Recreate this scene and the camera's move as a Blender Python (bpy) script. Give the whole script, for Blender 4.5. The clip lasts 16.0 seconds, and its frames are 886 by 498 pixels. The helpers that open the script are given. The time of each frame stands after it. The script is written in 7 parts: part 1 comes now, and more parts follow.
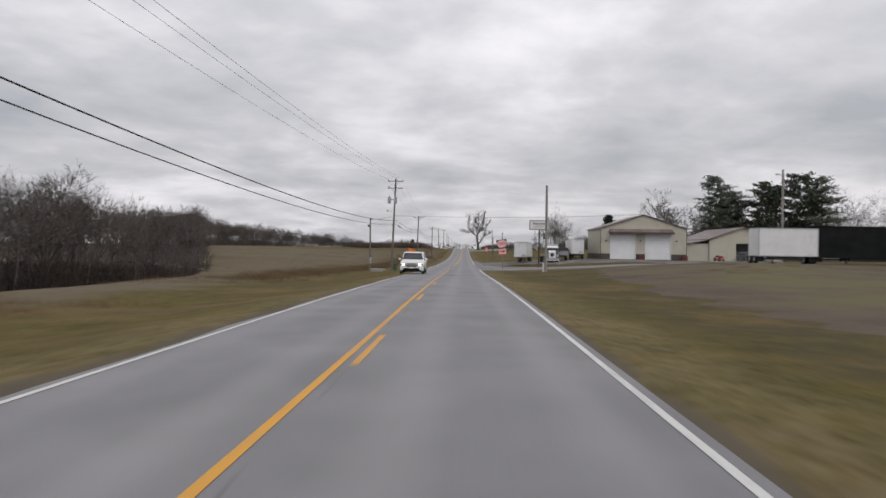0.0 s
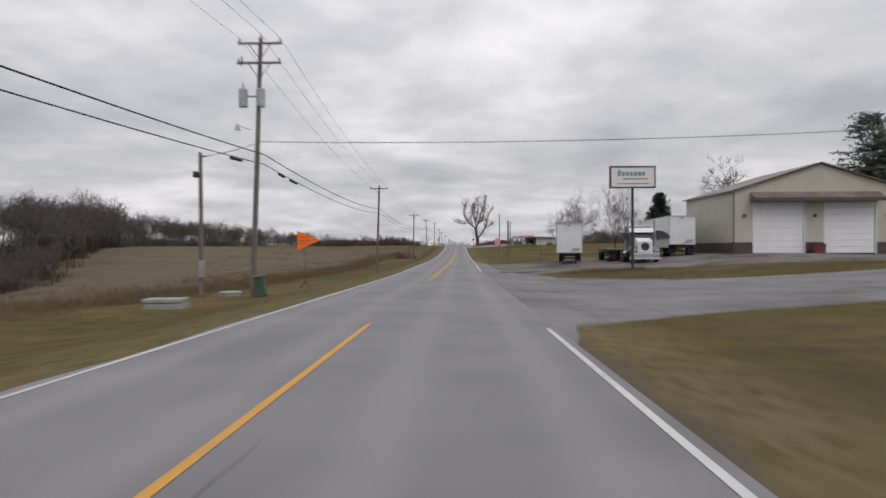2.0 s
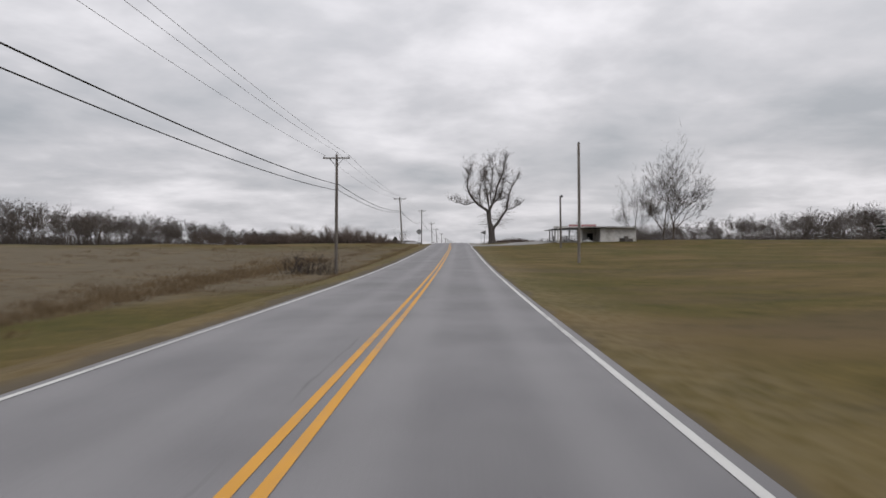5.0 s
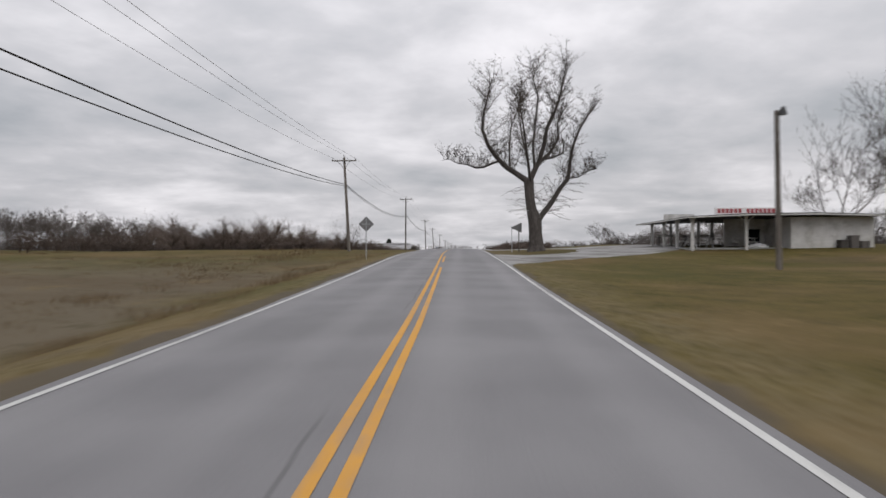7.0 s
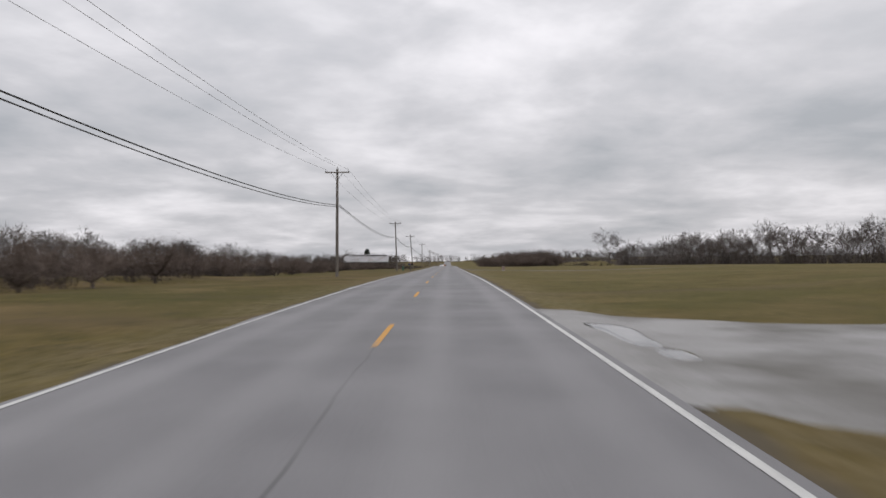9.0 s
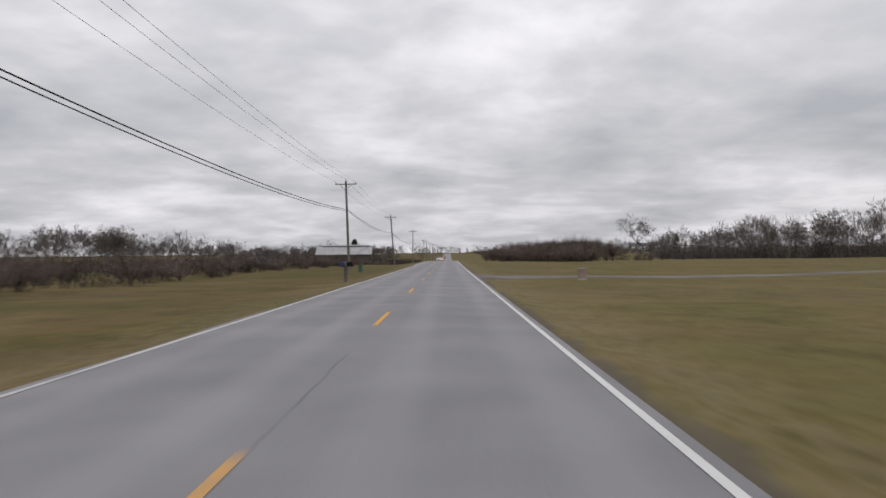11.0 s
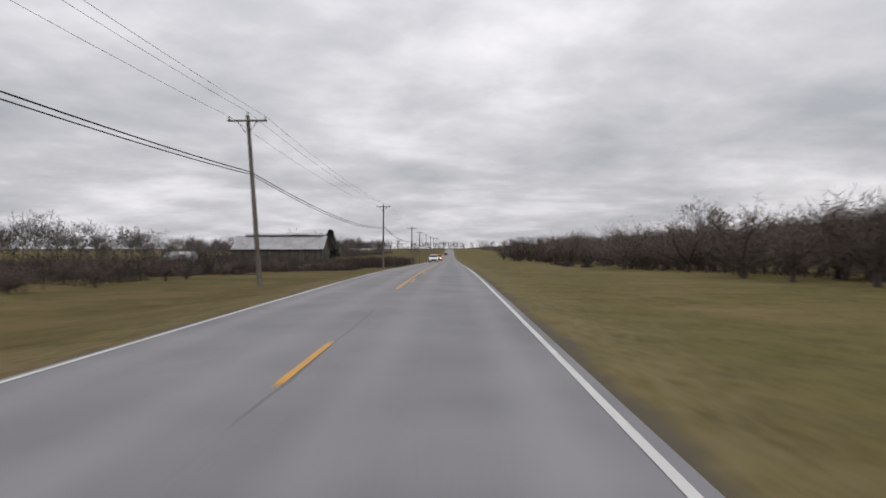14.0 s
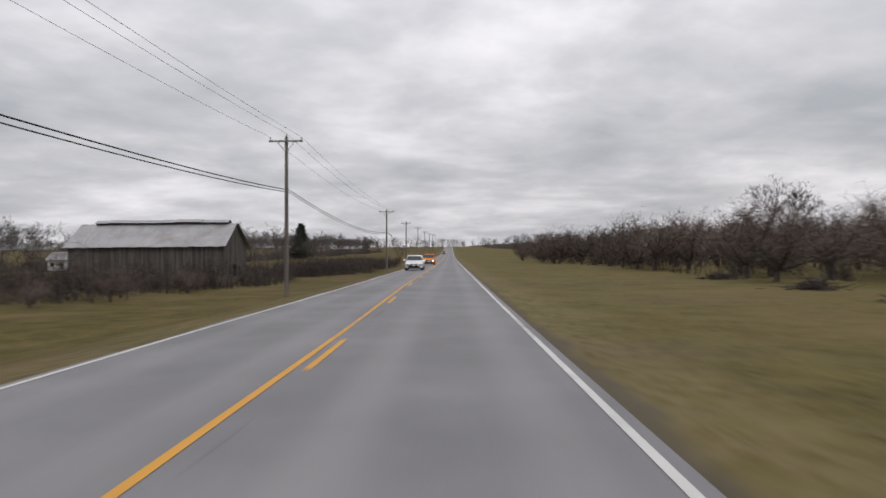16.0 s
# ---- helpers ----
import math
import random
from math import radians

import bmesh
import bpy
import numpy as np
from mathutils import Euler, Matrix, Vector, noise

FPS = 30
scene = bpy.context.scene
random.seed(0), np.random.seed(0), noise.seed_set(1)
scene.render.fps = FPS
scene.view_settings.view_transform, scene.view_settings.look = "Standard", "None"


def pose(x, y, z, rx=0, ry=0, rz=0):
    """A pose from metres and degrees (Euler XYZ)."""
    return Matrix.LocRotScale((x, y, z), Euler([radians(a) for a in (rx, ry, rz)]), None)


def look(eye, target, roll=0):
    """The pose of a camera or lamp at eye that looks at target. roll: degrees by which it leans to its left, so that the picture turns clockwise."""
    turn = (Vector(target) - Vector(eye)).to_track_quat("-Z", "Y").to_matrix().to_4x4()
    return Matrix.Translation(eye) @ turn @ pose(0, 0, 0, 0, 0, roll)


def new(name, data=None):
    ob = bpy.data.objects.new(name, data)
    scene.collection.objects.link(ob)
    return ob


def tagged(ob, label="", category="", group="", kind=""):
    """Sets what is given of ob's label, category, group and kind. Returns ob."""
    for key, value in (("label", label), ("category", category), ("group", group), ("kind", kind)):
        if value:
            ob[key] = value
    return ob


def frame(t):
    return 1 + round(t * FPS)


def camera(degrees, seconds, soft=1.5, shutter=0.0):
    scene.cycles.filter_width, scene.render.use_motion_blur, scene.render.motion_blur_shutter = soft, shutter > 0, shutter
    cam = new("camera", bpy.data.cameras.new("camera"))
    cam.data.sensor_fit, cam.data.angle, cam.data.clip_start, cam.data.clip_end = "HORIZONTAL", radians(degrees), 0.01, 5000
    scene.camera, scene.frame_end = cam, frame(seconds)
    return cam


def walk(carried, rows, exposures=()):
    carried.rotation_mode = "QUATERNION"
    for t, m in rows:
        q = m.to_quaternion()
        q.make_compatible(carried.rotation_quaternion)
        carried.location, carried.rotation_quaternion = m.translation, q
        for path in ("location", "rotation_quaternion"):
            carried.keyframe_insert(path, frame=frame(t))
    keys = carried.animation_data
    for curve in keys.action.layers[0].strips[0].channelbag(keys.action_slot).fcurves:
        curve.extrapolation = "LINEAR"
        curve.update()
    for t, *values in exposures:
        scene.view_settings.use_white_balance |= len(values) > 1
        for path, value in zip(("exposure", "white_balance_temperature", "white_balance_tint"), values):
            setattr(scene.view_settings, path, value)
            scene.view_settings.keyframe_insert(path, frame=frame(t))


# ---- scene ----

# camera and its way: seconds, x, y, z, and the turn in degrees
cam = camera(66.9, 16.0, soft=1.55, shutter=0.35)
PATH = [
    (0.0, 1.38, 8.95, 1.50, 90.02, -0.90, 1.80),
    (0.5, 1.46, 26.26, 1.40, 89.96, 0.18, 1.71),
    (1.0, 1.48, 43.58, 1.18, 89.95, -0.17, 1.63),
    (1.5, 1.51, 60.93, 0.88, 89.92, -0.40, 1.51),
    (2.0, 1.53, 78.30, 0.67, 89.93, 0.21, 1.45),
    (2.5, 1.52, 95.67, 0.54, 89.87, 0.25, 1.43),
    (3.0, 1.54, 113.05, 0.29, 89.96, -0.15, 1.36),
    (3.5, 1.58, 130.47, 0.22, 90.04, -0.29, 1.39),
    (4.0, 1.69, 147.91, 0.28, 89.96, 0.11, 1.35),
    (4.5, 1.64, 165.34, 0.27, 89.99, 0.13, 1.38),
    (5.0, 1.54, 182.75, 0.30, 90.06, 0.18, 1.44),
    (5.5, 1.40, 200.16, 0.40, 90.15, 0.25, 1.51),
    (6.0, 1.27, 217.56, 0.62, 90.22, 0.30, 1.57),
    (6.5, 1.16, 234.97, 0.98, 90.25, 0.32, 1.59),
    (7.0, 1.06, 252.38, 1.45, 90.25, 0.16, 1.52),
    (7.5, 1.01, 269.80, 1.89, 90.60, 0.14, 1.04),
    (8.0, 0.98, 287.23, 2.44, 90.79, 1.07, 0.94),
    (8.5, 1.02, 304.65, 2.85, 91.11, -0.00, 0.52),
    (9.0, 1.09, 322.07, 3.11, 91.05, 0.49, 0.45),
    (9.5, 1.17, 339.49, 3.35, 90.97, 0.50, 0.46),
    (10.0, 1.26, 356.90, 3.44, 90.76, 0.52, 0.46),
    (10.5, 1.36, 374.31, 3.42, 90.52, 0.55, 0.46),
    (11.0, 1.46, 391.71, 3.35, 90.32, 0.57, 0.46),
    (11.5, 1.56, 409.10, 3.28, 90.23, 0.58, 0.46),
    (12.0, 1.67, 426.50, 3.23, 90.17, 0.40, 0.47),
    (12.5, 1.75, 443.88, 3.17, 90.13, 0.61, 0.50),
    (13.0, 1.76, 461.27, 3.13, 90.02, 0.14, 0.57),
    (13.5, 1.75, 478.67, 3.11, 90.02, -0.28, 0.67),
    (14.0, 1.76, 496.07, 3.14, 89.95, 0.10, 0.72),
    (14.5, 1.76, 513.48, 3.15, 89.90, 0.53, 0.66),
    (15.0, 1.75, 530.89, 3.09, 89.89, 0.37, 0.64),
    (15.5, 1.75, 548.29, 2.94, 89.96, 0.49, 0.67),
    (16.0, 1.76, 565.70, 2.68, 89.81, 0.47, 0.65),
]
walk(cam, [(t, pose(x, y, z, rx, ry, rz)) for t, x, y, z, rx, ry, rz in PATH], exposures=[(0.0, 0.0), (16.0, 0.0)])

# overcast daylight
world = bpy.data.worlds.new("overcast_sky")
scene.world = world
world.use_nodes = True
wn, wl = world.node_tree.nodes, world.node_tree.links
wn.clear()


def wnode(kind, **values):
    n = wn.new(kind)
    for k, v in values.items():
        n.inputs[k].default_value = v
    return n


def wmath(op, a, b=0.0):
    n = wn.new("ShaderNodeMath")
    n.operation = op
    for i, v in enumerate((a, b)):
        if isinstance(v, (int, float)):
            n.inputs[i].default_value = v
        else:
            wl.new(v, n.inputs[i])
    return n.outputs[0]


sky = wn.new("ShaderNodeTexSky")
sky.sky_type = "NISHITA"
sky.sun_disc = False
sky.sun_elevation, sky.sun_rotation = radians(48), radians(35)
sky.dust_density = 4.0
sky_dim = wn.new("ShaderNodeVectorMath")
sky_dim.operation = "SCALE"
sky_dim.inputs[3].default_value = 0.1
wl.new(sky.outputs[0], sky_dim.inputs[0])
coord = wn.new("ShaderNodeTexCoord")
parts_of = wn.new("ShaderNodeSeparateXYZ")
wl.new(coord.outputs["Generated"], parts_of.inputs[0])
up = wmath("MAXIMUM", parts_of.outputs[2], 0.0)
depth = wmath("ADD", up, 0.16)
flat = wn.new("ShaderNodeCombineXYZ")
wl.new(wmath("DIVIDE", parts_of.outputs[0], depth), flat.inputs[0])
wl.new(wmath("DIVIDE", parts_of.outputs[1], depth), flat.inputs[1])
big = wnode("ShaderNodeTexNoise", Scale=0.62, Detail=6.0, Roughness=0.52, Distortion=0.3)
small = wnode("ShaderNodeTexNoise", Scale=2.2, Detail=5.0, Roughness=0.55, Distortion=0.2)
for n in (big, small):
    wl.new(flat.outputs[0], n.inputs["Vector"])
cloud = wmath("ADD", wmath("MULTIPLY", big.outputs[0], 0.72), wmath("MULTIPLY", small.outputs[0], 0.28))
ramp = wn.new("ShaderNodeValToRGB")
wl.new(cloud, ramp.inputs[0])
ramp.color_ramp.elements[0].position, ramp.color_ramp.elements[0].color = 0.36, (0.392, 0.41, 0.443, 1)
ramp.color_ramp.elements[1].position, ramp.color_ramp.elements[1].color = 0.64, (0.895, 0.875, 0.91, 1)
mid = ramp.color_ramp.elements.new(0.49)
mid.color = (0.575, 0.572, 0.603, 1)
lift = wn.new("ShaderNodeVectorMath")
lift.operation = "SCALE"
wl.new(ramp.outputs[0], lift.inputs[0])
wl.new(wmath("ADD", wmath("MULTIPLY", wmath("POWER", up, 1.5), 1.2), 0.98), lift.inputs[3])
blend = wn.new("ShaderNodeMix")
blend.data_type = "RGBA"
blend.inputs[0].default_value = 0.96
wl.new(sky_dim.outputs[0], blend.inputs[6])
wl.new(lift.outputs[0], blend.inputs[7])
back = wn.new("ShaderNodeBackground")
wl.new(blend.outputs[2], back.inputs[0])
wl.new(back.outputs[0], wn.new("ShaderNodeOutputWorld").inputs[0])

sun_data = bpy.data.lights.new("sun", "SUN")
sun_data.energy, sun_data.angle, sun_data.color = 0.7, radians(25), (1.0, 0.97, 0.93)
sun = new("sun", sun_data)
sun.matrix_world = look((40, -40, 100), (0, 30, 0))

# ---- materials ----
def surface(name, dark, light, scale=3.0, rough=0.8, bump=0.15, fine=40.0, metal=0.0, stain=None, stain_scale=0.4, stain_at=(0.5, 0.7), stretch=(1, 1, 1), spread=0.0):
    """A node material with variation at two scales, an optional stain colour and fine relief."""
    m = bpy.data.materials.new(name)
    m.use_nodes = True
    nt = m.node_tree
    n, l = nt.nodes, nt.links
    bsdf = n["Principled BSDF"]
    bsdf.inputs["Roughness"].default_value = rough
    bsdf.inputs["Metallic"].default_value = metal
    if rough >= 0.9:
        bsdf.inputs["Specular IOR Level"].default_value = 0.08
    tc = n.new("ShaderNodeTexCoord")
    mp = n.new("ShaderNodeMapping")
    mp.inputs["Scale"].default_value = stretch
    l.new(tc.outputs["Object"], mp.inputs[0])
    a = n.new("ShaderNodeTexNoise")
    a.inputs["Scale"].default_value, a.inputs["Detail"].default_value = scale, 5
    b = n.new("ShaderNodeTexNoise")
    b.inputs["Scale"].default_value, b.inputs["Detail"].default_value = fine, 3
    for t in (a, b):
        l.new(mp.outputs[0], t.inputs["Vector"])
    mix = n.new("ShaderNodeMath")
    mix.operation = "MULTIPLY_ADD"
    l.new(b.outputs[0], mix.inputs[0])
    mix.inputs[1].default_value = 0.5
    half = n.new("ShaderNodeMath")
    half.operation = "MULTIPLY"
    l.new(a.outputs[0], half.inputs[0])
    half.inputs[1].default_value = 0.5
    l.new(half.outputs[0], mix.inputs[2])
    r = n.new("ShaderNodeValToRGB")
    r.color_ramp.elements[0].position, r.color_ramp.elements[0].color = 0.36, (*dark, 1)
    r.color_ramp.elements[1].position, r.color_ramp.elements[1].color = 0.64, (*light, 1)
    l.new(mix.outputs[0], r.inputs[0])
    colour = r.outputs[0]
    if stain:
        s = n.new("ShaderNodeTexNoise")
        s.inputs["Scale"].default_value, s.inputs["Detail"].default_value, s.inputs["Roughness"].default_value = stain_scale, 6, 0.6
        l.new(tc.outputs["Object"], s.inputs["Vector"])
        sr = n.new("ShaderNodeMapRange")
        sr.inputs[1].default_value, sr.inputs[2].default_value = stain_at
        l.new(s.outputs[0], sr.inputs[0])
        mx = n.new("ShaderNodeMix")
        mx.data_type = "RGBA"
        l.new(sr.outputs[0], mx.inputs[0])
        l.new(colour, mx.inputs[6])
        mx.inputs[7].default_value = (*stain, 1)
        colour = mx.outputs[2]
    if spread:
        info = n.new("ShaderNodeObjectInfo")
        hs = n.new("ShaderNodeHueSaturation")
        vr = n.new("ShaderNodeMapRange")
        vr.inputs[3].default_value, vr.inputs[4].default_value = 1 - spread, 1 + spread
        l.new(info.outputs["Random"], vr.inputs[0])
        l.new(vr.outputs[0], hs.inputs["Value"])
        l.new(colour, hs.inputs["Color"])
        colour = hs.outputs[0]
    l.new(colour, bsdf.inputs["Base Color"])
    if bump:
        bp = n.new("ShaderNodeBump")
        bp.inputs["Strength"].default_value, bp.inputs["Distance"].default_value = bump, 0.02
        l.new(b.outputs[0], bp.inputs["Height"])
        l.new(bp.outputs[0], bsdf.inputs["Normal"])
    return m


def add_over(m, build):
    """Lay a second colour over a surface: build(nodes, links, coords) gives the mask and the colour."""
    n, l = m.node_tree.nodes, m.node_tree.links
    bsdf = n["Principled BSDF"]
    old = bsdf.inputs["Base Color"].links[0].from_socket
    tc = n.new("ShaderNodeTexCoord")
    mask, colour = build(n, l, tc.outputs["Object"])
    mx = n.new("ShaderNodeMix")
    mx.data_type = "RGBA"
    l.new(mask, mx.inputs[0])
    l.new(old, mx.inputs[6])
    if isinstance(colour, tuple):
        mx.inputs[7].default_value = (*colour, 1)
    else:
        l.new(colour, mx.inputs[7])
    l.new(mx.outputs[2], bsdf.inputs["Base Color"])


def smooth_mask(n, l, value, lo, hi):
    r = n.new("ShaderNodeMapRange")
    r.interpolation_type = "SMOOTHSTEP"
    r.inputs[1].default_value, r.inputs[2].default_value = lo, hi
    l.new(value, r.inputs[0])
    return r.outputs[0]


def calc(n, l, op, a, b=0.0):
    q = n.new("ShaderNodeMath")
    q.operation = op
    for i, v in enumerate((a, b)):
        if isinstance(v, (int, float)):
            q.inputs[i].default_value = v
        else:
            l.new(v, q.inputs[i])
    return q.outputs[0]


def fuzzy(n, l, co, scale, detail=5, stretch=(1, 1, 1)):
    mp = n.new("ShaderNodeMapping")
    mp.inputs["Scale"].default_value = stretch
    l.new(co, mp.inputs[0])
    q = n.new("ShaderNodeTexNoise")
    q.inputs["Scale"].default_value, q.inputs["Detail"].default_value, q.inputs["Roughness"].default_value = scale, detail, 0.6
    l.new(mp.outputs[0], q.inputs["Vector"])
    return q.outputs[0]


ASPHALT = surface("worn_asphalt", (0.125, 0.122, 0.127), (0.190, 0.186, 0.190), 0.5, 0.85, 0.25, 60, stain=(0.11, 0.108, 0.11), stain_scale=0.12, stain_at=(0.52, 0.8))


def wheel_tracks(n, l, co):
    s = n.new("ShaderNodeSeparateXYZ")
    l.new(co, s.inputs[0])
    ax = calc(n, l, "ABSOLUTE", s.outputs[0])
    near = calc(n, l, "ABSOLUTE", calc(n, l, "SUBTRACT", calc(n, l, "ABSOLUTE", calc(n, l, "SUBTRACT", ax, 1.7)), 0.85))
    band = smooth_mask(n, l, near, 0.5, 0.05)
    return calc(n, l, "MULTIPLY", band, calc(n, l, "MULTIPLY", fuzzy(n, l, co, 1.0, 4, (1, 0.05, 1)), 0.65)), (0.235, 0.23, 0.233)


def seam_and_cracks(n, l, co):
    s = n.new("ShaderNodeSeparateXYZ")
    l.new(co, s.inputs[0])
    wob = calc(n, l, "MULTIPLY", calc(n, l, "SUBTRACT", fuzzy(n, l, co, 0.35, 3), 0.5), 0.25)
    off = calc(n, l, "ABSOLUTE", calc(n, l, "SUBTRACT", calc(n, l, "ADD", s.outputs[0], wob), -0.03))
    return calc(n, l, "MULTIPLY", smooth_mask(n, l, off, 0.03, 0.008), calc(n, l, "MULTIPLY", smooth_mask(n, l, fuzzy(n, l, co, 0.15, 3), 0.46, 0.62), 0.6)), (0.07, 0.068, 0.068)


def oil_stain(x0, y0, wide, long):
    """A dark patch of soaked-in oil at one spot of the road."""
    def build(n, l, co):
        s = n.new("ShaderNodeSeparateXYZ")
        l.new(co, s.inputs[0])
        u = calc(n, l, "DIVIDE", calc(n, l, "SUBTRACT", s.outputs[0], x0), wide)
        v = calc(n, l, "DIVIDE", calc(n, l, "SUBTRACT", s.outputs[1], y0), long)
        d = calc(n, l, "SQRT", calc(n, l, "ADD", calc(n, l, "MULTIPLY", u, u), calc(n, l, "MULTIPLY", v, v)))
        d = calc(n, l, "ADD", d, calc(n, l, "SUBTRACT", fuzzy(n, l, co, 2.2, 5), 0.5))
        return calc(n, l, "MULTIPLY", smooth_mask(n, l, d, 1.0, 0.4), 0.55), (0.06, 0.058, 0.058)
    return build


add_over(ASPHALT, wheel_tracks)
add_over(ASPHALT, seam_and_cracks)
add_over(ASPHALT, oil_stain(0.45, 62.5, 0.75, 2.0))
add_over(ASPHALT, oil_stain(-1.55, 540.5, 0.3, 2.6))
SIDE_ASPHALT = surface("weathered_side_asphalt", (0.14, 0.137, 0.138), (0.215, 0.21, 0.209), 0.35, 0.9, 0.3, 45, stain=(0.105, 0.101, 0.098), stain_scale=0.2, stain_at=(0.5, 0.72))


def wet_streaks(n, l, co):
    f = fuzzy(n, l, co, 1.0, 5, (2.2, 0.09, 1))
    return calc(n, l, "MULTIPLY", smooth_mask(n, l, f, 0.52, 0.68), 0.28), (0.08, 0.075, 0.07)


add_over(SIDE_ASPHALT, wet_streaks)
CONCRETE_LOT = surface("pale_gravel_drive", (0.20, 0.195, 0.19), (0.32, 0.315, 0.31), 0.4, 0.92, 0.4, 22, stain=(0.12, 0.115, 0.105), stain_scale=0.22, stain_at=(0.46, 0.66))
MUD = surface("wet_dark_mud", (0.045, 0.040, 0.035), (0.09, 0.082, 0.074), 1.2, 0.8, 0.4, 14)
FIELD_GRAVEL = surface("brownish_field_gravel", (0.105, 0.093, 0.084), (0.175, 0.158, 0.145), 0.4, 0.92, 0.4, 22, stain=(0.075, 0.065, 0.056), stain_scale=0.22, stain_at=(0.48, 0.7))
GRAVEL = surface("grey_brown_gravel", (0.105, 0.096, 0.088), (0.19, 0.178, 0.167), 0.5, 0.95, 0.6, 14, stain=(0.055, 0.048, 0.041), stain_scale=0.16, stain_at=(0.47, 0.66))
PUDDLE = surface("shallow_puddle", (0.10, 0.10, 0.10), (0.14, 0.14, 0.14), 0.5, 0.02, 0.0, 5)
PUDDLE.node_tree.nodes["Principled BSDF"].inputs["Specular IOR Level"].default_value = 1.0


def paint(name, colour, wear):
    m = surface(name, tuple(v * 0.85 for v in colour), colour, 2.0, 0.7, 0.1, 50)

    def worn(n, l, co):
        f = calc(n, l, "ADD", calc(n, l, "MULTIPLY", fuzzy(n, l, co, 6, 5), 0.5), calc(n, l, "MULTIPLY", fuzzy(n, l, co, 0.08, 2), 0.5))
        return smooth_mask(n, l, f, wear[0], wear[1]), (0.17, 0.165, 0.165)
    add_over(m, worn)
    return m


YELLOW = paint("worn_yellow_road_paint", (0.54, 0.26, 0.022), (0.50, 0.68))
WHITE_LINE = paint("worn_white_road_paint", (0.52, 0.52, 0.50), (0.50, 0.70))

# winter grass: olive mown verge, straw and brown weeds
GRASS = surface("winter_grass", (0.042, 0.035, 0.009), (0.108, 0.084, 0.027), 0.9, 0.95, 1.0, 7.0, stain=(0.108, 0.077, 0.033), stain_scale=0.11, stain_at=(0.45, 0.62))


def weed_field(n, l, co):
    s = n.new("ShaderNodeSeparateXYZ")
    l.new(co, s.inputs[0])
    edge = calc(n, l, "ADD", s.outputs[0], calc(n, l, "MULTIPLY", fuzzy(n, l, co, 0.08, 4), 14))
    edge = calc(n, l, "SUBTRACT", edge, calc(n, l, "MULTIPLY", smooth_mask(n, l, s.outputs[1], 212, 240), 9.0))
    left = smooth_mask(n, l, edge, -8.0, -13.0)
    stop = smooth_mask(n, l, calc(n, l, "ADD", s.outputs[1], calc(n, l, "MULTIPLY", fuzzy(n, l, co, 0.05, 3), 40)), 335, 300)
    return calc(n, l, "MULTIPLY", calc(n, l, "MULTIPLY", left, stop), 0.9), (0.112, 0.092, 0.065)


def clumps(n, l, co):
    f = calc(n, l, "ADD", calc(n, l, "MULTIPLY", fuzzy(n, l, co, 0.55, 6), 0.6), calc(n, l, "MULTIPLY", fuzzy(n, l, co, 2.6, 4), 0.4))
    return calc(n, l, "MULTIPLY", smooth_mask(n, l, f, 0.52, 0.64), 0.55), (0.052, 0.043, 0.02)


def straw(n, l, co):
    f = calc(n, l, "ADD", calc(n, l, "MULTIPLY", fuzzy(n, l, co, 0.22, 6), 0.6), calc(n, l, "MULTIPLY", fuzzy(n, l, co, 3.5, 4), 0.4))
    return calc(n, l, "MULTIPLY", smooth_mask(n, l, f, 0.53, 0.66), 0.5), (0.16, 0.114, 0.053)


def field_bands(n, l, co):
    f = fuzzy(n, l, co, 0.05, 5, (0.6, 2.2, 1))
    return calc(n, l, "MULTIPLY", smooth_mask(n, l, f, 0.52, 0.66), 0.6), (0.082, 0.06, 0.036)


def green_patches(n, l, co):
    f = fuzzy(n, l, co, 0.045, 4)
    return calc(n, l, "MULTIPLY", smooth_mask(n, l, f, 0.48, 0.62), 0.6), (0.058, 0.055, 0.014)


def dirt_shoulder(n, l, co):
    s = n.new("ShaderNodeSeparateXYZ")
    l.new(co, s.inputs[0])
    ax = calc(n, l, "ADD", calc(n, l, "ABSOLUTE", s.outputs[0]), calc(n, l, "MULTIPLY", calc(n, l, "SUBTRACT", fuzzy(n, l, co, 0.5, 4), 0.5), 1.1))
    return calc(n, l, "MULTIPLY", smooth_mask(n, l, ax, 3.85, 3.55), 0.8), (0.082, 0.07, 0.055)


def mown_lawn(n, l, co):
    """Paler mown grass in the open field past the farm stand."""
    s = n.new("ShaderNodeSeparateXYZ")
    l.new(co, s.inputs[0])
    f = calc(n, l, "ADD", calc(n, l, "MULTIPLY", fuzzy(n, l, co, 0.7, 5), 0.5), calc(n, l, "MULTIPLY", fuzzy(n, l, co, 4.0, 4), 0.5))
    here = calc(n, l, "MULTIPLY", smooth_mask(n, l, s.outputs[1], 315, 380), smooth_mask(n, l, s.outputs[0], -3.0, 3.0))
    return calc(n, l, "MULTIPLY", calc(n, l, "MULTIPLY", here, smooth_mask(n, l, f, 0.36, 0.6)), 0.5), (0.142, 0.120, 0.050)


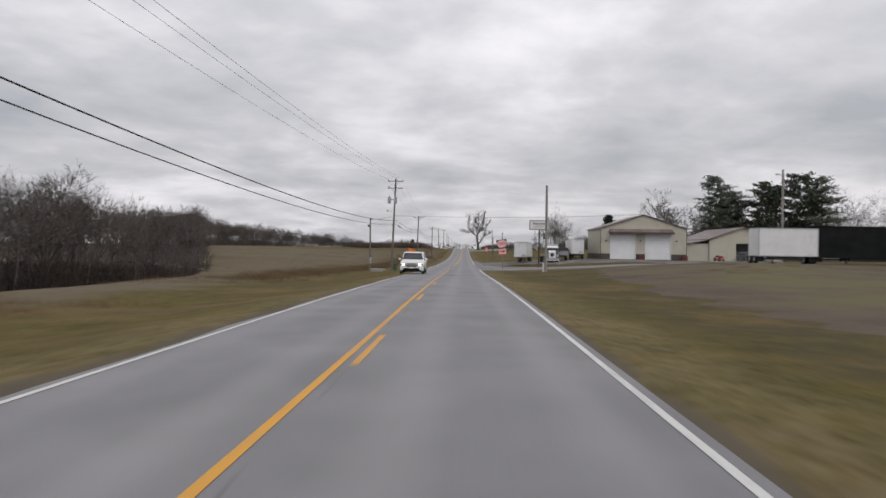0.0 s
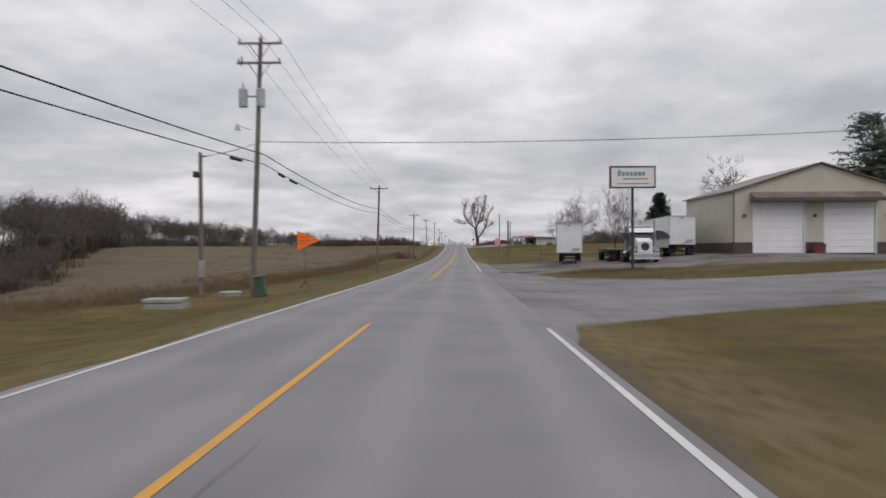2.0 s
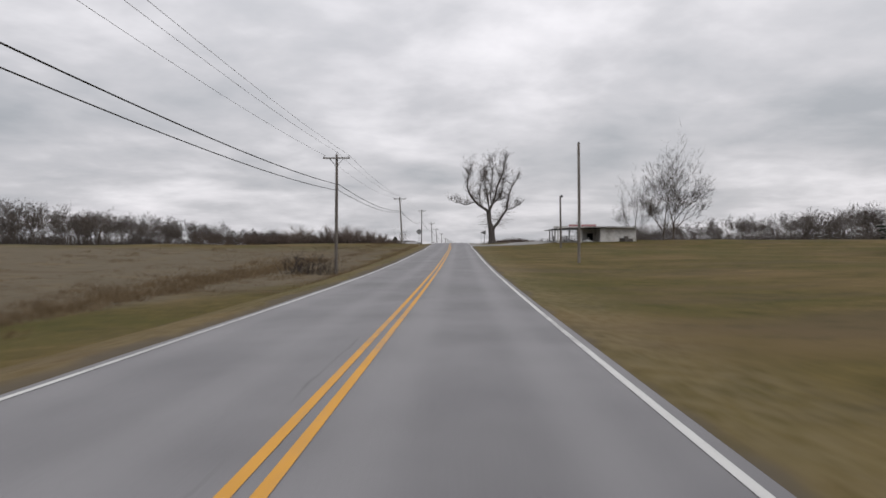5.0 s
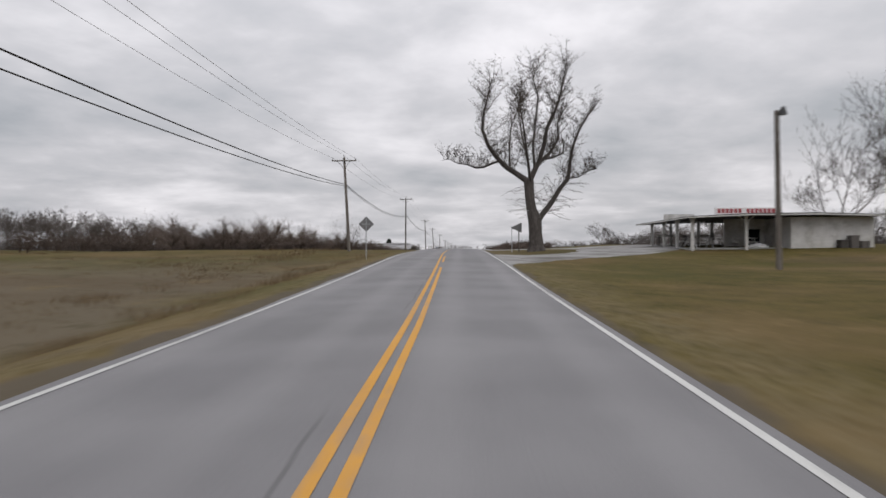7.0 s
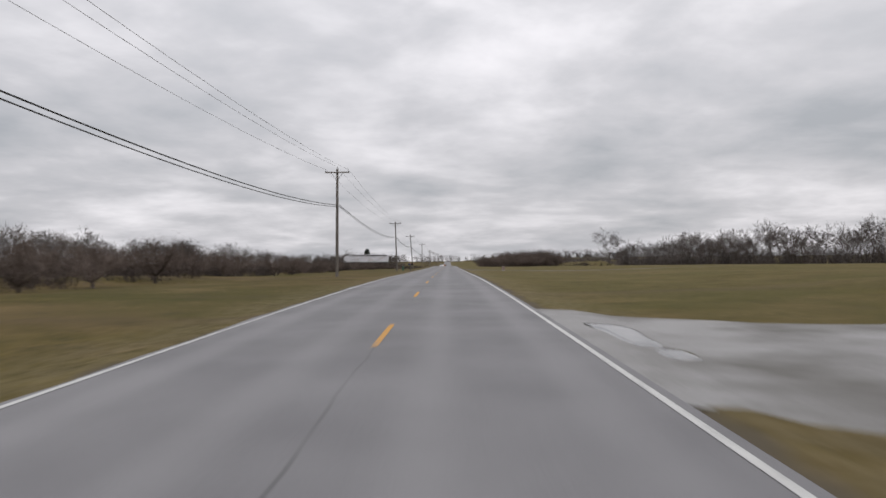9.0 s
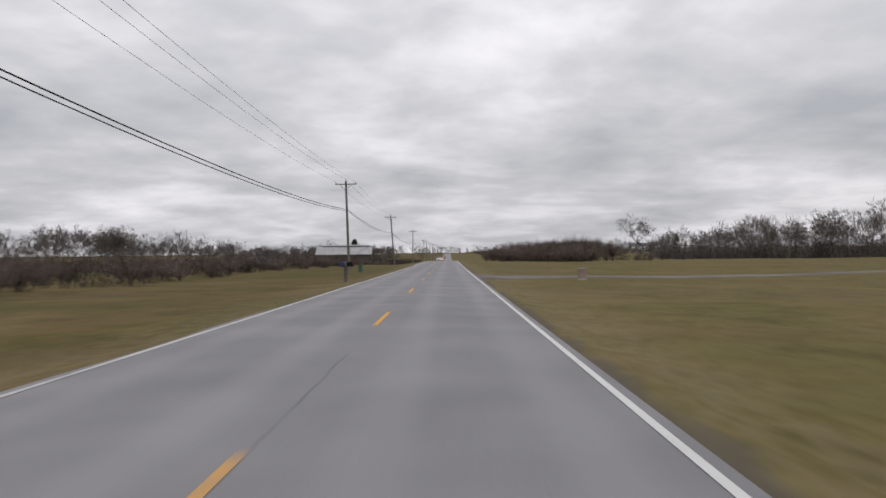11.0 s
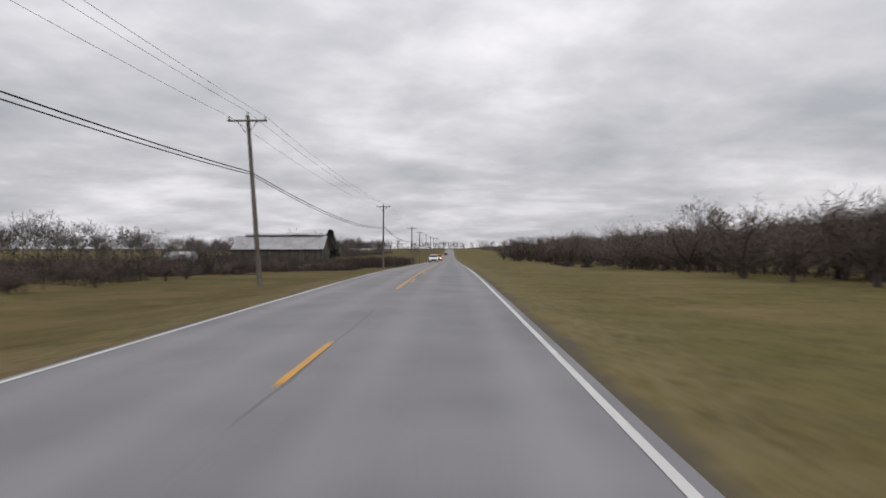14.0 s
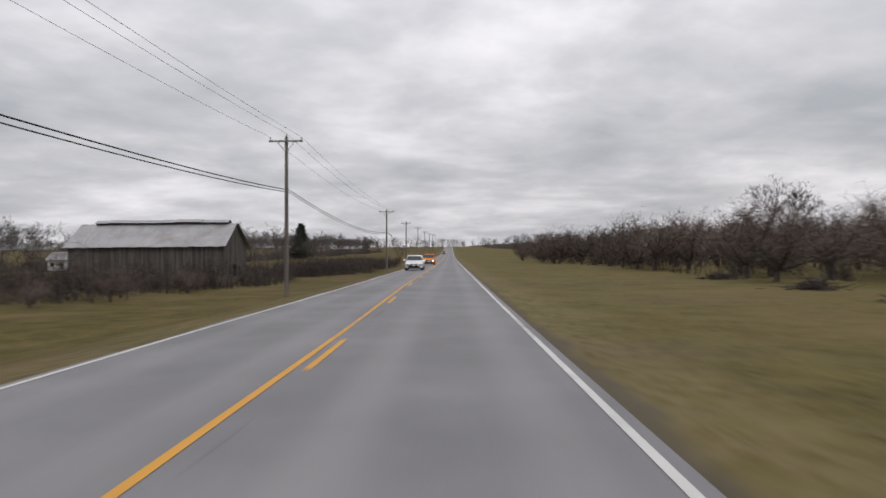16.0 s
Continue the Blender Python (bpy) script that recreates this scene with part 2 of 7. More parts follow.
def damp_patches(n, l, co):
    """Rough dark dead growth on the bank before the side road."""
    s = n.new("ShaderNodeSeparateXYZ")
    l.new(co, s.inputs[0])
    f = calc(n, l, "ADD", calc(n, l, "MULTIPLY", fuzzy(n, l, co, 0.28, 5), 0.6), calc(n, l, "MULTIPLY", fuzzy(n, l, co, 1.6, 5), 0.4))
    here = calc(n, l, "MULTIPLY", smooth_mask(n, l, s.outputs[1], 100, 90), smooth_mask(n, l, s.outputs[0], 5.0, 8.0))
    return calc(n, l, "MULTIPLY", calc(n, l, "MULTIPLY", here, smooth_mask(n, l, f, 0.42, 0.58)), 0.75), (0.048, 0.040, 0.022)


def straw_edge(n, l, co):
    """A pale strip of dead grass next to the road."""
    s = n.new("ShaderNodeSeparateXYZ")
    l.new(co, s.inputs[0])
    ax = calc(n, l, "ADD", calc(n, l, "ABSOLUTE", s.outputs[0]), calc(n, l, "MULTIPLY", calc(n, l, "SUBTRACT", fuzzy(n, l, co, 0.3, 5), 0.5), 3.0))
    f = fuzzy(n, l, co, 3.2, 5)
    return calc(n, l, "MULTIPLY", calc(n, l, "MULTIPLY", smooth_mask(n, l, ax, 6.8, 4.3), smooth_mask(n, l, f, 0.36, 0.6)), 0.45), (0.175, 0.140, 0.082)


add_over(GRASS, green_patches)
add_over(GRASS, weed_field)
add_over(GRASS, field_bands)
add_over(GRASS, clumps)
add_over(GRASS, straw)
add_over(GRASS, mown_lawn)
add_over(GRASS, damp_patches)
add_over(GRASS, straw_edge)
add_over(GRASS, dirt_shoulder)

BARK = surface("grey_brown_bark", (0.055, 0.045, 0.038), (0.13, 0.11, 0.095), 3.0, 0.95, 0.6, 14, stretch=(1, 1, 0.3), spread=0.2)
DARK_TWIG = surface("dark_twigs", (0.07, 0.06, 0.054), (0.135, 0.117, 0.105), 1.0, 0.95, 0.0, 5)
TWIG = surface("bare_twigs", (0.062, 0.053, 0.047), (0.13, 0.112, 0.10), 1.0, 0.95, 0.0, 5, spread=0.2)
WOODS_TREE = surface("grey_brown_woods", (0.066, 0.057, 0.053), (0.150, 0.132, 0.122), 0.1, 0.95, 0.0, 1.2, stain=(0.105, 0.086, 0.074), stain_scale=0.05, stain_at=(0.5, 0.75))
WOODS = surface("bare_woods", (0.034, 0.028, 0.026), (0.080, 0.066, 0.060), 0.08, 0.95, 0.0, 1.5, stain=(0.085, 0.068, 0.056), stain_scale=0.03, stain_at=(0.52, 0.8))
ORCHARD_TWIG = surface("orchard_twigs", (0.085, 0.066, 0.057), (0.165, 0.132, 0.114), 1.0, 0.95, 0.0, 5, spread=0.25)
DARK_PINE = surface("dark_spruce_needles", (0.012, 0.016, 0.012), (0.03, 0.037, 0.026), 1.0, 0.95, 0.0, 6)
PINE = surface("pine_needles", (0.030, 0.038, 0.025), (0.066, 0.08, 0.052), 1.0, 0.8, 0.0, 6, spread=0.2)
DRY_WEED = surface("dry_weeds", (0.10, 0.07, 0.04), (0.19, 0.14, 0.085), 0.4, 0.95, 0.0, 3)
POLE_WOOD = surface("weathered_pole_wood", (0.10, 0.088, 0.078), (0.20, 0.18, 0.16), 2.0, 0.9, 0.4, 20, stretch=(1, 1, 0.12), spread=0.15)
PALE_POLE = surface("pale_weathered_pole_wood", (0.20, 0.19, 0.175), (0.32, 0.30, 0.28), 2.0, 0.9, 0.4, 20, stretch=(1, 1, 0.12))
CERAMIC = surface("grey_insulator", (0.14, 0.13, 0.13), (0.22, 0.21, 0.21), 4, 0.35, 0.0, 20)
GALV = surface("galvanised_steel", (0.30, 0.31, 0.32), (0.45, 0.46, 0.47), 3, 0.45, 0.05, 30, metal=0.6)
DARK_STEEL = surface("dark_steel", (0.03, 0.03, 0.032), (0.07, 0.07, 0.072), 3, 0.55, 0.05, 30, metal=0.4)
BARE_WIRE = surface("dull_aluminium_wire", (0.20, 0.20, 0.205), (0.30, 0.30, 0.31), 2, 0.5, 0.0, 10, metal=0.3)
CABLE = surface("black_cable", (0.012, 0.012, 0.013), (0.03, 0.03, 0.032), 2, 0.6, 0.0, 10)
TAN_METAL = surface("tan_metal_siding", (0.41, 0.385, 0.315), (0.48, 0.455, 0.38), 0.4, 0.55, 0.05, 12, stain=(0.38, 0.34, 0.26), stain_scale=0.5, stain_at=(0.55, 0.8))
BROWN_METAL = surface("brown_metal_trim", (0.05, 0.036, 0.032), (0.085, 0.062, 0.054), 0.8, 0.5, 0.05, 20)
BROWN_ROOF = surface("brown_metal_roof", (0.085, 0.06, 0.056), (0.13, 0.098, 0.09), 0.6, 0.5, 0.08, 14, stain=(0.22, 0.17, 0.15), stain_scale=0.4)
WHITE_PAINT = surface("white_painted_metal", (0.60, 0.60, 0.60), (0.72, 0.72, 0.72), 0.8, 0.45, 0.04, 20, stain=(0.46, 0.44, 0.41), stain_scale=0.6, stain_at=(0.55, 0.85))
WHITE_DOOR = surface("white_roller_door", (0.66, 0.66, 0.67), (0.76, 0.76, 0.77), 0.8, 0.5, 0.03, 20)
OLD_WHITE = surface("peeling_white_paint", (0.44, 0.43, 0.41), (0.60, 0.59, 0.57), 1.2, 0.8, 0.2, 18, stain=(0.28, 0.26, 0.23), stain_scale=0.9, stain_at=(0.5, 0.75))
TYRE = surface("tyre_rubber", (0.012, 0.012, 0.012), (0.03, 0.03, 0.03), 3, 0.85, 0.1, 25)
BLACK_PAINT = surface("black_trailer_paint", (0.007, 0.008, 0.008), (0.018, 0.019, 0.019), 0.8, 0.9, 0.05, 15)
GLASS_DARK = surface("dark_window_glass", (0.015, 0.018, 0.02), (0.03, 0.034, 0.037), 1, 0.06, 0.0, 5)
CAR_WHITE = surface("white_car_paint", (0.66, 0.66, 0.66), (0.74, 0.74, 0.74), 0.6, 0.2, 0.0, 8)
CHROME = surface("chrome", (0.55, 0.56, 0.58), (0.68, 0.69, 0.70), 2, 0.15, 0.0, 10, metal=1.0)
RED_PAINT = surface("red_paint", (0.30, 0.02, 0.025), (0.42, 0.035, 0.035), 2, 0.5, 0.05, 20)
MAROON = surface("maroon_planter", (0.09, 0.02, 0.022), (0.15, 0.035, 0.035), 2, 0.7, 0.1, 20)
ORANGE = surface("orange_reflective_sheet", (0.80, 0.15, 0.012), (0.95, 0.20, 0.02), 1.5, 0.6, 0.02, 20)
ORANGE_CAR = surface("orange_car_paint", (0.55, 0.16, 0.02), (0.66, 0.22, 0.03), 1, 0.25, 0.0, 8)
GREEN_BOX = surface("green_utility_box", (0.03, 0.075, 0.045), (0.05, 0.11, 0.07), 1.5, 0.6, 0.05, 20)
BLUE_PAINT = surface("dark_blue_mailbox", (0.015, 0.02, 0.07), (0.03, 0.04, 0.11), 2, 0.4, 0.05, 20)
SIGN_BACK = surface("bare_sign_back", (0.14, 0.14, 0.14), (0.22, 0.22, 0.22), 2, 0.5, 0.03, 15, metal=0.3)
SIGN_WHITE = surface("white_sign_sheet", (0.66, 0.63, 0.63), (0.74, 0.71, 0.71), 2, 0.6, 0.0, 20)
SIGN_PINK = surface("faded_red_sign_sheet", (0.80, 0.33, 0.33), (0.88, 0.42, 0.42), 2, 0.6, 0.0, 20)
SIGN_FADED = surface("faded_pink_sign_sheet", (0.76, 0.44, 0.44), (0.84, 0.52, 0.52), 2, 0.6, 0.0, 20)
SIGN_RED = surface("red_sign_sheet", (0.70, 0.06, 0.07), (0.82, 0.10, 0.11), 2, 0.6, 0.0, 20)
BLACK_INK = surface("black_ink", (0.012, 0.012, 0.012), (0.02, 0.02, 0.02), 2, 0.7, 0.0, 20)
GREEN_INK = surface("dull_green_ink", (0.14, 0.21, 0.18), (0.20, 0.28, 0.24), 2, 0.7, 0.0, 20)
TIN_ROOF = surface("weathered_tin_roof", (0.20, 0.195, 0.20), (0.34, 0.335, 0.34), 0.6, 0.5, 0.15, 8, stain=(0.20, 0.17, 0.15), stain_scale=0.35, stain_at=(0.52, 0.75), stretch=(1, 0.3, 1))
BARN_WOOD = surface("grey_barn_boards", (0.06, 0.054, 0.05), (0.13, 0.12, 0.11), 1.5, 0.95, 0.4, 14, stretch=(2, 2, 0.2), spread=0.3)
ROOF_FELT = surface("dark_roof_felt", (0.06, 0.06, 0.062), (0.11, 0.11, 0.112), 0.8, 0.9, 0.2, 18)
PINK_BRICK = surface("faded_pink_brick", (0.20, 0.13, 0.12), (0.33, 0.235, 0.22), 5.0, 0.9, 0.3, 30)
CONCRETE = surface("pale_concrete", (0.22, 0.22, 0.21), (0.34, 0.34, 0.32), 1.5, 0.9, 0.2, 25)


def lit(name, colour, strength):
    m = bpy.data.materials.new(name)
    m.use_nodes = True
    b = m.node_tree.nodes["Principled BSDF"]
    b.inputs["Base Color"].default_value = (*colour, 1)
    b.inputs["Emission Color"].default_value = (*colour, 1)
    b.inputs["Emission Strength"].default_value = strength
    return m


HEADLIGHT = lit("headlight_on", (1.0, 0.88, 0.70), 5.0)
GRASS_BLADE = surface("grass_blades", (0.09, 0.074, 0.026), (0.18, 0.142, 0.062), 0.3, 0.95, 0.0, 2)
DARK_BARK = surface("dark_old_bark", (0.052, 0.045, 0.042), (0.105, 0.094, 0.087), 2.2, 0.95, 0.7, 10, stretch=(1, 1, 0.35))
DIRT = surface("bare_brown_dirt", (0.060, 0.046, 0.035), (0.108, 0.086, 0.068), 0.3, 0.95, 0.6, 6, stain=(0.105, 0.092, 0.05), stain_scale=0.06, stain_at=(0.45, 0.6))
TARP = surface("black_tarpaulin", (0.03, 0.031, 0.033), (0.06, 0.062, 0.065), 0.9, 0.7, 0.25, 9)
GREY_TUB = surface("grey_trailer_steel", (0.24, 0.24, 0.245), (0.36, 0.36, 0.365), 0.8, 0.55, 0.08, 12, stain=(0.11, 0.105, 0.1), stain_scale=0.5)
CAB_PAINT = surface("dark_grey_truck_paint", (0.06, 0.065, 0.07), (0.10, 0.105, 0.11), 0.8, 0.35, 0.03, 12)
BAY_DIM = surface("dim_shed_grey", (0.08, 0.08, 0.082), (0.13, 0.13, 0.13), 0.7, 0.8, 0.1, 9)

# ---- building helpers ----
def link_mesh(name, verts, faces, material, parent=None, label="", smooth=False, place=None):
    me = bpy.data.meshes.new(name)
    me.from_pydata([tuple(map(float, v)) for v in verts], [], [tuple(map(int, f)) for f in faces])
    me.update()
    if smooth:
        me.shade_smooth()
    me.materials.append(material)
    ob = new(name, me)
    if parent is not None:
        ob.parent = parent
    if place is not None:
        ob.matrix_basis = place
    if label:
        ob["label"] = label
    return ob


def part(name, bm, material, parent=None, label="", smooth=False):
    me = bpy.data.meshes.new(name)
    bm.to_mesh(me)
    bm.free()
    if smooth:
        me.shade_smooth()
    me.materials.append(material)
    ob = new(name, me)
    if parent is not None:
        ob.parent = parent
    if label:
        ob["label"] = label
    return ob


def empty(name, x, y, z, turn=0.0, label="", category="", group="", kind=""):
    ob = new(name)
    ob.matrix_basis = pose(x, y, z, 0, 0, turn)
    return tagged(ob, label, category, group, kind)


def box(bm, x0, x1, y0, y1, z0, z1, bevel=0.0, m=None):
    """A box, with bevelled edges, added to bm."""
    mat = Matrix.Translation(((x0 + x1) / 2, (y0 + y1) / 2, (z0 + z1) / 2)) @ Matrix.Diagonal((x1 - x0, y1 - y0, z1 - z0, 1))
    r = bmesh.ops.create_cube(bm, size=1, matrix=(m @ mat) if m else mat)
    if bevel:
        edges = {e for v in r["verts"] for e in v.link_edges}
        bmesh.ops.bevel(bm, geom=list(edges), offset=bevel, segments=1, affect="EDGES", profile=0.5)
    return bm


def boxed(name, dims, material, parent, bevel=0.01, label=""):
    bm = bmesh.new()
    box(bm, *dims, bevel=bevel)
    return part(name, bm, material, parent, label)


def rod(bm, a, b, r0, r1=None, n=8):
    """A tapered round bar from a to b, added to bm."""
    a, b = Vector(a), Vector(b)
    r1 = r0 if r1 is None else r1
    d = b - a
    q = d.to_track_quat("Z", "Y").to_matrix().to_4x4()
    bmesh.ops.create_cone(bm, cap_ends=True, segments=n, radius1=r0, radius2=max(r1, 1e-4), depth=d.length, matrix=Matrix.Translation((a + b) / 2) @ q)
    return bm


def rodded(name, a, b, r, material, parent, r1=None, n=8, label=""):
    bm = bmesh.new()
    rod(bm, a, b, r, r1, n)
    return part(name, bm, material, parent, label, smooth=False)


def prism(name, outline, y0, y1, material, parent, bevel=0.0, label=""):
    """An outline in x and z, drawn out from y0 to y1."""
    bm = bmesh.new()
    a = [bm.verts.new((x, y0, z)) for x, z in outline]
    b = [bm.verts.new((x, y1, z)) for x, z in outline]
    bm.faces.new(a)
    bm.faces.new(list(reversed(b)))
    for i in range(len(a)):
        j = (i + 1) % len(a)
        bm.faces.new((a[j], a[i], b[i], b[j]))
    bmesh.ops.recalc_face_normals(bm, faces=bm.faces)
    if bevel:
        bmesh.ops.bevel(bm, geom=list(bm.edges), offset=bevel, segments=1, affect="EDGES")
    return part(name, bm, material, parent, label)


def prism_x(name, outline, x0, x1, material, parent, bevel=0.0, label=""):
    """An outline in y and z, drawn out from x0 to x1."""
    ob = prism(name, outline, -x1, -x0, material, parent, bevel, label)
    ob.data.transform(Matrix(((0, -1, 0, 0), (1, 0, 0, 0), (0, 0, 1, 0), (0, 0, 0, 1))))
    return ob


# ---- ground and road ----
ROAD_Y = [-400, -60, 9, 26, 44, 61, 78, 96, 113, 130, 148, 165, 183, 200, 218, 235, 252, 270, 287, 305, 322, 339, 357, 374, 409, 444, 478, 513, 531, 548, 566, 600, 640, 700, 790, 900, 1020, 1150, 1300, 4000]
ROAD_Z = [1.5, 0.4, 0, -0.1, -0.32, -0.62, -0.83, -0.98, -1.17, -1.26, -1.24, -1.23, -1.2, -1.1, -0.88, -0.52, -0.05, 0.39, 0.94, 1.35, 1.61, 1.82, 1.92, 1.92, 1.78, 1.67, 1.62, 1.65, 1.59, 1.44, 1.18, 0.7, 0.2, -0.5, -1.3, -1.1, 0.2, 1.6, 2.2, 2.5]
LEFT_Y = [-400, 0, 60, 118, 172, 215, 250, 290, 320, 400, 470, 540, 600, 660, 760, 900, 1100, 4000]
LEFT_Z = [-0.5, -0.6, -0.65, -0.7, -1.25, -1.5, -1.6, -0.9, 0.1, -0.1, -0.4, -0.55, -1.0, -2.0, -1.6, -0.6, 0.0, 0.0]
RIGHT_Y = [-400, 40, 80, 110, 132, 177, 236, 290, 312, 340, 420, 560, 700, 4000]
RIGHT_Z = [-0.1, -0.15, 0.0, 0.0, 0.05, -0.1, -0.1, -0.25, 0.3, 0.1, -0.1, -0.15, -0.1, 0.0]


def road_z(y):
    return sum(np.interp(y + k, ROAD_Y, ROAD_Z) for k in (-6, -3, 0, 3, 6)) / 5


def ease(t):
    t = min(max(t, 0.0), 1.0)
    return t * t * (3 - 2 * t)


def rough_ground(x, y):
    a = abs(x)
    z = road_z(y)
    if a < 3.7:
        return z - 0.10
    side = np.interp(y, LEFT_Y, LEFT_Z) if x < 0 else np.interp(y, RIGHT_Y, RIGHT_Z)
    z += side * ease((a - 3.9) / 6.5) - 0.05 - 0.10 * ease((a - 3.8) / 1.0)
    if x > 0:
        z += 5.0 * ease((x - 70) / 40) * ease((y - 690) / 90)
        z += 1.3 * ease((x - 6) / 26) * ease((y - 30) / 45) * ease((235 - y) / 50)
        z += 0.35 * ease((x - 12) / 10) * ease((y - 290) / 20) * ease((420 - y) / 60)
    else:
        far = ease((a - 25) / 70)
        z -= 3.0 * ease((a - 22) / 34) * ease((232 - y) / 45)
        z += -1.6 * far * ease((260 - y) / 150) + 1.6 * far * ease((y - 150) / 120) * ease((330 - y) / 60)
    bump = noise.noise((x * 0.03, y * 0.03, 3.1)) * 0.5 + noise.noise((x * 0.13, y * 0.13, 7.7)) * 0.12
    return z + bump * ease((a - 7) / 20)


gx = [4.0, 4.4, 5, 6, 7, 8, 9, 10, 11, 12, 13.5, 15, 17, 19, 21, 23, 25, 28, 31, 34, 38, 42, 47, 52, 58, 65, 73, 82, 92, 105, 120, 140, 165, 195, 230, 280, 340, 420, 540, 700, 950, 1400, 2200, 3500]
GX = np.array([-v for v in reversed(gx)] + [-3.7, -3.4, 0.0, 3.4, 3.7] + gx)
GY = np.array(list(np.arange(-400, -40, 30)) + list(np.arange(-40, 760, 4)) + list(np.arange(760, 1400, 20)) + [1450, 1550, 1700, 1900, 2200, 2600, 3200, 4000])
GZ = np.array([[rough_ground(float(x), float(y)) for x in GX] for y in GY])


def ground_z(x, y):
    """The height of the ground sheet."""
    i = int(np.clip(np.searchsorted(GX, x) - 1, 0, len(GX) - 2))
    j = int(np.clip(np.searchsorted(GY, y) - 1, 0, len(GY) - 2))
    u = (x - GX[i]) / (GX[i + 1] - GX[i])
    v = (y - GY[j]) / (GY[j + 1] - GY[j])
    return float((GZ[j, i] * (1 - u) + GZ[j, i + 1] * u) * (1 - v) + (GZ[j + 1, i] * (1 - u) + GZ[j + 1, i + 1] * u) * v)


verts = [(x, y, GZ[j, i]) for j, y in enumerate(GY) for i, x in enumerate(GX)]
w = len(GX)
faces = [(j * w + i, j * w + i + 1, (j + 1) * w + i + 1, (j + 1) * w + i) for j in range(len(GY) - 1) for i in range(w - 1)]
ground = tagged(link_mesh("ground", verts, faces, GRASS, smooth=True), "winter grass and brown weeds on rolling farmland", "ground", kind="structure")

EDGE_Y = [-120, 9, 20, 55, 80, 110, 130, 156, 200, 263, 281, 300, 316, 335, 422, 474, 526, 579, 600, 640, 1400]
LEFT_EDGE = [-3.2, -2.95, -2.98, -3.3, -3.25, -3.2, -3.05, -2.94, -2.92, -2.88, -2.98, -3.36, -3.3, -3.32, -3.42, -3.22, -3.24, -3.42, -3.35, -3.3, -3.3]
RIGHT_EDGE = [3.2, 3.26, 3.28, 3.34, 3.28, 3.22, 3.16, 3.36, 3.32, 3.26, 3.2, 3.15, 3.24, 3.22, 3.23, 3.2, 3.21, 3.25, 3.28, 3.3, 3.3]
MIDDLE = [-0.1, -0.1, -0.1, -0.27, -0.25, -0.2, -0.1, 0.29, 0.29, 0.29, 0.12, -0.12, -0.1, -0.04, -0.06, 0.0, -0.1, -0.2, -0.45, -0.3, -0.3]


def lane(x, y):
    """Shift x from the even cross-section to the road's true lines at y."""
    a, m, b = (float(np.interp(y, EDGE_Y, v)) for v in (LEFT_EDGE, MIDDLE, RIGHT_EDGE))
    if abs(x) >= 3.3:
        return (a + (x + 3.3)) if x < 0 else (b + (x - 3.3))
    return m + (x / 3.3) * ((m - a) if x < 0 else (b - m))


# the road: a slab with a slight crown and ragged edges
ROWS = np.arange(-120, 1500, 2.0)
verts, faces = [], []
cross = [(-3.62, -0.30), (-3.52, 0.0), (-3.3, 0.02), (-1.6, 0.05), (0.0, 0.07), (1.6, 0.05), (3.3, 0.02), (3.5, 0.0), (3.6, -0.30)]
for y in ROWS:
    for x, h in cross:
        rag = 0.12 * noise.noise((x, y * 0.35, 0.5)) if abs(x) > 3.5 else 0.0
        verts.append((lane(x, y) + rag, y, road_z(y) + h))
k = len(cross)
faces = [(j * k + i, j * k + i + 1, (j + 1) * k + i + 1, (j + 1) * k + i) for j in range(len(ROWS) - 1) for i in range(k - 1)]
road = tagged(link_mesh("road", verts, faces, ASPHALT, smooth=False), "two-lane worn grey asphalt country road", "road", kind="structure")
CROSS_X, CROSS_H = [c[0] for c in cross], [c[1] for c in cross]


def stripe(name, x, width, y0, y1, material, parent, step=2.0, lift=0.006):
    ys = np.arange(y0, y1, step).tolist() + [y1]
    vs, fs = [], []
    for y in ys:
        for s in (-0.5, 0.5):
            vs.append((lane(x, y) + s * width, y, road_z(y) + float(np.interp(x + s * width, CROSS_X, CROSS_H)) + lift))
    fs = [(2 * i, 2 * i + 1, 2 * i + 3, 2 * i + 2) for i in range(len(ys) - 1)]
    return link_mesh(name, vs, fs, material, parent)


stripe("edge_line", -3.30, 0.10, -120, 1300, WHITE_LINE, road)
stripe("edge_line", 3.30, 0.10, -120, 91.5, WHITE_LINE, road)
stripe("edge_line", 3.30, 0.10, 131, 1300, WHITE_LINE, road)
stripe("centre_line", -0.11, 0.10, -120, 92, YELLOW, road)
stripe("centre_line", -0.11, 0.10, 116, 314.8, YELLOW, road)
stripe("centre_line", 0.11, 0.10, 115, 280.5, YELLOW, road)
stripe("centre_line", 0.11, 0.10, 285.5, 294, YELLOW, road)
stripe("centre_line", -0.11, 0.10, 520, 1300, YELLOW, road)
for i in (0, 3, 7, 8, 9, 10, 11, 12):
    stripe("centre_dash", 0.11, 0.10, -104.5 + 12.19 * i, -101.4 + 12.19 * i, YELLOW, road, 1.55)
for i in range(16):
    stripe("centre_dash", -0.01, 0.10, 320.2 + 12.19 * i, 323.4 + 12.19 * i, YELLOW, road, 1.6)
for i in range(30):
    stripe("centre_dash", 0.11, 0.10, 525.4 + 12.19 * i, 528.5 + 12.19 * i, YELLOW, road, 1.55)



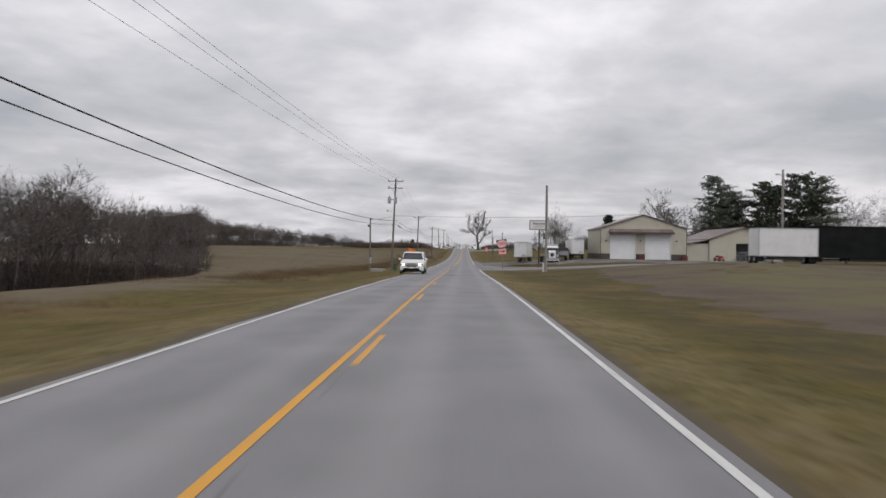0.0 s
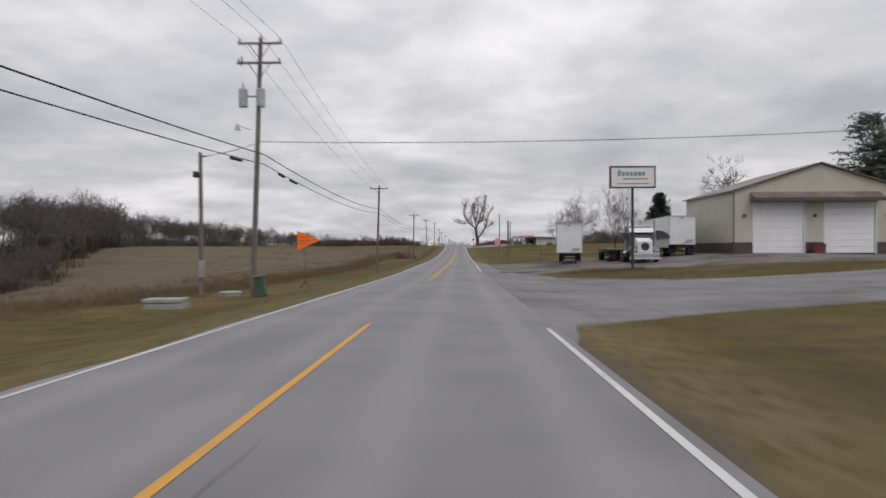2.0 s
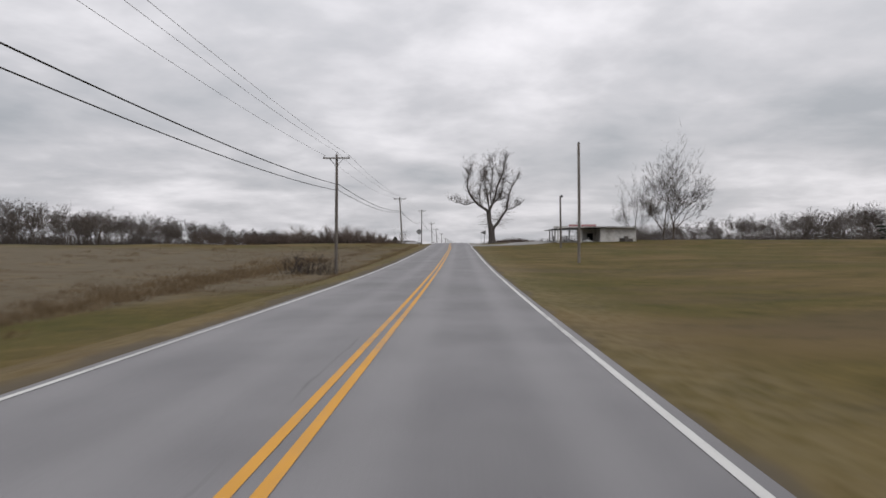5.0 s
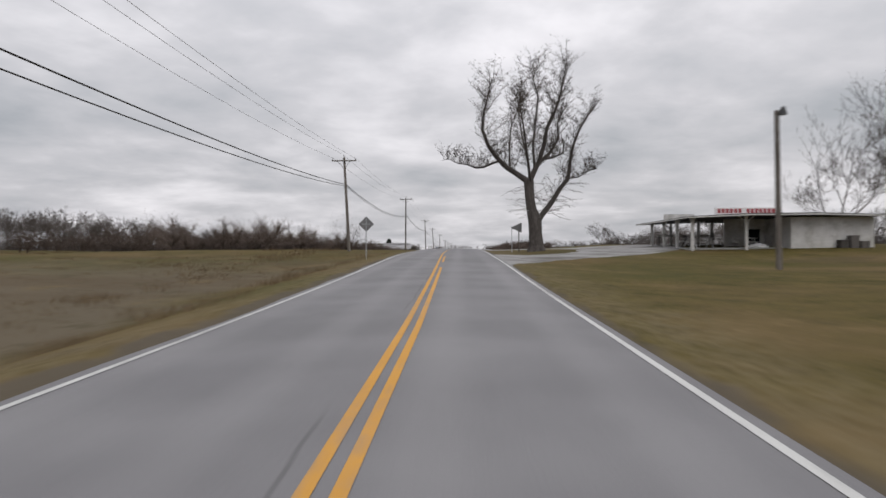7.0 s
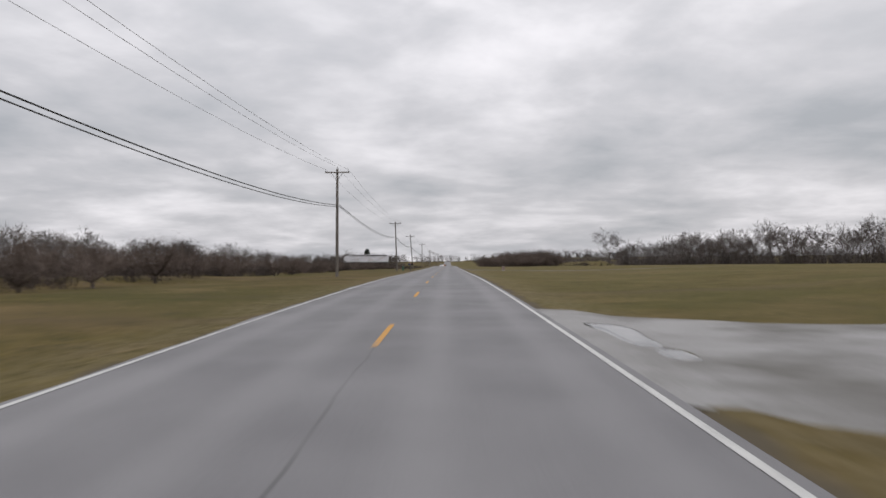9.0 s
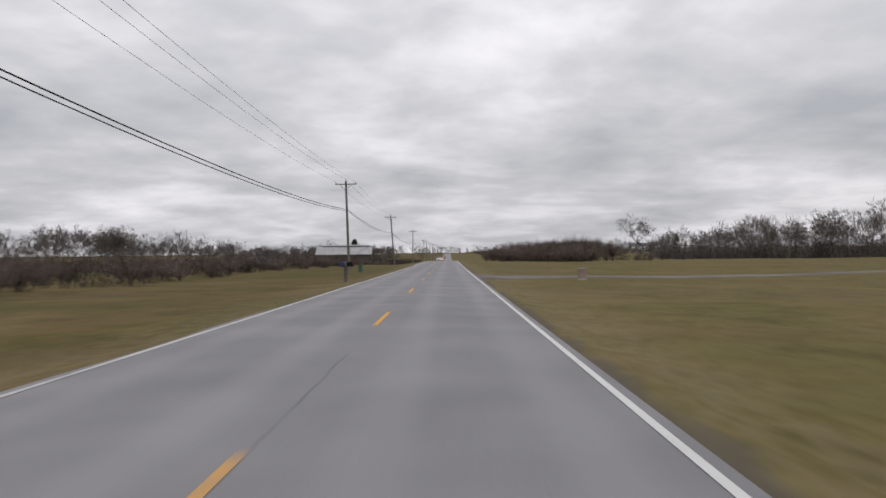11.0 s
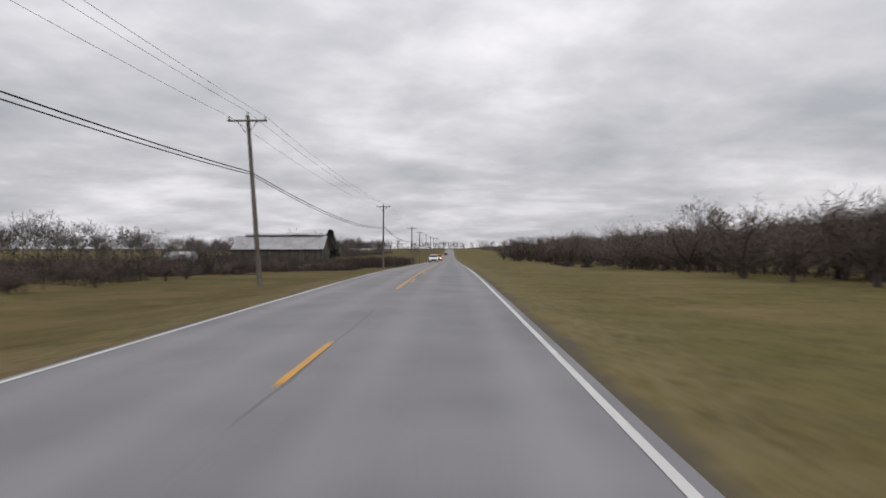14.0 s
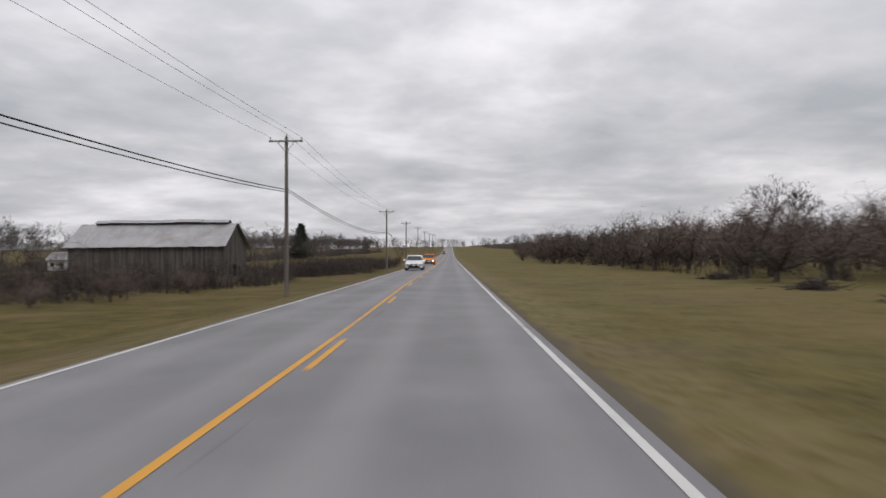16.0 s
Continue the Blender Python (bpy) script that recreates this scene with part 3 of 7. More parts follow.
def patch(name, rows, material, label, category, lift=0.02, across=14, step=1.5, ragged=0.35, kind="structure", over=0.0, sink=0.05):
    """A sheet on the ground between x0 and x1, both given at a few y; its rim sinks into the ground."""
    ry = [r[0] for r in rows]
    ys = np.arange(ry[0], ry[-1], step).tolist() + [ry[-1]]
    vs, fs = [], []
    for j, y in enumerate(ys):
        a, b = np.interp(y, ry, [r[1] for r in rows]), np.interp(y, ry, [r[2] for r in rows])
        a = 3.1 if a < 3.7 else a
        a += ragged * noise.noise((a * 0.2, y * 0.4, 1.5)) if a > 4.5 else 0
        b += ragged * noise.noise((b * 0.2, y * 0.4, 9.5))
        for i in range(across + 1):
            x = a + (b - a) * i / across
            z = ground_z(x, y)
            rim = i == across or j in (0, len(ys) - 1) or (i == 0 and a > 4.0)
            z += lift
            if x < 4.8:
                z = max(z, road_z(y) - 0.012 - 0.04 * max(0.0, x - 3.5))
            if rim:
                z -= lift + sink
            vs.append((x, y, z + over))
    n = across + 1
    fs = [(j * n + i, j * n + i + 1, (j + 1) * n + i + 1, (j + 1) * n + i) for j in range(len(ys) - 1) for i in range(across)]
    return tagged(link_mesh(name, vs, fs, material, smooth=True), label, category, kind=kind)


patch("side_road", [(89, 3.4, 3.45), (91, 3.4, 3.6), (93, 3.4, 4.1), (94.5, 3.4, 5.2), (96, 3.4, 7.3), (97.3, 3.4, 9.8), (98.2, 3.4, 14.5), (99.2, 3.4, 23), (100.5, 3.4, 45), (102, 3.4, 110), (112, 3.4, 110), (113, 3.4, 40), (114.5, 3.4, 16), (118, 3.4, 11.5), (122, 3.4, 8.4), (130, 3.4, 6.6), (145, 3.4, 5.0), (158, 3.4, 4.7), (163, 3.4, 4.5), (169, 3.4, 3.95), (174, 3.4, 3.5)], SIDE_ASPHALT,
      "cracked grey asphalt side road joining the main road", "side road", 0.03, across=44, step=0.75, ragged=0.5, over=0.008)
patch("gravel_lot", [(121, 3.6, 6.4), (126, 3.6, 6.8), (129, 3.6, 7.2), (131.5, 3.6, 8.6), (133, 3.6, 14), (134.2, 3.6, 30), (135.5, 3.6, 60), (146, 3.6, 62), (152, 3.6, 62), (158, 3.6, 42), (161, 3.6, 32), (163, 6.2, 28), (165, 8.1, 25), (169, 10.6, 21), (172, 13, 17)], GRAVEL,
      "grey gravel truck yard beside the garage", "gravel lot", 0.015, across=56, step=1.0, ragged=0.9)
patch("gravel_lot", [(113.8, 34, 62), (117, 33, 62), (122, 31, 62), (126, 27, 62), (130, 20, 62), (133, 12, 62), (135, 9, 62)], GRAVEL, "grey gravel forecourt before the garage doors", "gravel lot", 0.012, across=40, step=1.0, ragged=1.6)
patch("field_lot", [(13, 11, 60), (22, 9.6, 70), (40, 9.9, 80), (57, 10.5, 88), (72, 11.8, 90), (86, 15, 90), (93, 22, 90)], DIRT, "bare brown dirt lot with thin grass", "dirt lot", 0.012, across=30, ragged=1.8)
patch("farm_stand_drive", [(281, 3.4, 3.5), (283, 3.4, 3.6), (286, 3.4, 4.1), (290, 3.4, 5.3), (294, 3.4, 6.9), (298, 3.4, 9.6), (301.6, 3.4, 12.9), (303, 5.3, 14.3), (305, 9.0, 16.5), (308, 10.2, 19.2), (311, 11, 20.5), (317, 12, 22), (322, 12, 36), (326, 10, 36), (327.5, 5.5, 30), (329, 3.4, 26), (333.5, 3.4, 18), (336, 3.4, 8.5), (338.5, 3.4, 5.8), (341, 3.4, 4.0)], CONCRETE_LOT,
      "pale worn gravel drive looping past the farm stand", "driveway", 0.02, across=26, step=0.75, ragged=0.6)
patch("field_drive", [(433.5, 3.4, 3.6), (435, 3.4, 4.1), (438.4, 3.4, 7), (441.3, 3.4, 10.5), (443.5, 3.4, 16), (445, 6, 24), (447, 12, 40), (449, 22, 60), (451, 45, 62)], FIELD_GRAVEL, "narrow pale gravel field drive across the grass", "driveway", 0.02, across=30, step=0.6, ragged=0.4)
patch("puddle", [(332.9, 4.15, 4.5), (333.6, 4.05, 4.75), (334.6, 4.05, 4.8), (335.6, 4.0, 4.95), (336.5, 3.95, 4.3)], PUDDLE, "shallow rain puddle on the drive's edge", "puddle", 0.03, across=10, step=0.25, ragged=0.3, kind="stuff", over=0.02, sink=0.0)
patch("puddle", [(331.6, 4.3, 4.5), (332.0, 4.2, 4.75), (332.4, 4.25, 4.8), (332.7, 4.4, 4.6)], PUDDLE, "shallow rain puddle on the drive's edge", "puddle", 0.03, across=8, step=0.15, ragged=0.3, kind="stuff", over=0.02, sink=0.0)
patch("puddle", [(156.2, 4.55, 4.75), (157, 4.45, 4.85), (158, 4.35, 4.75), (158.8, 4.35, 4.5)], PUDDLE, "shallow rain puddle beside the road", "puddle", 0.03, across=8, step=0.25, ragged=0.3, kind="stuff", over=0.02, sink=0.0)

patch("mud_strip", [(114.2, 15.4, 18), (116, 12.6, 14.0), (118, 10.9, 11.8), (122, 8.1, 8.8), (126, 7.0, 7.6), (130, 6.4, 6.95), (138, 5.6, 6.05), (145, 5.05, 5.4), (158, 4.7, 5.0)], MUD, "dark wet mud along the asphalt's broken edge", "mud", 0.035, across=6, step=0.6, ragged=0.9, over=0.006)

# ---- trees ----
def forked(seed, height, gens=7, angle=27, ratio=0.79, bole=0.9, girth=0.016, lift=0.12, wide=1.0, spurs=0.6, twigs=2, leader=0.0):
    """A bare tree that forks again and again into a fine domed crown: pieces of (start, end, start radius, end radius, level)."""
    r = random.Random(seed)
    raw = []

    def limb(p, d, length, rad, g):
        steps = 3 if g == 0 else (2 if g < 5 else 1)
        level = 0 if g == 0 else (1 if g < 3 else (2 if g < 5 else 3))
        for i in range(steps):
            d = (d + Vector((r.uniform(-1, 1), r.uniform(-1, 1), r.uniform(-0.4, 0.5))) * (0.07 if g == 0 else 0.16)).normalized()
            q = p + d * (length / steps)
            end = 0.0 if g >= gens and i == steps - 1 else rad * (1 - 0.2 / steps)
            raw.append((p, q, rad, end, level))
            p, rad = q, end
            if 0 < g < gens - 1 and i < steps - 1 and r.random() < spurs:
                s = d.orthogonal()
                s.rotate(Matrix.Rotation(r.uniform(0, 6.283), 3, d))
                limb(p, (d * 0.6 + s * 0.8 + Vector((0, 0, lift))).normalized(), length * 0.6, rad * 0.45, min(g + 2, gens))
        if g >= gens:
            for _ in range(twigs):
                a = p - d * length * r.uniform(0.1, 0.8)
                raw.append((a, a + (d + Vector((r.uniform(-1, 1), r.uniform(-1, 1), r.uniform(-0.6, 0.9)))).normalized() * length * r.uniform(0.6, 1.3), 0.003, 0.0, 3))
            return
        n = 3 if g == 0 or r.random() < 0.36 else 2
        side = d.orthogonal()
        side.rotate(Matrix.Rotation(r.uniform(0, 6.283), 3, d))
        for k in range(n):
            s = side.copy()
            s.rotate(Matrix.Rotation(6.283 * k / n + r.uniform(-0.4, 0.4), 3, d))
            a = radians(angle * (r.uniform(0.3, 0.75) * (1 - 0.6 * leader) if k == 0 else r.uniform(0.8, 1.35) * (1 + 0.5 * leader)))
            nd = d * math.cos(a) + s * math.sin(a) * wide + Vector((0, 0, lift))
            limb(p, nd.normalized(), (1.0 if g == 0 else length) * (ratio if g < 4 else ratio + 0.07) * (r.uniform(0.95, 1.15) * (1 + 0.12 * leader) if k == 0 else r.uniform(0.72, 1.0) * (1 - 0.15 * leader)), rad * (0.78 if k == 0 else 0.62), g + 1)

    limb(Vector((0, 0, -0.05)), Vector((0, 0, 1)), bole, girth * 3.6, 0)
    k = height / max(q.z for p, q, r0, r1, lv in raw)
    return [(p * k, q * k, r0 * k, r1 * k, lv) for p, q, r0, r1, lv in raw]


def understory(seed, stems=20, height=3.6, spread=1.9, thin=0.03):
    """A dense leafless bush: stems from the ground with many short crossing twigs."""
    r = random.Random(seed)
    out = []
    for _ in range(stems):
        p = Vector((r.gauss(0, 0.5) * spread, r.gauss(0, 0.5) * spread, -0.2))
        d = Vector((r.uniform(-0.45, 0.45), r.uniform(-0.45, 0.45), 1)).normalized()
        h = height * r.uniform(0.55, 1.05)
        nodes = [p]
        for i in range(3):
            d = (d + Vector((r.uniform(-0.25, 0.25), r.uniform(-0.25, 0.25), 0.05))).normalized()
            q = nodes[-1] + d * h / 3
            out.append((nodes[-1], q, thin * (1.3 - 0.3 * i), thin * (1.0 - 0.3 * i) if i < 2 else 0.0, 2))
            nodes.append(q)
        for _ in range(13):
            j = r.randrange(3)
            a = nodes[j].lerp(nodes[j + 1], r.random())
            out.append((a, a + Vector((r.uniform(-1, 1), r.uniform(-1, 1), r.uniform(-0.2, 1.0))).normalized() * h * r.uniform(0.12, 0.3), thin * 0.75, 0.0, 2))
    return pieces_mesh(out, thin * 0.7, (3, 2, 2))


def grow(seed, height, trunk=0.3, kids=(6, 6, 6), spread=55, lift=0.25, girth=0.02, shorten=0.55, wobble=0.18, lean=0.0, first=0.25):
    """The limbs of a bare tree as tapered pieces (start, end, start radius, end radius, level)."""
    rnd = random.Random(seed)
    pieces = []

    def limb(p, d, length, r, level):
        steps = 4 if level == 0 else (3 if level == 1 else (2 if level < len(kids) else 1))
        nodes = [(p, r)]
        for i in range(steps):
            d = (d + Vector((rnd.uniform(-1, 1), rnd.uniform(-1, 1), rnd.uniform(-0.5, 1) * lift * 2)) * wobble + Vector((0, 0, lift * 0.25 * (level > 0)))).normalized()
            q = p + d * (length / steps)
            last = level >= len(kids) and i == steps - 1
            rr = r * (1 - 0.62 * (i + 1) / steps) if not last else 0.0
            pieces.append((p, q, nodes[-1][1], rr, level))
            nodes.append((q, rr))
            p = q
        if level < len(kids):
            n = kids[level]
            for k in range(n):
                f = first + (1 - first) * (k + rnd.uniform(0.1, 0.9)) / n if level == 0 else 0.25 + 0.75 * (k + rnd.random()) / n
                f = min(f, 0.999)
                i = int(f * steps)
                a, b = nodes[i], nodes[i + 1]
                u = f * steps - i
                start = a[0].lerp(b[0], u)
                rad = a[1] * (1 - u) + b[1] * u
                main = (b[0] - a[0]).normalized()
                side = main.orthogonal()
                side.rotate(Matrix.Rotation(rnd.uniform(0, 6.283), 3, main))
                ang = radians(spread * rnd.uniform(0.6, 1.25))
                nd = (main * math.cos(ang) + side * math.sin(ang)).normalized()
                limb(start, nd, length * shorten * rnd.uniform(0.7, 1.2) * (1.15 - 0.45 * f), max(rad * 0.62, 0.008), level + 1)

    limb(Vector((0, 0, -0.15)), Vector((lean, 0, 1)).normalized(), height * (0.75 if trunk > 0.2 else trunk), height * girth, 0)
    return pieces


def pieces_mesh(pieces, thin=0.0, sides=(6, 4, 3, 3, 3)):
    """Vertices and faces of the pieces; no piece is thinner than thin."""
    vs, fs = [], []
    for p, q, r0, r1, level in pieces:
        n = sides[min(level, len(sides) - 1)]
        r0 = max(r0, thin)
        d = (q - p).normalized()
        u = d.orthogonal().normalized()
        v = d.cross(u)
        base = len(vs)
        if n == 2:
            # a fine twig: one tapering sliver
            u = u * math.cos(base * 1.7) + v * math.sin(base * 1.7)
            vs += [tuple(p + u * r0), tuple(p - u * r0)]
            if r1 <= 0.0:
                vs.append(tuple(q))
                fs.append((base, base + 1, base + 2))
            else:
                vs += [tuple(q - u * max(r1, thin * 0.8)), tuple(q + u * max(r1, thin * 0.8))]
                fs.append((base, base + 1, base + 2, base + 3))
            continue
        ring = [u * math.cos(6.2832 * i / n) + v * math.sin(6.2832 * i / n) for i in range(n)]
        vs += [tuple(p + c * r0) for c in ring]
        if r1 <= 0.0:
            vs.append(tuple(q))
            fs += [(base + i, base + (i + 1) % n, base + n) for i in range(n)]
        else:
            r1 = max(r1, thin * 0.8)
            vs += [tuple(q + c * r1) for c in ring]
            fs += [(base + i, base + (i + 1) % n, base + n + (i + 1) % n, base + n + i) for i in range(n)]
    return np.array(vs), fs


def tree_meshes(name, pieces, thin, trunk_mat, twig_mat, sides=(6, 4, 3, 3, 3)):
    """The data of a trunk with its limbs, and of the crown of finer wood."""
    out = []
    for part_name, keep, m in (("trunk", lambda lv: lv <= 1, trunk_mat), ("crown", lambda lv: lv > 1, twig_mat)):
        vs, fs = pieces_mesh([p for p in pieces if keep(p[4])], thin, sides)
        me = bpy.data.meshes.new(part_name)
        me.from_pydata(vs.tolist(), [], fs)
        me.materials.append(m)
        out.append(me)
    return out


def plant(name, data, x, y, turn, size, label, category, group="", sink=0.1):
    top = empty(name, x, y, ground_z(x, y) - sink, turn, label, category, group)
    top.scale = (size, size, size)
    for nm, me in zip(("trunk", "crown"), data):
        ob = new(nm, me)
        ob.parent = top
    return top


def stuff_of(name, sources, places, material, label, category):
    """Many plants joined into one object: places of x, y, turn, size, and height over width."""
    all_v, all_f, base = [], [], 0
    for i, (x, y, turn, size, tall) in enumerate(places):
        vs, fs = sources[i % len(sources)]
        c, s = math.cos(turn), math.sin(turn)
        rot = np.array([[c, s, 0], [-s, c, 0], [0, 0, 1]]) * size
        q = vs @ rot
        q[:, 2] *= tall
        q += (x, y, ground_z(x, y) - 0.1)
        all_v.append(q)
        all_f += [tuple(k + base for k in f) for f in fs]
        base += len(vs)
    return tagged(link_mesh(name, np.concatenate(all_v).tolist(), all_f, material), label, category, kind="stuff")


rnd = random.Random(7)
HAZY_TREES = [pieces_mesh(forked(100 + i, 12, 5, angle=28, twigs=2), 0.06, (4, 3, 2, 2)) for i in range(5)]
FAR_TREES = [pieces_mesh(forked(120 + i, 12, 6, angle=24 + i, ratio=0.8, bole=1.0 + 0.12 * i, spurs=0.55, twigs=3), 0.034, (4, 2, 2, 2)) for i in range(7)]
MID_TREES = [pieces_mesh(forked(200 + i, 12, 6, angle=22 + i, ratio=0.8, bole=1.2 + 0.15 * i, spurs=0.6, twigs=3), 0.020, (4, 3, 2, 2)) for i in range(6)]



BRUSH = [understory(300 + i) for i in range(5)]
FAR_BRUSH = [understory(320 + i, 16, spread=1.5, thin=0.034) for i in range(6)]


def line_of(points, count, depth, size, jitter=1.0, tall=(0.9, 1.15)):
    """Places along a broken line, spread over a depth on its outer side."""
    out = []
    lens = [math.dist(points[i], points[i + 1]) for i in range(len(points) - 1)]
    total = sum(lens)
    for k in range(count):
        s = total * (k + rnd.uniform(-0.5, 0.5) * jitter) / count
        s = min(max(s, 0), total - 0.01)
        i = 0
        while s > lens[i]:
            s -= lens[i]
            i += 1
        u = s / lens[i]
        x = points[i][0] + (points[i + 1][0] - points[i][0]) * u
        y = points[i][1] + (points[i + 1][1] - points[i][1]) * u
        nx, ny = (points[i + 1][1] - points[i][1]) / lens[i], -(points[i + 1][0] - points[i][0]) / lens[i]
        d = depth * rnd.random() ** 1.3
        out.append((x + nx * d, y + ny * d, rnd.uniform(0, 6.28), rnd.uniform(*size), rnd.uniform(*tall)))
    return out


def shrunk(places):
    """Lower growth on the far rise."""
    return [(x, y, a, k * (1 - (0.62 * ease((y - 685) / 45) if x > 0 else 0.3 * ease((y - 690) / 80))), h) for x, y, a, k, h in places]


# woods on the near side of the fields, then the far edges
near_edge = [(-112, 300), (-100, 262), (-84, 228), (-71, 198), (-66, 170), (-62, 120), (-57, 80), (-53, 50), (-50, 10)]
near_places = [(x, y, a, k * float(np.interp(y, [0, 100, 135, 150, 162, 175, 205, 215, 240, 300], [1.5, 1.55, 1.5, 1.25, 0.7, 0.5, 0.6, 1.25, 1.25, 1.15])), h) for x, y, a, k, h in line_of(near_edge, 310, 32, (0.8, 1.1))]
stuff_of("near_woods", MID_TREES, near_places, WOODS_TREE, "dense bare grey-brown woods with dark undergrowth", "woods")
def bank(y):
    return float(np.interp(y, [0, 110, 135, 150, 165, 205, 220, 300], [1.6, 1.6, 1.5, 1.3, 0.8, 0.75, 1.3, 1.3]))


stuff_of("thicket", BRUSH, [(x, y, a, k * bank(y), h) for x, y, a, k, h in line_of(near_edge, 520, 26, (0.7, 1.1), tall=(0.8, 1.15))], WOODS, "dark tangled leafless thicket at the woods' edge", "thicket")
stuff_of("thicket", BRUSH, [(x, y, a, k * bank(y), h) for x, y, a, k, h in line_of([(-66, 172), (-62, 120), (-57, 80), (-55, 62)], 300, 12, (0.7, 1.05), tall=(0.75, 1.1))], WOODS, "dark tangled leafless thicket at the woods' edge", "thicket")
LITTER = surface("brown_leaf_litter", (0.035, 0.027, 0.021), (0.075, 0.060, 0.048), 0.3, 0.95, 0.6, 5)


def litter(points, depth, label):
    """The dark woodland floor behind a broken edge, from its line outward."""
    vs, fs, across = [], [], 8
    rows = []
    for (ax, ay), (bx, by) in zip(points[:-1], points[1:]):
        n = max(2, int(math.dist((ax, ay), (bx, by)) / 5))
        rows += [(ax + (bx - ax) * k / n, ay + (by - ay) * k / n, (by - ay), -(bx - ax)) for k in range(n)]
    for x, y, nx, ny in rows:
        q = math.hypot(nx, ny)
        for i in range(across + 1):
            d = depth * i / across + 1.2 * noise.noise((x * 0.2, y * 0.2, i))
            px, py = x + nx / q * d, y + ny / q * d
            vs.append((px, py, ground_z(px, py) + (0.06 if 0 < i < across else -0.05)))
    w = across + 1
    fs = [(j * w + i, j * w + i + 1, (j + 1) * w + i + 1, (j + 1) * w + i) for j in range(len(rows) - 1) for i in range(across)]
    return tagged(link_mesh("woodland_floor", vs, fs, LITTER, smooth=True), label, "woodland floor", kind="structure")


litter(near_edge, 60, "dark brown leaf litter under the near woods")
far_left = [(-40, 1000), (-80, 800), (-120, 690), (-140, 600), (-150, 500), (-150, 420), (-140, 350), (-112, 300)]
stuff_of("far_woods", FAR_TREES, shrunk(line_of(far_left, 380, 34, (1.0, 1.5))), WOODS_TREE, "far line of bare woods across the fields", "woods")
stuff_of("thicket", FAR_BRUSH, [(x, y, a, k * (1 - 0.45 * ease((y - 570) / 80)), h) for x, y, a, k, h in line_of(far_left, 900, 30, (1.5, 2.3), tall=(0.8, 1.2))], WOODS_TREE, "dark brush at the foot of the far woods", "thicket")
far_right = [(62, 215), (90, 245), (118, 330), (140, 420), (135, 500), (112, 580), (100, 660), (95, 800), (60, 980), (30, 1150)]
stuff_of("far_woods", FAR_TREES, shrunk(line_of(far_right, 440, 36, (0.95, 1.35))), WOODS_TREE, "far line of bare woods behind the orchard", "woods")
stuff_of("thicket", FAR_BRUSH, shrunk(line_of(far_right, 1200, 30, (1.5, 2.4), tall=(0.8, 1.2))), WOODS_TREE, "dark brush at the foot of the far woods", "thicket")
litter(far_left, 60, "dark brown leaf litter under the far woods")
litter(far_right, 60, "dark brown leaf litter under the far woods")
horizon = [(420, 1250), (150, 1400), (25, 1500), (-60, 1500), (-250, 1350), (-500, 1150)]
stuff_of("far_woods", HAZY_TREES, line_of(horizon, 260, 60, (0.8, 1.3)), WOODS_TREE, "hazy bare woods on the horizon", "woods")
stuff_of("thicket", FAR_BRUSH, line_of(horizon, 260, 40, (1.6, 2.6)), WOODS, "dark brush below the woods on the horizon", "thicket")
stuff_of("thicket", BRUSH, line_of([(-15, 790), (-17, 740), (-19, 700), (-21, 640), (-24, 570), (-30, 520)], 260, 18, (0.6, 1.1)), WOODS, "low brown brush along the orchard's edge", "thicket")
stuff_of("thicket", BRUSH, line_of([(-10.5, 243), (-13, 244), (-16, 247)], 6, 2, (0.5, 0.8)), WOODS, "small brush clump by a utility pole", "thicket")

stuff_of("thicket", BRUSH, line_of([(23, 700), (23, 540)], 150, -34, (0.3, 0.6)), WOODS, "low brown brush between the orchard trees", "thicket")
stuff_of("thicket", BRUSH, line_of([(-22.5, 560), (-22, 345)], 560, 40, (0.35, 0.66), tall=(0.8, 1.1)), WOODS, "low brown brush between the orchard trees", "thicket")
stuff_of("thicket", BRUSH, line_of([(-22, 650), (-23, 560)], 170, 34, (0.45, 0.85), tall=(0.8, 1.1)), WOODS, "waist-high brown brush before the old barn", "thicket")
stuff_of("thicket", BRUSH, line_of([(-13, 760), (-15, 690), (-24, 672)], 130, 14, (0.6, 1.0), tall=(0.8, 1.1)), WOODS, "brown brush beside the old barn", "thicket")

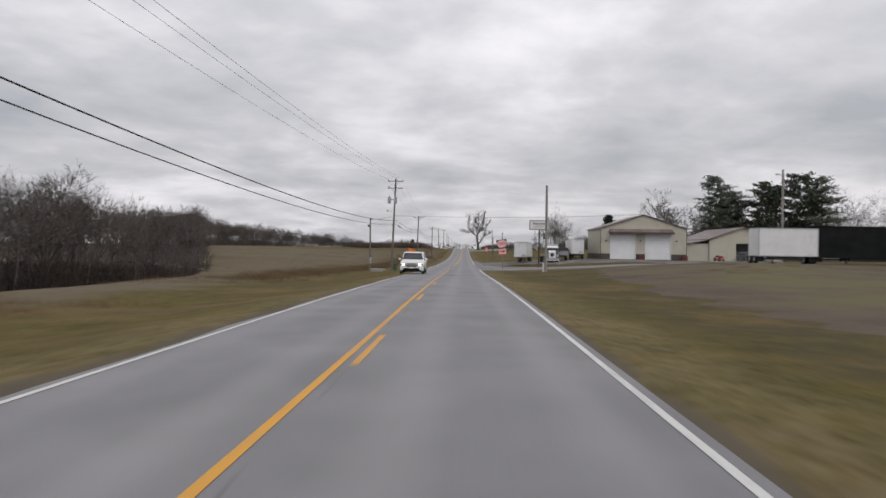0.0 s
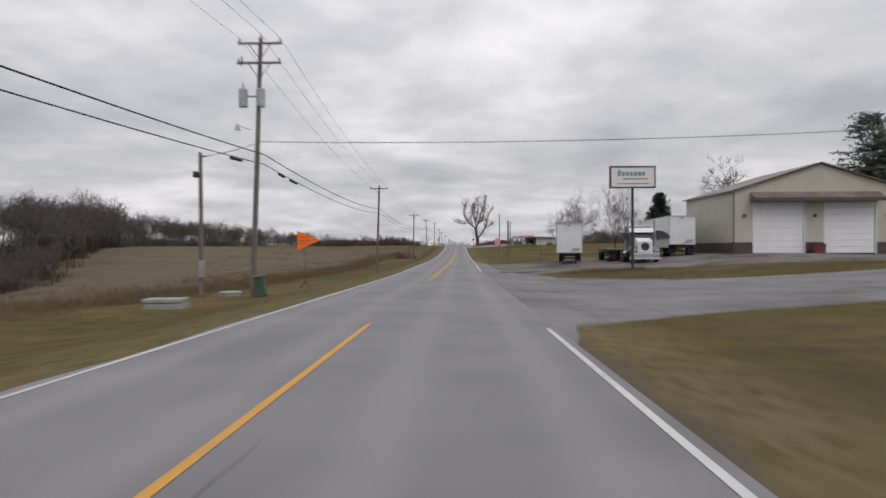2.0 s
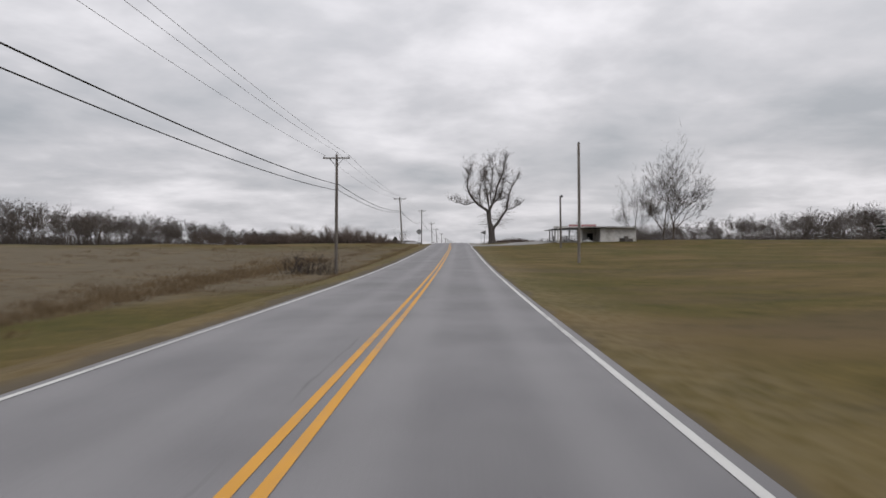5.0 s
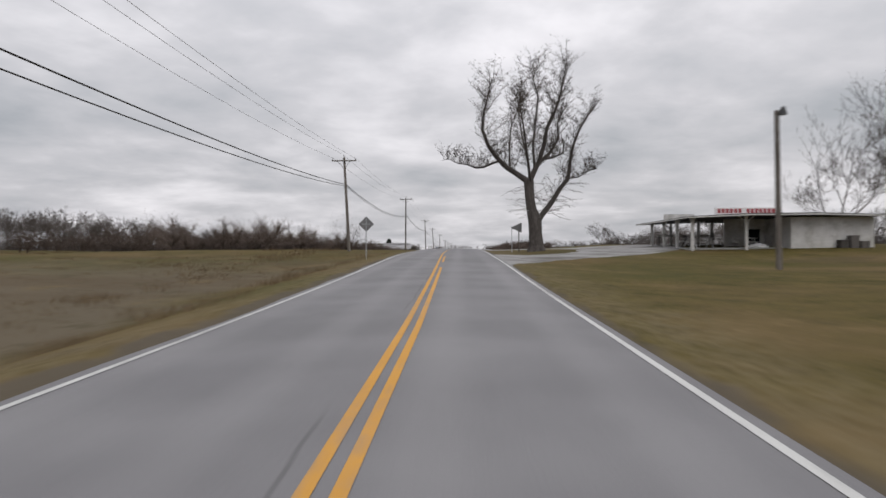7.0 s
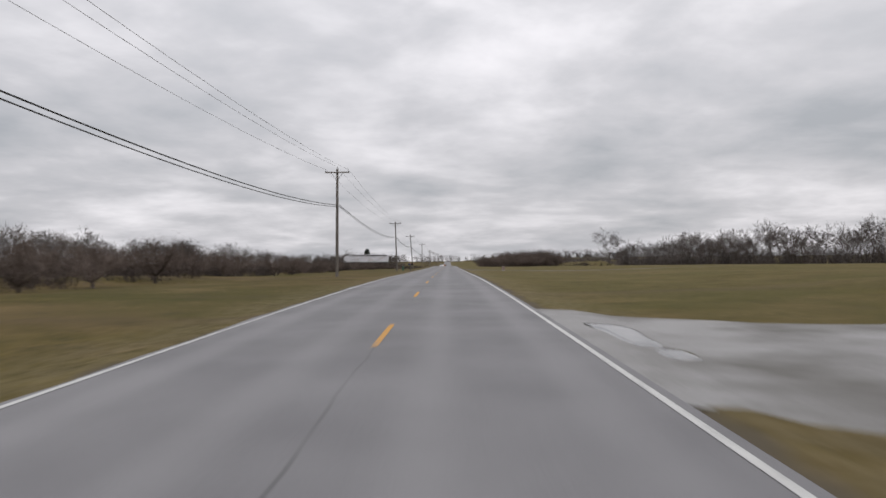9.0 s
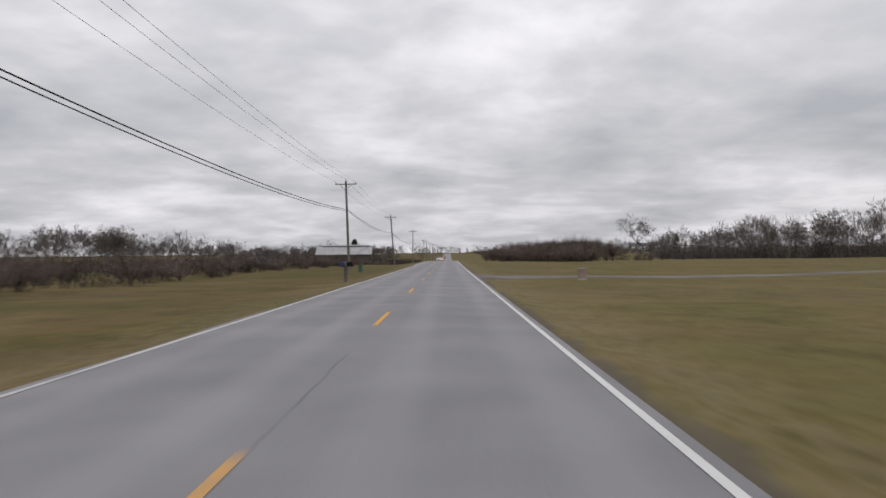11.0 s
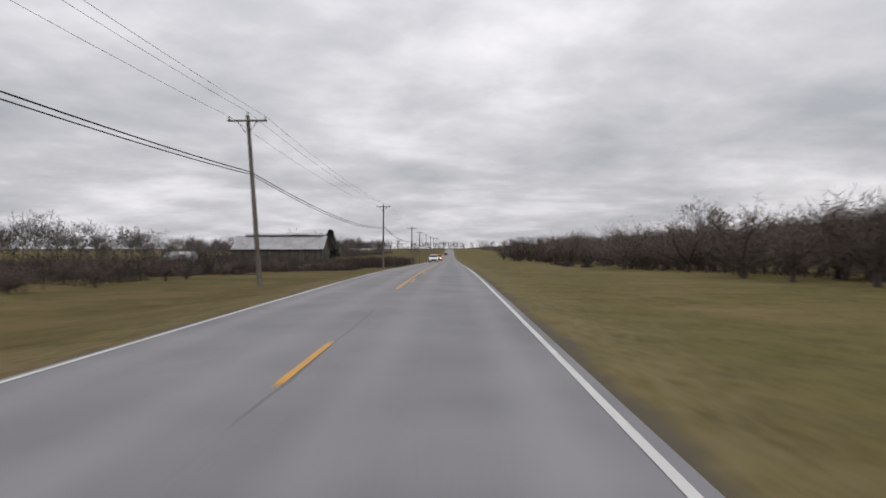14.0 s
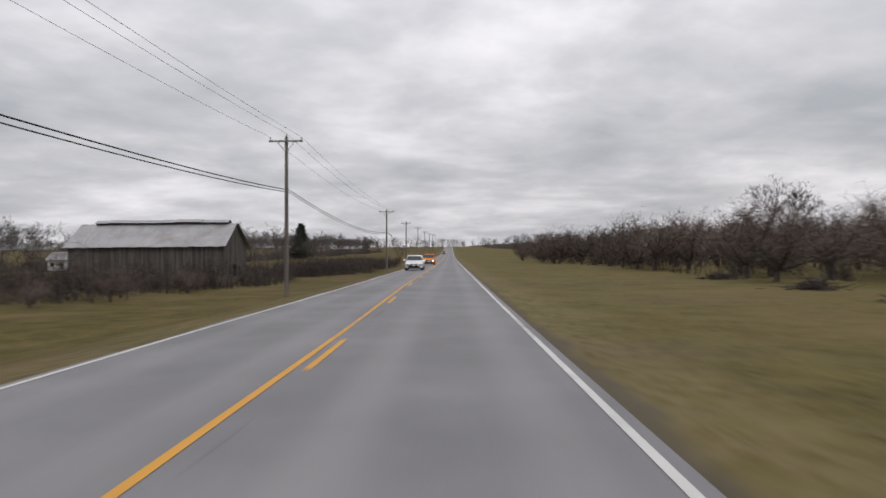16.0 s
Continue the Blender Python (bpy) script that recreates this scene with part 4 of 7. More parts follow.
# orchards: low spreading trees in rows
def orchard_pieces(seed, twigs=100):
    r = random.Random(seed)
    out = []
    h = r.uniform(0.45, 0.9)
    out.append((Vector((0, 0, -0.2)), Vector((r.uniform(-0.1, 0.1), r.uniform(-0.1, 0.1), h)), 0.17, 0.14, 0))
    for k in range(7):
        a = 6.283 * k / 7 + r.uniform(-0.4, 0.4)
        p = out[0][1].copy()
        d = Vector((math.cos(a), math.sin(a), r.uniform(0.0, 1.2))).normalized()
        rad = 0.085
        nodes = [p]
        for i in range(4):
            d = (d + Vector((r.uniform(-0.35, 0.35), r.uniform(-0.35, 0.35), r.uniform(-0.25, 0.4)))).normalized()
            q = p + d * r.uniform(0.55, 0.85)
            out.append((p, q, rad, rad * 0.72, 1))
            rad *= 0.72
            p = q
            nodes.append(q)
        for i in range(twigs):
            j = r.choice((1, 2, 2, 3, 3, 4, 4))
            s = nodes[j - 1].lerp(nodes[j], r.random())
            up_d = Vector((r.uniform(-0.9, 0.9), r.uniform(-0.9, 0.9), r.uniform(-0.5, 1.4))).normalized()
            e = s + up_d * r.uniform(0.5, 1.6)
            out.append((s, e, 0.012, 0.0, 2))
            for _ in range(3):
                m = s.lerp(e, r.uniform(0.2, 0.9))
                out.append((m, m + Vector((r.uniform(-1, 1), r.uniform(-1, 1), r.uniform(-0.3, 1.0))) * 0.55, 0.008, 0.0, 2))
    return out


ORCHARD = [tree_meshes("orchard_tree", orchard_pieces(400 + i), 0.007, BARK, ORCHARD_TWIG, (6, 4, 2)) for i in range(5)]


def stature(x, y):
    """The east rows grow taller further on; the west rows are pruned lower there."""
    return float(np.interp(y, [520, 560, 595], [1.4, 1.5, 1.75])) if x > 0 else float(np.interp(y, [395, 430, 480, 560, 640], [1.0, 0.8, 0.66, 0.66, 0.7]))


spots = []
for row in range(5):
    for k in range(42):
        spots.append((22.3 + row * 6.0 + rnd.uniform(-1.6, 1.6), 520 + k * 6.2 + rnd.uniform(-2.0, 2.0), row))
for row in range(7):
    for k in range(46):
        spots.append((-21.5 - row * 6.4 + rnd.uniform(-1.7, 1.7), 336 + k * 6.8 + rnd.uniform(-2.0, 2.0), row))
spots = [s for s in spots if rnd.random() > (0.5 if 0 < s[0] < 25 and s[1] > 568 else 0.05) and not (-54 < s[0] < -27 and 650 < s[1] < 676) and not (s[0] < 0 and s[1] < 345 and s[0] > -27) and not (s[0] > 35 and s[1] < 588)]
rest, count = [], 0
for x, y, row in spots:
    if row < 3 and y < 640 and count < 298:
        plant("orchard_tree", ORCHARD[count % 5], x, y, rnd.uniform(0, 360), rnd.uniform(0.72, 1.0) * stature(x, y), "low spreading leafless orchard tree in rough grass", "tree", "orchard rows east of the road" if x > 0 else "orchard rows west of the road")
        count += 1
    else:
        rest.append((x, y, rnd.uniform(0, 6.28), rnd.uniform(0.72, 1.0) * stature(x, y) * (1.08 if x > 0 else 1.0), 1.0))
rest += [(rnd.uniform(26, 34), rnd.uniform(526, 590), rnd.uniform(0, 6.28), rnd.uniform(1.15, 1.5), 1.0) for _ in range(34)]
for i, (x, y, k) in enumerate(((-23.5, 337, 1.3), (-29, 340, 1.2), (-26, 346, 1.25), (-34, 333, 1.3), (-38, 340, 1.2), (-21, 345, 1.1))):
    plant("orchard_tree", ORCHARD[i % 5], x, y, 63 * i, k, "larger spreading leafless orchard tree at the rows' end", "tree", "orchard rows west of the road")
ORCHARD_ROUGH = [pieces_mesh(orchard_pieces(400 + i, 44), 0.019, (4, 3, 2)) for i in range(4)]
stuff_of("orchard", ORCHARD_ROUGH, rest, ORCHARD_TWIG, "deep rows of low leafless orchard trees", "orchard")

# what is left of felled orchard trees in the mown strip
def brush_heap(x, y, turn, size, seed):
    h = empty("brush_heap", x, y, ground_z(x, y), turn, "low heap of dark cut orchard branches on the grass", "brush heap", "heaps along the orchard")
    r = random.Random(seed)
    out = []
    for _ in range(220):
        a = r.uniform(0, 6.283)
        d = abs(r.gauss(0, 0.5))
        p = Vector((math.cos(a) * d * 1.4, math.sin(a) * d, max(0.02, 0.5 - 0.4 * d) * r.random()))
        q = p + Vector((r.uniform(-1, 1), r.uniform(-0.7, 0.7), r.uniform(-0.15, 0.35))) * 0.8
        q.z = max(q.z, 0.03)
        out.append((p * size, q * size, 0.022, 0.008, 2))
    vs, fs = pieces_mesh(out, 0.008, (4, 3, 3))
    tagged(link_mesh("brushwood", vs.tolist(), fs, WOODS, h), kind="stuff")
    bm = bmesh.new()
    rod(bm, (0.15, 0, -0.1), (0.2, 0.05, 0.5 * size), 0.17 * size, 0.14 * size, 9)
    part("stump", bm, BARK, h, "sawn grey stump")


for k, (x, y, size) in enumerate(((18.6, 597, 1.1), (18.0, 589.5, 0.8), (19.6, 585, 1.0), (20.2, 612, 0.9), (-20.5, 566, 0.9), (-19.6, 505, 0.8), (-19.8, 520, 0.7))):
    brush_heap(x, y, 50 * k, size, 900 + k)

# ---- utility poles and their lines ----
def utility_pole(x, y, height, arm=2.4, lean=(0.0, 0.0), gear=False, arms=1):
    z = ground_z(x, y)
    top = empty("utility_pole", x, y, z, 0, "weathered wooden utility pole with a crossarm on the grass verge" if not gear else "weathered wooden utility pole carrying two grey transformers", "utility pole", "power line poles")
    lx, ly = lean
    at = lambda h: Vector((lx * h / height, ly * h / height, h))
    bm = bmesh.new()
    rod(bm, at(-0.6), at(height * 0.5), 0.17, 0.145, 10)
    rod(bm, at(height * 0.5), at(height), 0.145, 0.115, 10)
    part("pole", bm, POLE_WOOD, top)
    for k in range(arms):
        c = at(height - 0.35 - 1.1 * k)
        boxed("crossarm", (c.x - arm / 2, c.x + arm / 2, c.y - 0.22, c.y - 0.11, c.z - 0.06, c.z + 0.06), POLE_WOOD, top)
        for s in (-1, 1):
            rodded("brace", (c.x + s * 0.62, c.y - 0.17, c.z - 0.05), (c.x + s * 0.1, c.y - 0.17, c.z - 0.75), 0.022, DARK_STEEL, top, n=5)
            rodded("insulator", (c.x + s * (arm / 2 - 0.1), c.y - 0.165, c.z + 0.06), (c.x + s * (arm / 2 - 0.1), c.y - 0.165, c.z + 0.26), 0.06, CERAMIC, top, 0.035)
    rodded("insulator", at(height), at(height + 0.24), 0.05, CERAMIC, top, 0.03)
    if gear:
        for s in (-1, 1):
            bm = bmesh.new()
            rod(bm, (s * 0.5, -0.05, height - 3.9), (s * 0.5, -0.05, height - 2.95), 0.25, 0.25, 14)
            rod(bm, (s * 0.5, -0.05, height - 2.95), (s * 0.5, -0.05, height - 2.87), 0.27, 0.2, 14)
            can = part("transformer", bm, GALV, top, "grey steel transformer can")
            rodded("bushing", (s * 0.5, -0.05, height - 2.87), (s * 0.5, -0.05, height - 2.55), 0.05, CERAMIC, can, 0.03)
            rodded("bracket", (0, 0, height - 3.3), (s * 0.5, -0.05, height - 3.3), 0.04, DARK_STEEL, top)
        rodded("street_light_arm", (0, 0, height - 5.2), (-0.7, -0.3, height - 5.0), 0.03, GALV, top)
        bm = bmesh.new()
        rod(bm, (-0.75, -0.3, height - 5.25), (-0.75, -0.3, height - 4.9), 0.16, 0.08, 10)
        part("street_light_head", bm, GALV, top)
        for s in (-0.55, 0.55):
            rodded("cutout", (s, -0.25, height - 1.6), (s + 0.1, -0.35, height - 1.15), 0.05, CERAMIC, top)
    return top


LEANS = {1: 0.5, 2: 0.35, 4: -0.5, 6: -0.3, 7: -0.75}
POLES = [(-11.0, 12.0, 10.0), (-10.2, 116.0, 12.6), (-10.2, 172.8, 9.45), (-10.0, 245.0, 9.2), (-10.3, 320.4, 11.1), (-10.37, 391.0, 12.7), (-10.35, 471.3, 11.95), (-10.35, 538.3, 11.55), (-10.39, 615.1, 10.9), (-9.1, 679.0, 9.0), (-10, 742.0, 9.3), (-10, 806.0, 9.8), (-10, 870.0, 9.8), (-10, 936.0, 10.2), (-10, 1005.0, 11.0), (-10, 1080, 12.0)]
POLES = [(x, y, top - ground_z(x, y)) for x, y, top in POLES]
for i, (x, y, h) in enumerate(POLES):
    utility_pole(x, y, h, lean=(LEANS.get(i, 0.1), 0), gear=(i == 1), arms=(2 if i == 1 else 1), arm=2.5)


def cable(name, points, sag, radius, label, group="", material=CABLE):
    """A cable hung from point to point."""
    vs, fs = [], []
    for a, b in zip(points[:-1], points[1:]):
        a, b = Vector(a), Vector(b)
        n = max(6, min(24, int((b - a).length / 4)))
        d = (b - a).normalized()
        u = d.cross(Vector((0, 0, 1))).normalized()
        v = u.cross(d)
        base = max(len(vs) - 3, 0)
        for i in range(0 if not vs else 1, n + 1):
            t = i / n
            p = a.lerp(b, t) - Vector((0, 0, sag * 4 * t * (1 - t)))
            for q in range(3):
                vs.append(tuple(p + u * radius * math.cos(2.0944 * q) + v * radius * math.sin(2.0944 * q)))
        fs += [(base + i * 3 + q, base + i * 3 + (q + 1) % 3, base + i * 3 + 3 + (q + 1) % 3, base + i * 3 + 3 + q) for i in range(n) for q in range(3)]
    return tagged(link_mesh(name, vs, fs, material), label, "cable", group)


tops = [(x + LEANS.get(i, 0.1), y, ground_z(x, y) + h) for i, (x, y, h) in enumerate(POLES)]
tops = [(-11, -70, tops[0][2])] + tops
for dx, dz in ((-1.15, -0.05), (1.15, -0.05), (0.0, 0.25)):
    cable("power_line", [(x + dx, y - 0.165, z + dz) for x, y, z in tops], 0.75, 0.011, "thin bare overhead power line between wooden poles", "overhead lines", BARE_WIRE)
HANG = [6.7, 6.4, 6.0, 6.2, 6.4, 8.35, 9.0, 8.6, 8.0, 6.95] + [z - 3.8 for x, y, z in tops[10:]]
SAGS = [1.0, 1.35, 0.6, 0.95, 0.75, 1.15, 0.95, 0.75, 1.05] + [1.0] * 12
lows = [(x + 0.2, y, h) for (x, y, z), h in zip(tops, HANG)]


def hung(points, sags, radius, drop):
    vs, fs = [], []
    for (a, b), sag in zip(zip(points[:-1], points[1:]), sags):
        a, b = Vector(a) - Vector((0, 0, drop)), Vector(b) - Vector((0, 0, drop))
        base = max(len(vs) - 3, 0)
        for i in range(0 if not vs else 1, 21):
            t = i / 20
            p = a.lerp(b, t) - Vector((0, 0, sag * 4 * t * (1 - t)))
            vs += [(p.x + radius * math.cos(2.0944 * q), p.y, p.z + radius * math.sin(2.0944 * q)) for q in range(3)]
        fs += [(base + i * 3 + q, base + i * 3 + (q + 1) % 3, base + i * 3 + 3 + (q + 1) % 3, base + i * 3 + 3 + q) for i in range(20) for q in range(3)]
    return vs, fs


for drop_near, drop_far, extra in ((0.0, 0.0, 0.0), (0.55, 0.16, 0.06)):
    pts = [(x, y, z - (drop_near if i < 5 else drop_far)) for i, (x, y, z) in enumerate(lows)]
    vs, fs = hung(pts, [k + extra for k in SAGS], 0.034 - extra * 0.1, 0.0)
    line = tagged(link_mesh("telephone_cable", vs, fs, CABLE), "black overhead telephone cable between wooden poles", "cable", "overhead lines")
    if extra:
        # splice cases near the first pole
        for y0, y1, dz in ((110.6, 112.0, 0.0), (119.0, 120.2, 0.0), (121.8, 123.4, 0.0)):
            def at(y):
                i = 1 if y < 116 else 2
                a, b = pts[i], pts[i + 1]
                t = (y - a[1]) / (b[1] - a[1])
                return (a[0] + (b[0] - a[0]) * t, y, a[2] + (b[2] - a[2]) * t - (SAGS[i] + extra) * 4 * t * (1 - t) - 0.09)
            rodded("splice_case", at(y0), at(y1), 0.09, CABLE, line)


# ---- the truck yard ----
def garage():
    """A tan metal garage with two white roller doors."""
    x0, x1, y0, y1, eave, ridge = 29.2, 46.7, 147.0, 161.0, 6.35, 9.05
    g = empty("garage", x0, y0, 0.0, 0, "tan metal garage with brown trim and two white roller doors", "garage")
    w, d = x1 - x0, y1 - y0
    mid = w / 2
    b = -0.4
    # front wall in pieces round the two doorways
    doors = [(2.1, 7.1), (9.2, 14.2)]
    top = 5.25
    for a, c in ((0, doors[0][0]), (doors[0][1], doors[1][0]), (doors[1][1], w)):
        boxed("front_wall", (a, c, 0, 0.2, b, top), TAN_METAL, g, 0.0)
    prism("gable", [(0, top), (w, top), (w, eave), (mid, ridge), (0, eave)], 0.0, 0.2, TAN_METAL, g)
    prism("back_wall", [(0, b), (w, b), (w, eave), (mid, ridge), (0, eave)], d - 0.2, d, TAN_METAL, g)
    boxed("side_wall", (0.0, 0.2, 0.2, d - 0.2, b, eave), TAN_METAL, g)
    boxed("side_wall", (w - 0.2, w, 0.2, d - 0.2, b, eave), TAN_METAL, g)
    for s, xs in ((0, (-0.35, mid)), (1, (mid, w + 0.35))):
        za, zb = (eave - 0.1, ridge + 0.08) if s == 0 else (ridge + 0.08, eave - 0.1)
        prism("roof_slope", [(xs[0], za), (xs[1], zb), (xs[1], zb + 0.12), (xs[0], za + 0.12)], -0.35, d + 0.3, BROWN_ROOF, g)
    for a, c in ((0.0, doors[0][0]), (doors[0][1], doors[1][0]), (doors[1][1], w)):
        boxed("wainscot", (a + 0.004, c - 0.004, -0.03, -0.004, b, 1.15), BROWN_METAL, g)
    boxed("wainscot", (-0.03, -0.004, 0.0, d, b, 1.15), BROWN_METAL, g)
    for cx in (-0.01, w - 0.09):
        boxed("corner_trim", (cx, cx + 0.1, -0.06, -0.032, b, eave - 0.2), BROWN_METAL, g)
    for k, (a, c) in enumerate(doors):
        door = empty("roller_door", 0, 0, 0)
        door.parent = g
        for r in range(8):
            z0 = 0.05 + r * 0.65
            boxed("door_section", (a + 0.02, c - 0.02, 0.07, 0.12, z0, z0 + 0.635), WHITE_DOOR, door, 0.012)
        boxed("door_frame", (a - 0.12, a, -0.045, 0.15, b, top), WHITE_DOOR, g)
        boxed("door_frame", (c, c + 0.12, -0.045, 0.15, b, top), WHITE_DOOR, g)
    # awning over both doors
    prism_x("awning", [(0.0, 6.25), (-1.25, 5.55), (-1.25, 5.35), (0.0, 5.35)], 1.7, 14.6, BROWN_ROOF, g)
    boxed("awning_fascia", (1.66, 14.64, -1.32, -1.255, 5.22, 5.6), BROWN_METAL, g)
    # wall lamps
    for lx in (1.1, 8.15, 15.4):
        lamp = boxed("wall_lamp", (lx - 0.14, lx + 0.14, -0.22, -0.004, 3.7, 3.95), DARK_STEEL, g, 0.03)
        rodded("lamp_arm", (lx, -0.1, 3.95), (lx, -0.02, 4.15), 0.02, DARK_STEEL, lamp)
    # vertical ribs of the siding
    bm = bmesh.new()
    for i in range(57):
        x = 0.15 + i * 0.306
        z1 = eave + (ridge - eave) * (1 - abs(x - mid) / mid) - 0.1
        z0 = 6.3 if 1.6 < x < 14.7 else 1.18
        if 7.3 < x < 9.0:
            box(bm, x - 0.02, x + 0.02, -0.016, -0.002, 1.18, 5.2)
        box(bm, x - 0.02, x + 0.02, -0.016, -0.002, z0, z1)
    for i in range(45):
        y = 0.2 + i * 0.306
        box(bm, -0.016, -0.002, y - 0.02, y + 0.02, 1.18, eave - 0.1)
    part("siding_ribs", bm, TAN_METAL, g)
    boxed("downspout", (-0.02, 0.09, -0.14, -0.065, b, eave - 0.15), BROWN_METAL, g)
    return g


garage()


def low_building():
    g = empty("workshop", 52.0, 149.0, 0.0, 0, "low tan metal workshop with a brown roof and an open bay", "workshop")
    w, d, eave, ridge, mid, b = 14.5, 20.0, 4.4, 6.8, 6.6, -0.4
    for dims in ((0, 5.4, 0, 0.2, b, 3.6), (13.0, w, 0, 0.2, b, 3.6)):
        boxed("front_wall", dims, TAN_METAL, g, 0.0)
    prism("gable", [(0, 3.6), (w, 3.6), (w, eave), (mid, ridge), (0, eave)], 0, 0.2, TAN_METAL, g)
    boxed("side_wall", (0, 0.2, 0.2, d, b, eave), TAN_METAL, g)
    boxed("side_wall", (w - 0.2, w, 0.2, d, b, eave), TAN_METAL, g)
    boxed("back_wall", (0.2, w - 0.2, d - 0.2, d, b, eave), TAN_METAL, g)
    prism("roof_slope", [(-0.4, eave - 0.1), (mid, ridge + 0.06), (mid, ridge + 0.2), (-0.4, eave + 0.04)], -0.4, d + 0.3, BROWN_ROOF, g)
    prism("roof_slope", [(mid, ridge + 0.06), (w + 0.4, eave - 0.1), (w + 0.4, eave + 0.04), (mid, ridge + 0.2)], -0.4, d + 0.3, BROWN_ROOF, g)
    boxed("bay_floor", (0.2, w - 0.2, 0.2, d - 0.2, b, 0.02), CONCRETE, g)
    # added panel; its flat grey stands in for the half-lit bay interior
    boxed("bay_dim_panel", (5.0, 13.2, 3.0, 3.1, 0.02, 3.9), BAY_DIM, g, 0.0)
    # lean-to towards the garage
    boxed("lean_to_wall", (-4.6, -0.01, 0.4, 0.6, b, 3.5), TAN_METAL, g)
    prism("lean_to_roof", [(-4.9, 3.3), (0.3, 4.35), (0.3, 4.47), (-4.9, 3.42)], -0.1, d * 0.7, BROWN_ROOF, g)
    boxed("lean_to_wall", (-4.6, -4.4, 0.6, d * 0.65, b, 3.2), TAN_METAL, g)
    return g


low_building()


def mesh_fence(x, y, panels, wide, high):
    """Steel panels of wire on posts."""
    f = empty("mesh_fence", x, y, ground_z(x, y), 0, "grey wire mesh fence panels before the workshop bay", "fence")
    for k in range(panels + 1):
        rodded("post", (k * wide, 0, -0.2), (k * wide, 0, high), 0.035, GALV, f)
    for k in range(panels):
        panel = rodded("rail", (k * wide, 0, high - 0.05), ((k + 1) * wide, 0, high - 0.05), 0.025, GALV, f)
        bm = bmesh.new()
        for i in range(1, 9):
            rod(bm, (k * wide + i * wide / 9, 0.0, 0.05), (k * wide + i * wide / 9, 0.0, high - 0.08), 0.012, None, 4)
        for i in range(6):
            rod(bm, (k * wide + 0.04, 0.012, 0.1 + i * high / 6.5), ((k + 1) * wide - 0.04, 0.012, 0.1 + i * high / 6.5), 0.012, None, 4)
        part("wire", bm, GALV, panel)
    return f


mesh_fence(56.8, 147.2, 4, 2.3, 1.9)
for k, (px, py, sx, sz, m, lab) in enumerate(((58.2, 148.3, 1.3, 1.0, DARK_STEEL, "dark steel crate beside the workshop bay"), (60.6, 148.4, 1.7, 0.8, BARN_WOOD, "weathered wooden crate beside the workshop bay"), (63.4, 148.2, 1.2, 1.25, GALV, "grey steel bin beside the workshop bay"))):
    q = empty("crate", px, py, ground_z(px, py), 7 * k, lab, "crate", "crates at the workshop")
    boxed("body", (-sx / 2, sx / 2, -0.4, 0.4, -0.05, sz), m, q, 0.03)
    boxed("lid", (-sx / 2 - 0.03, sx / 2 + 0.03, -0.43, 0.43, sz, sz + 0.06), m, q, 0.02)


def wheel(parent, x, y, z, r, width, name="wheel", rim=GALV, dual=False):
    """A wheel with its axle along x."""
    hub = empty(name, x, y, z)
    hub.parent = parent
    bm = bmesh.new()
    prof = [(r * 0.55, -width / 2), (r * 0.92, -width / 2), (r, -width * 0.32), (r, width * 0.32), (r * 0.92, width / 2), (r * 0.55, width / 2)]
    n = 20
    rings = [[bm.verts.new((px, pr * math.cos(6.2832 * k / n), pr * math.sin(6.2832 * k / n))) for pr, px in prof] for k in range(n)]
    for k in range(n):
        for i in range(len(prof)):
            j = (i + 1) % len(prof)
            bm.faces.new((rings[k][i], rings[k][j], rings[(k + 1) % n][j], rings[(k + 1) % n][i]))
    bmesh.ops.recalc_face_normals(bm, faces=bm.faces)
    part("tyre", bm, TYRE, hub, smooth=False)
    bm = bmesh.new()
    for s in (-1, 1):
        rod(bm, (0, 0, 0), (s * width * 0.36, 0, 0), r * 0.56, r * 0.5, 14)
        rod(bm, (s * width * 0.36, 0, 0), (s * width * 0.5, 0, 0), r * 0.18, r * 0.14, 10)
    part("rim", bm, rim, hub)
    return hub


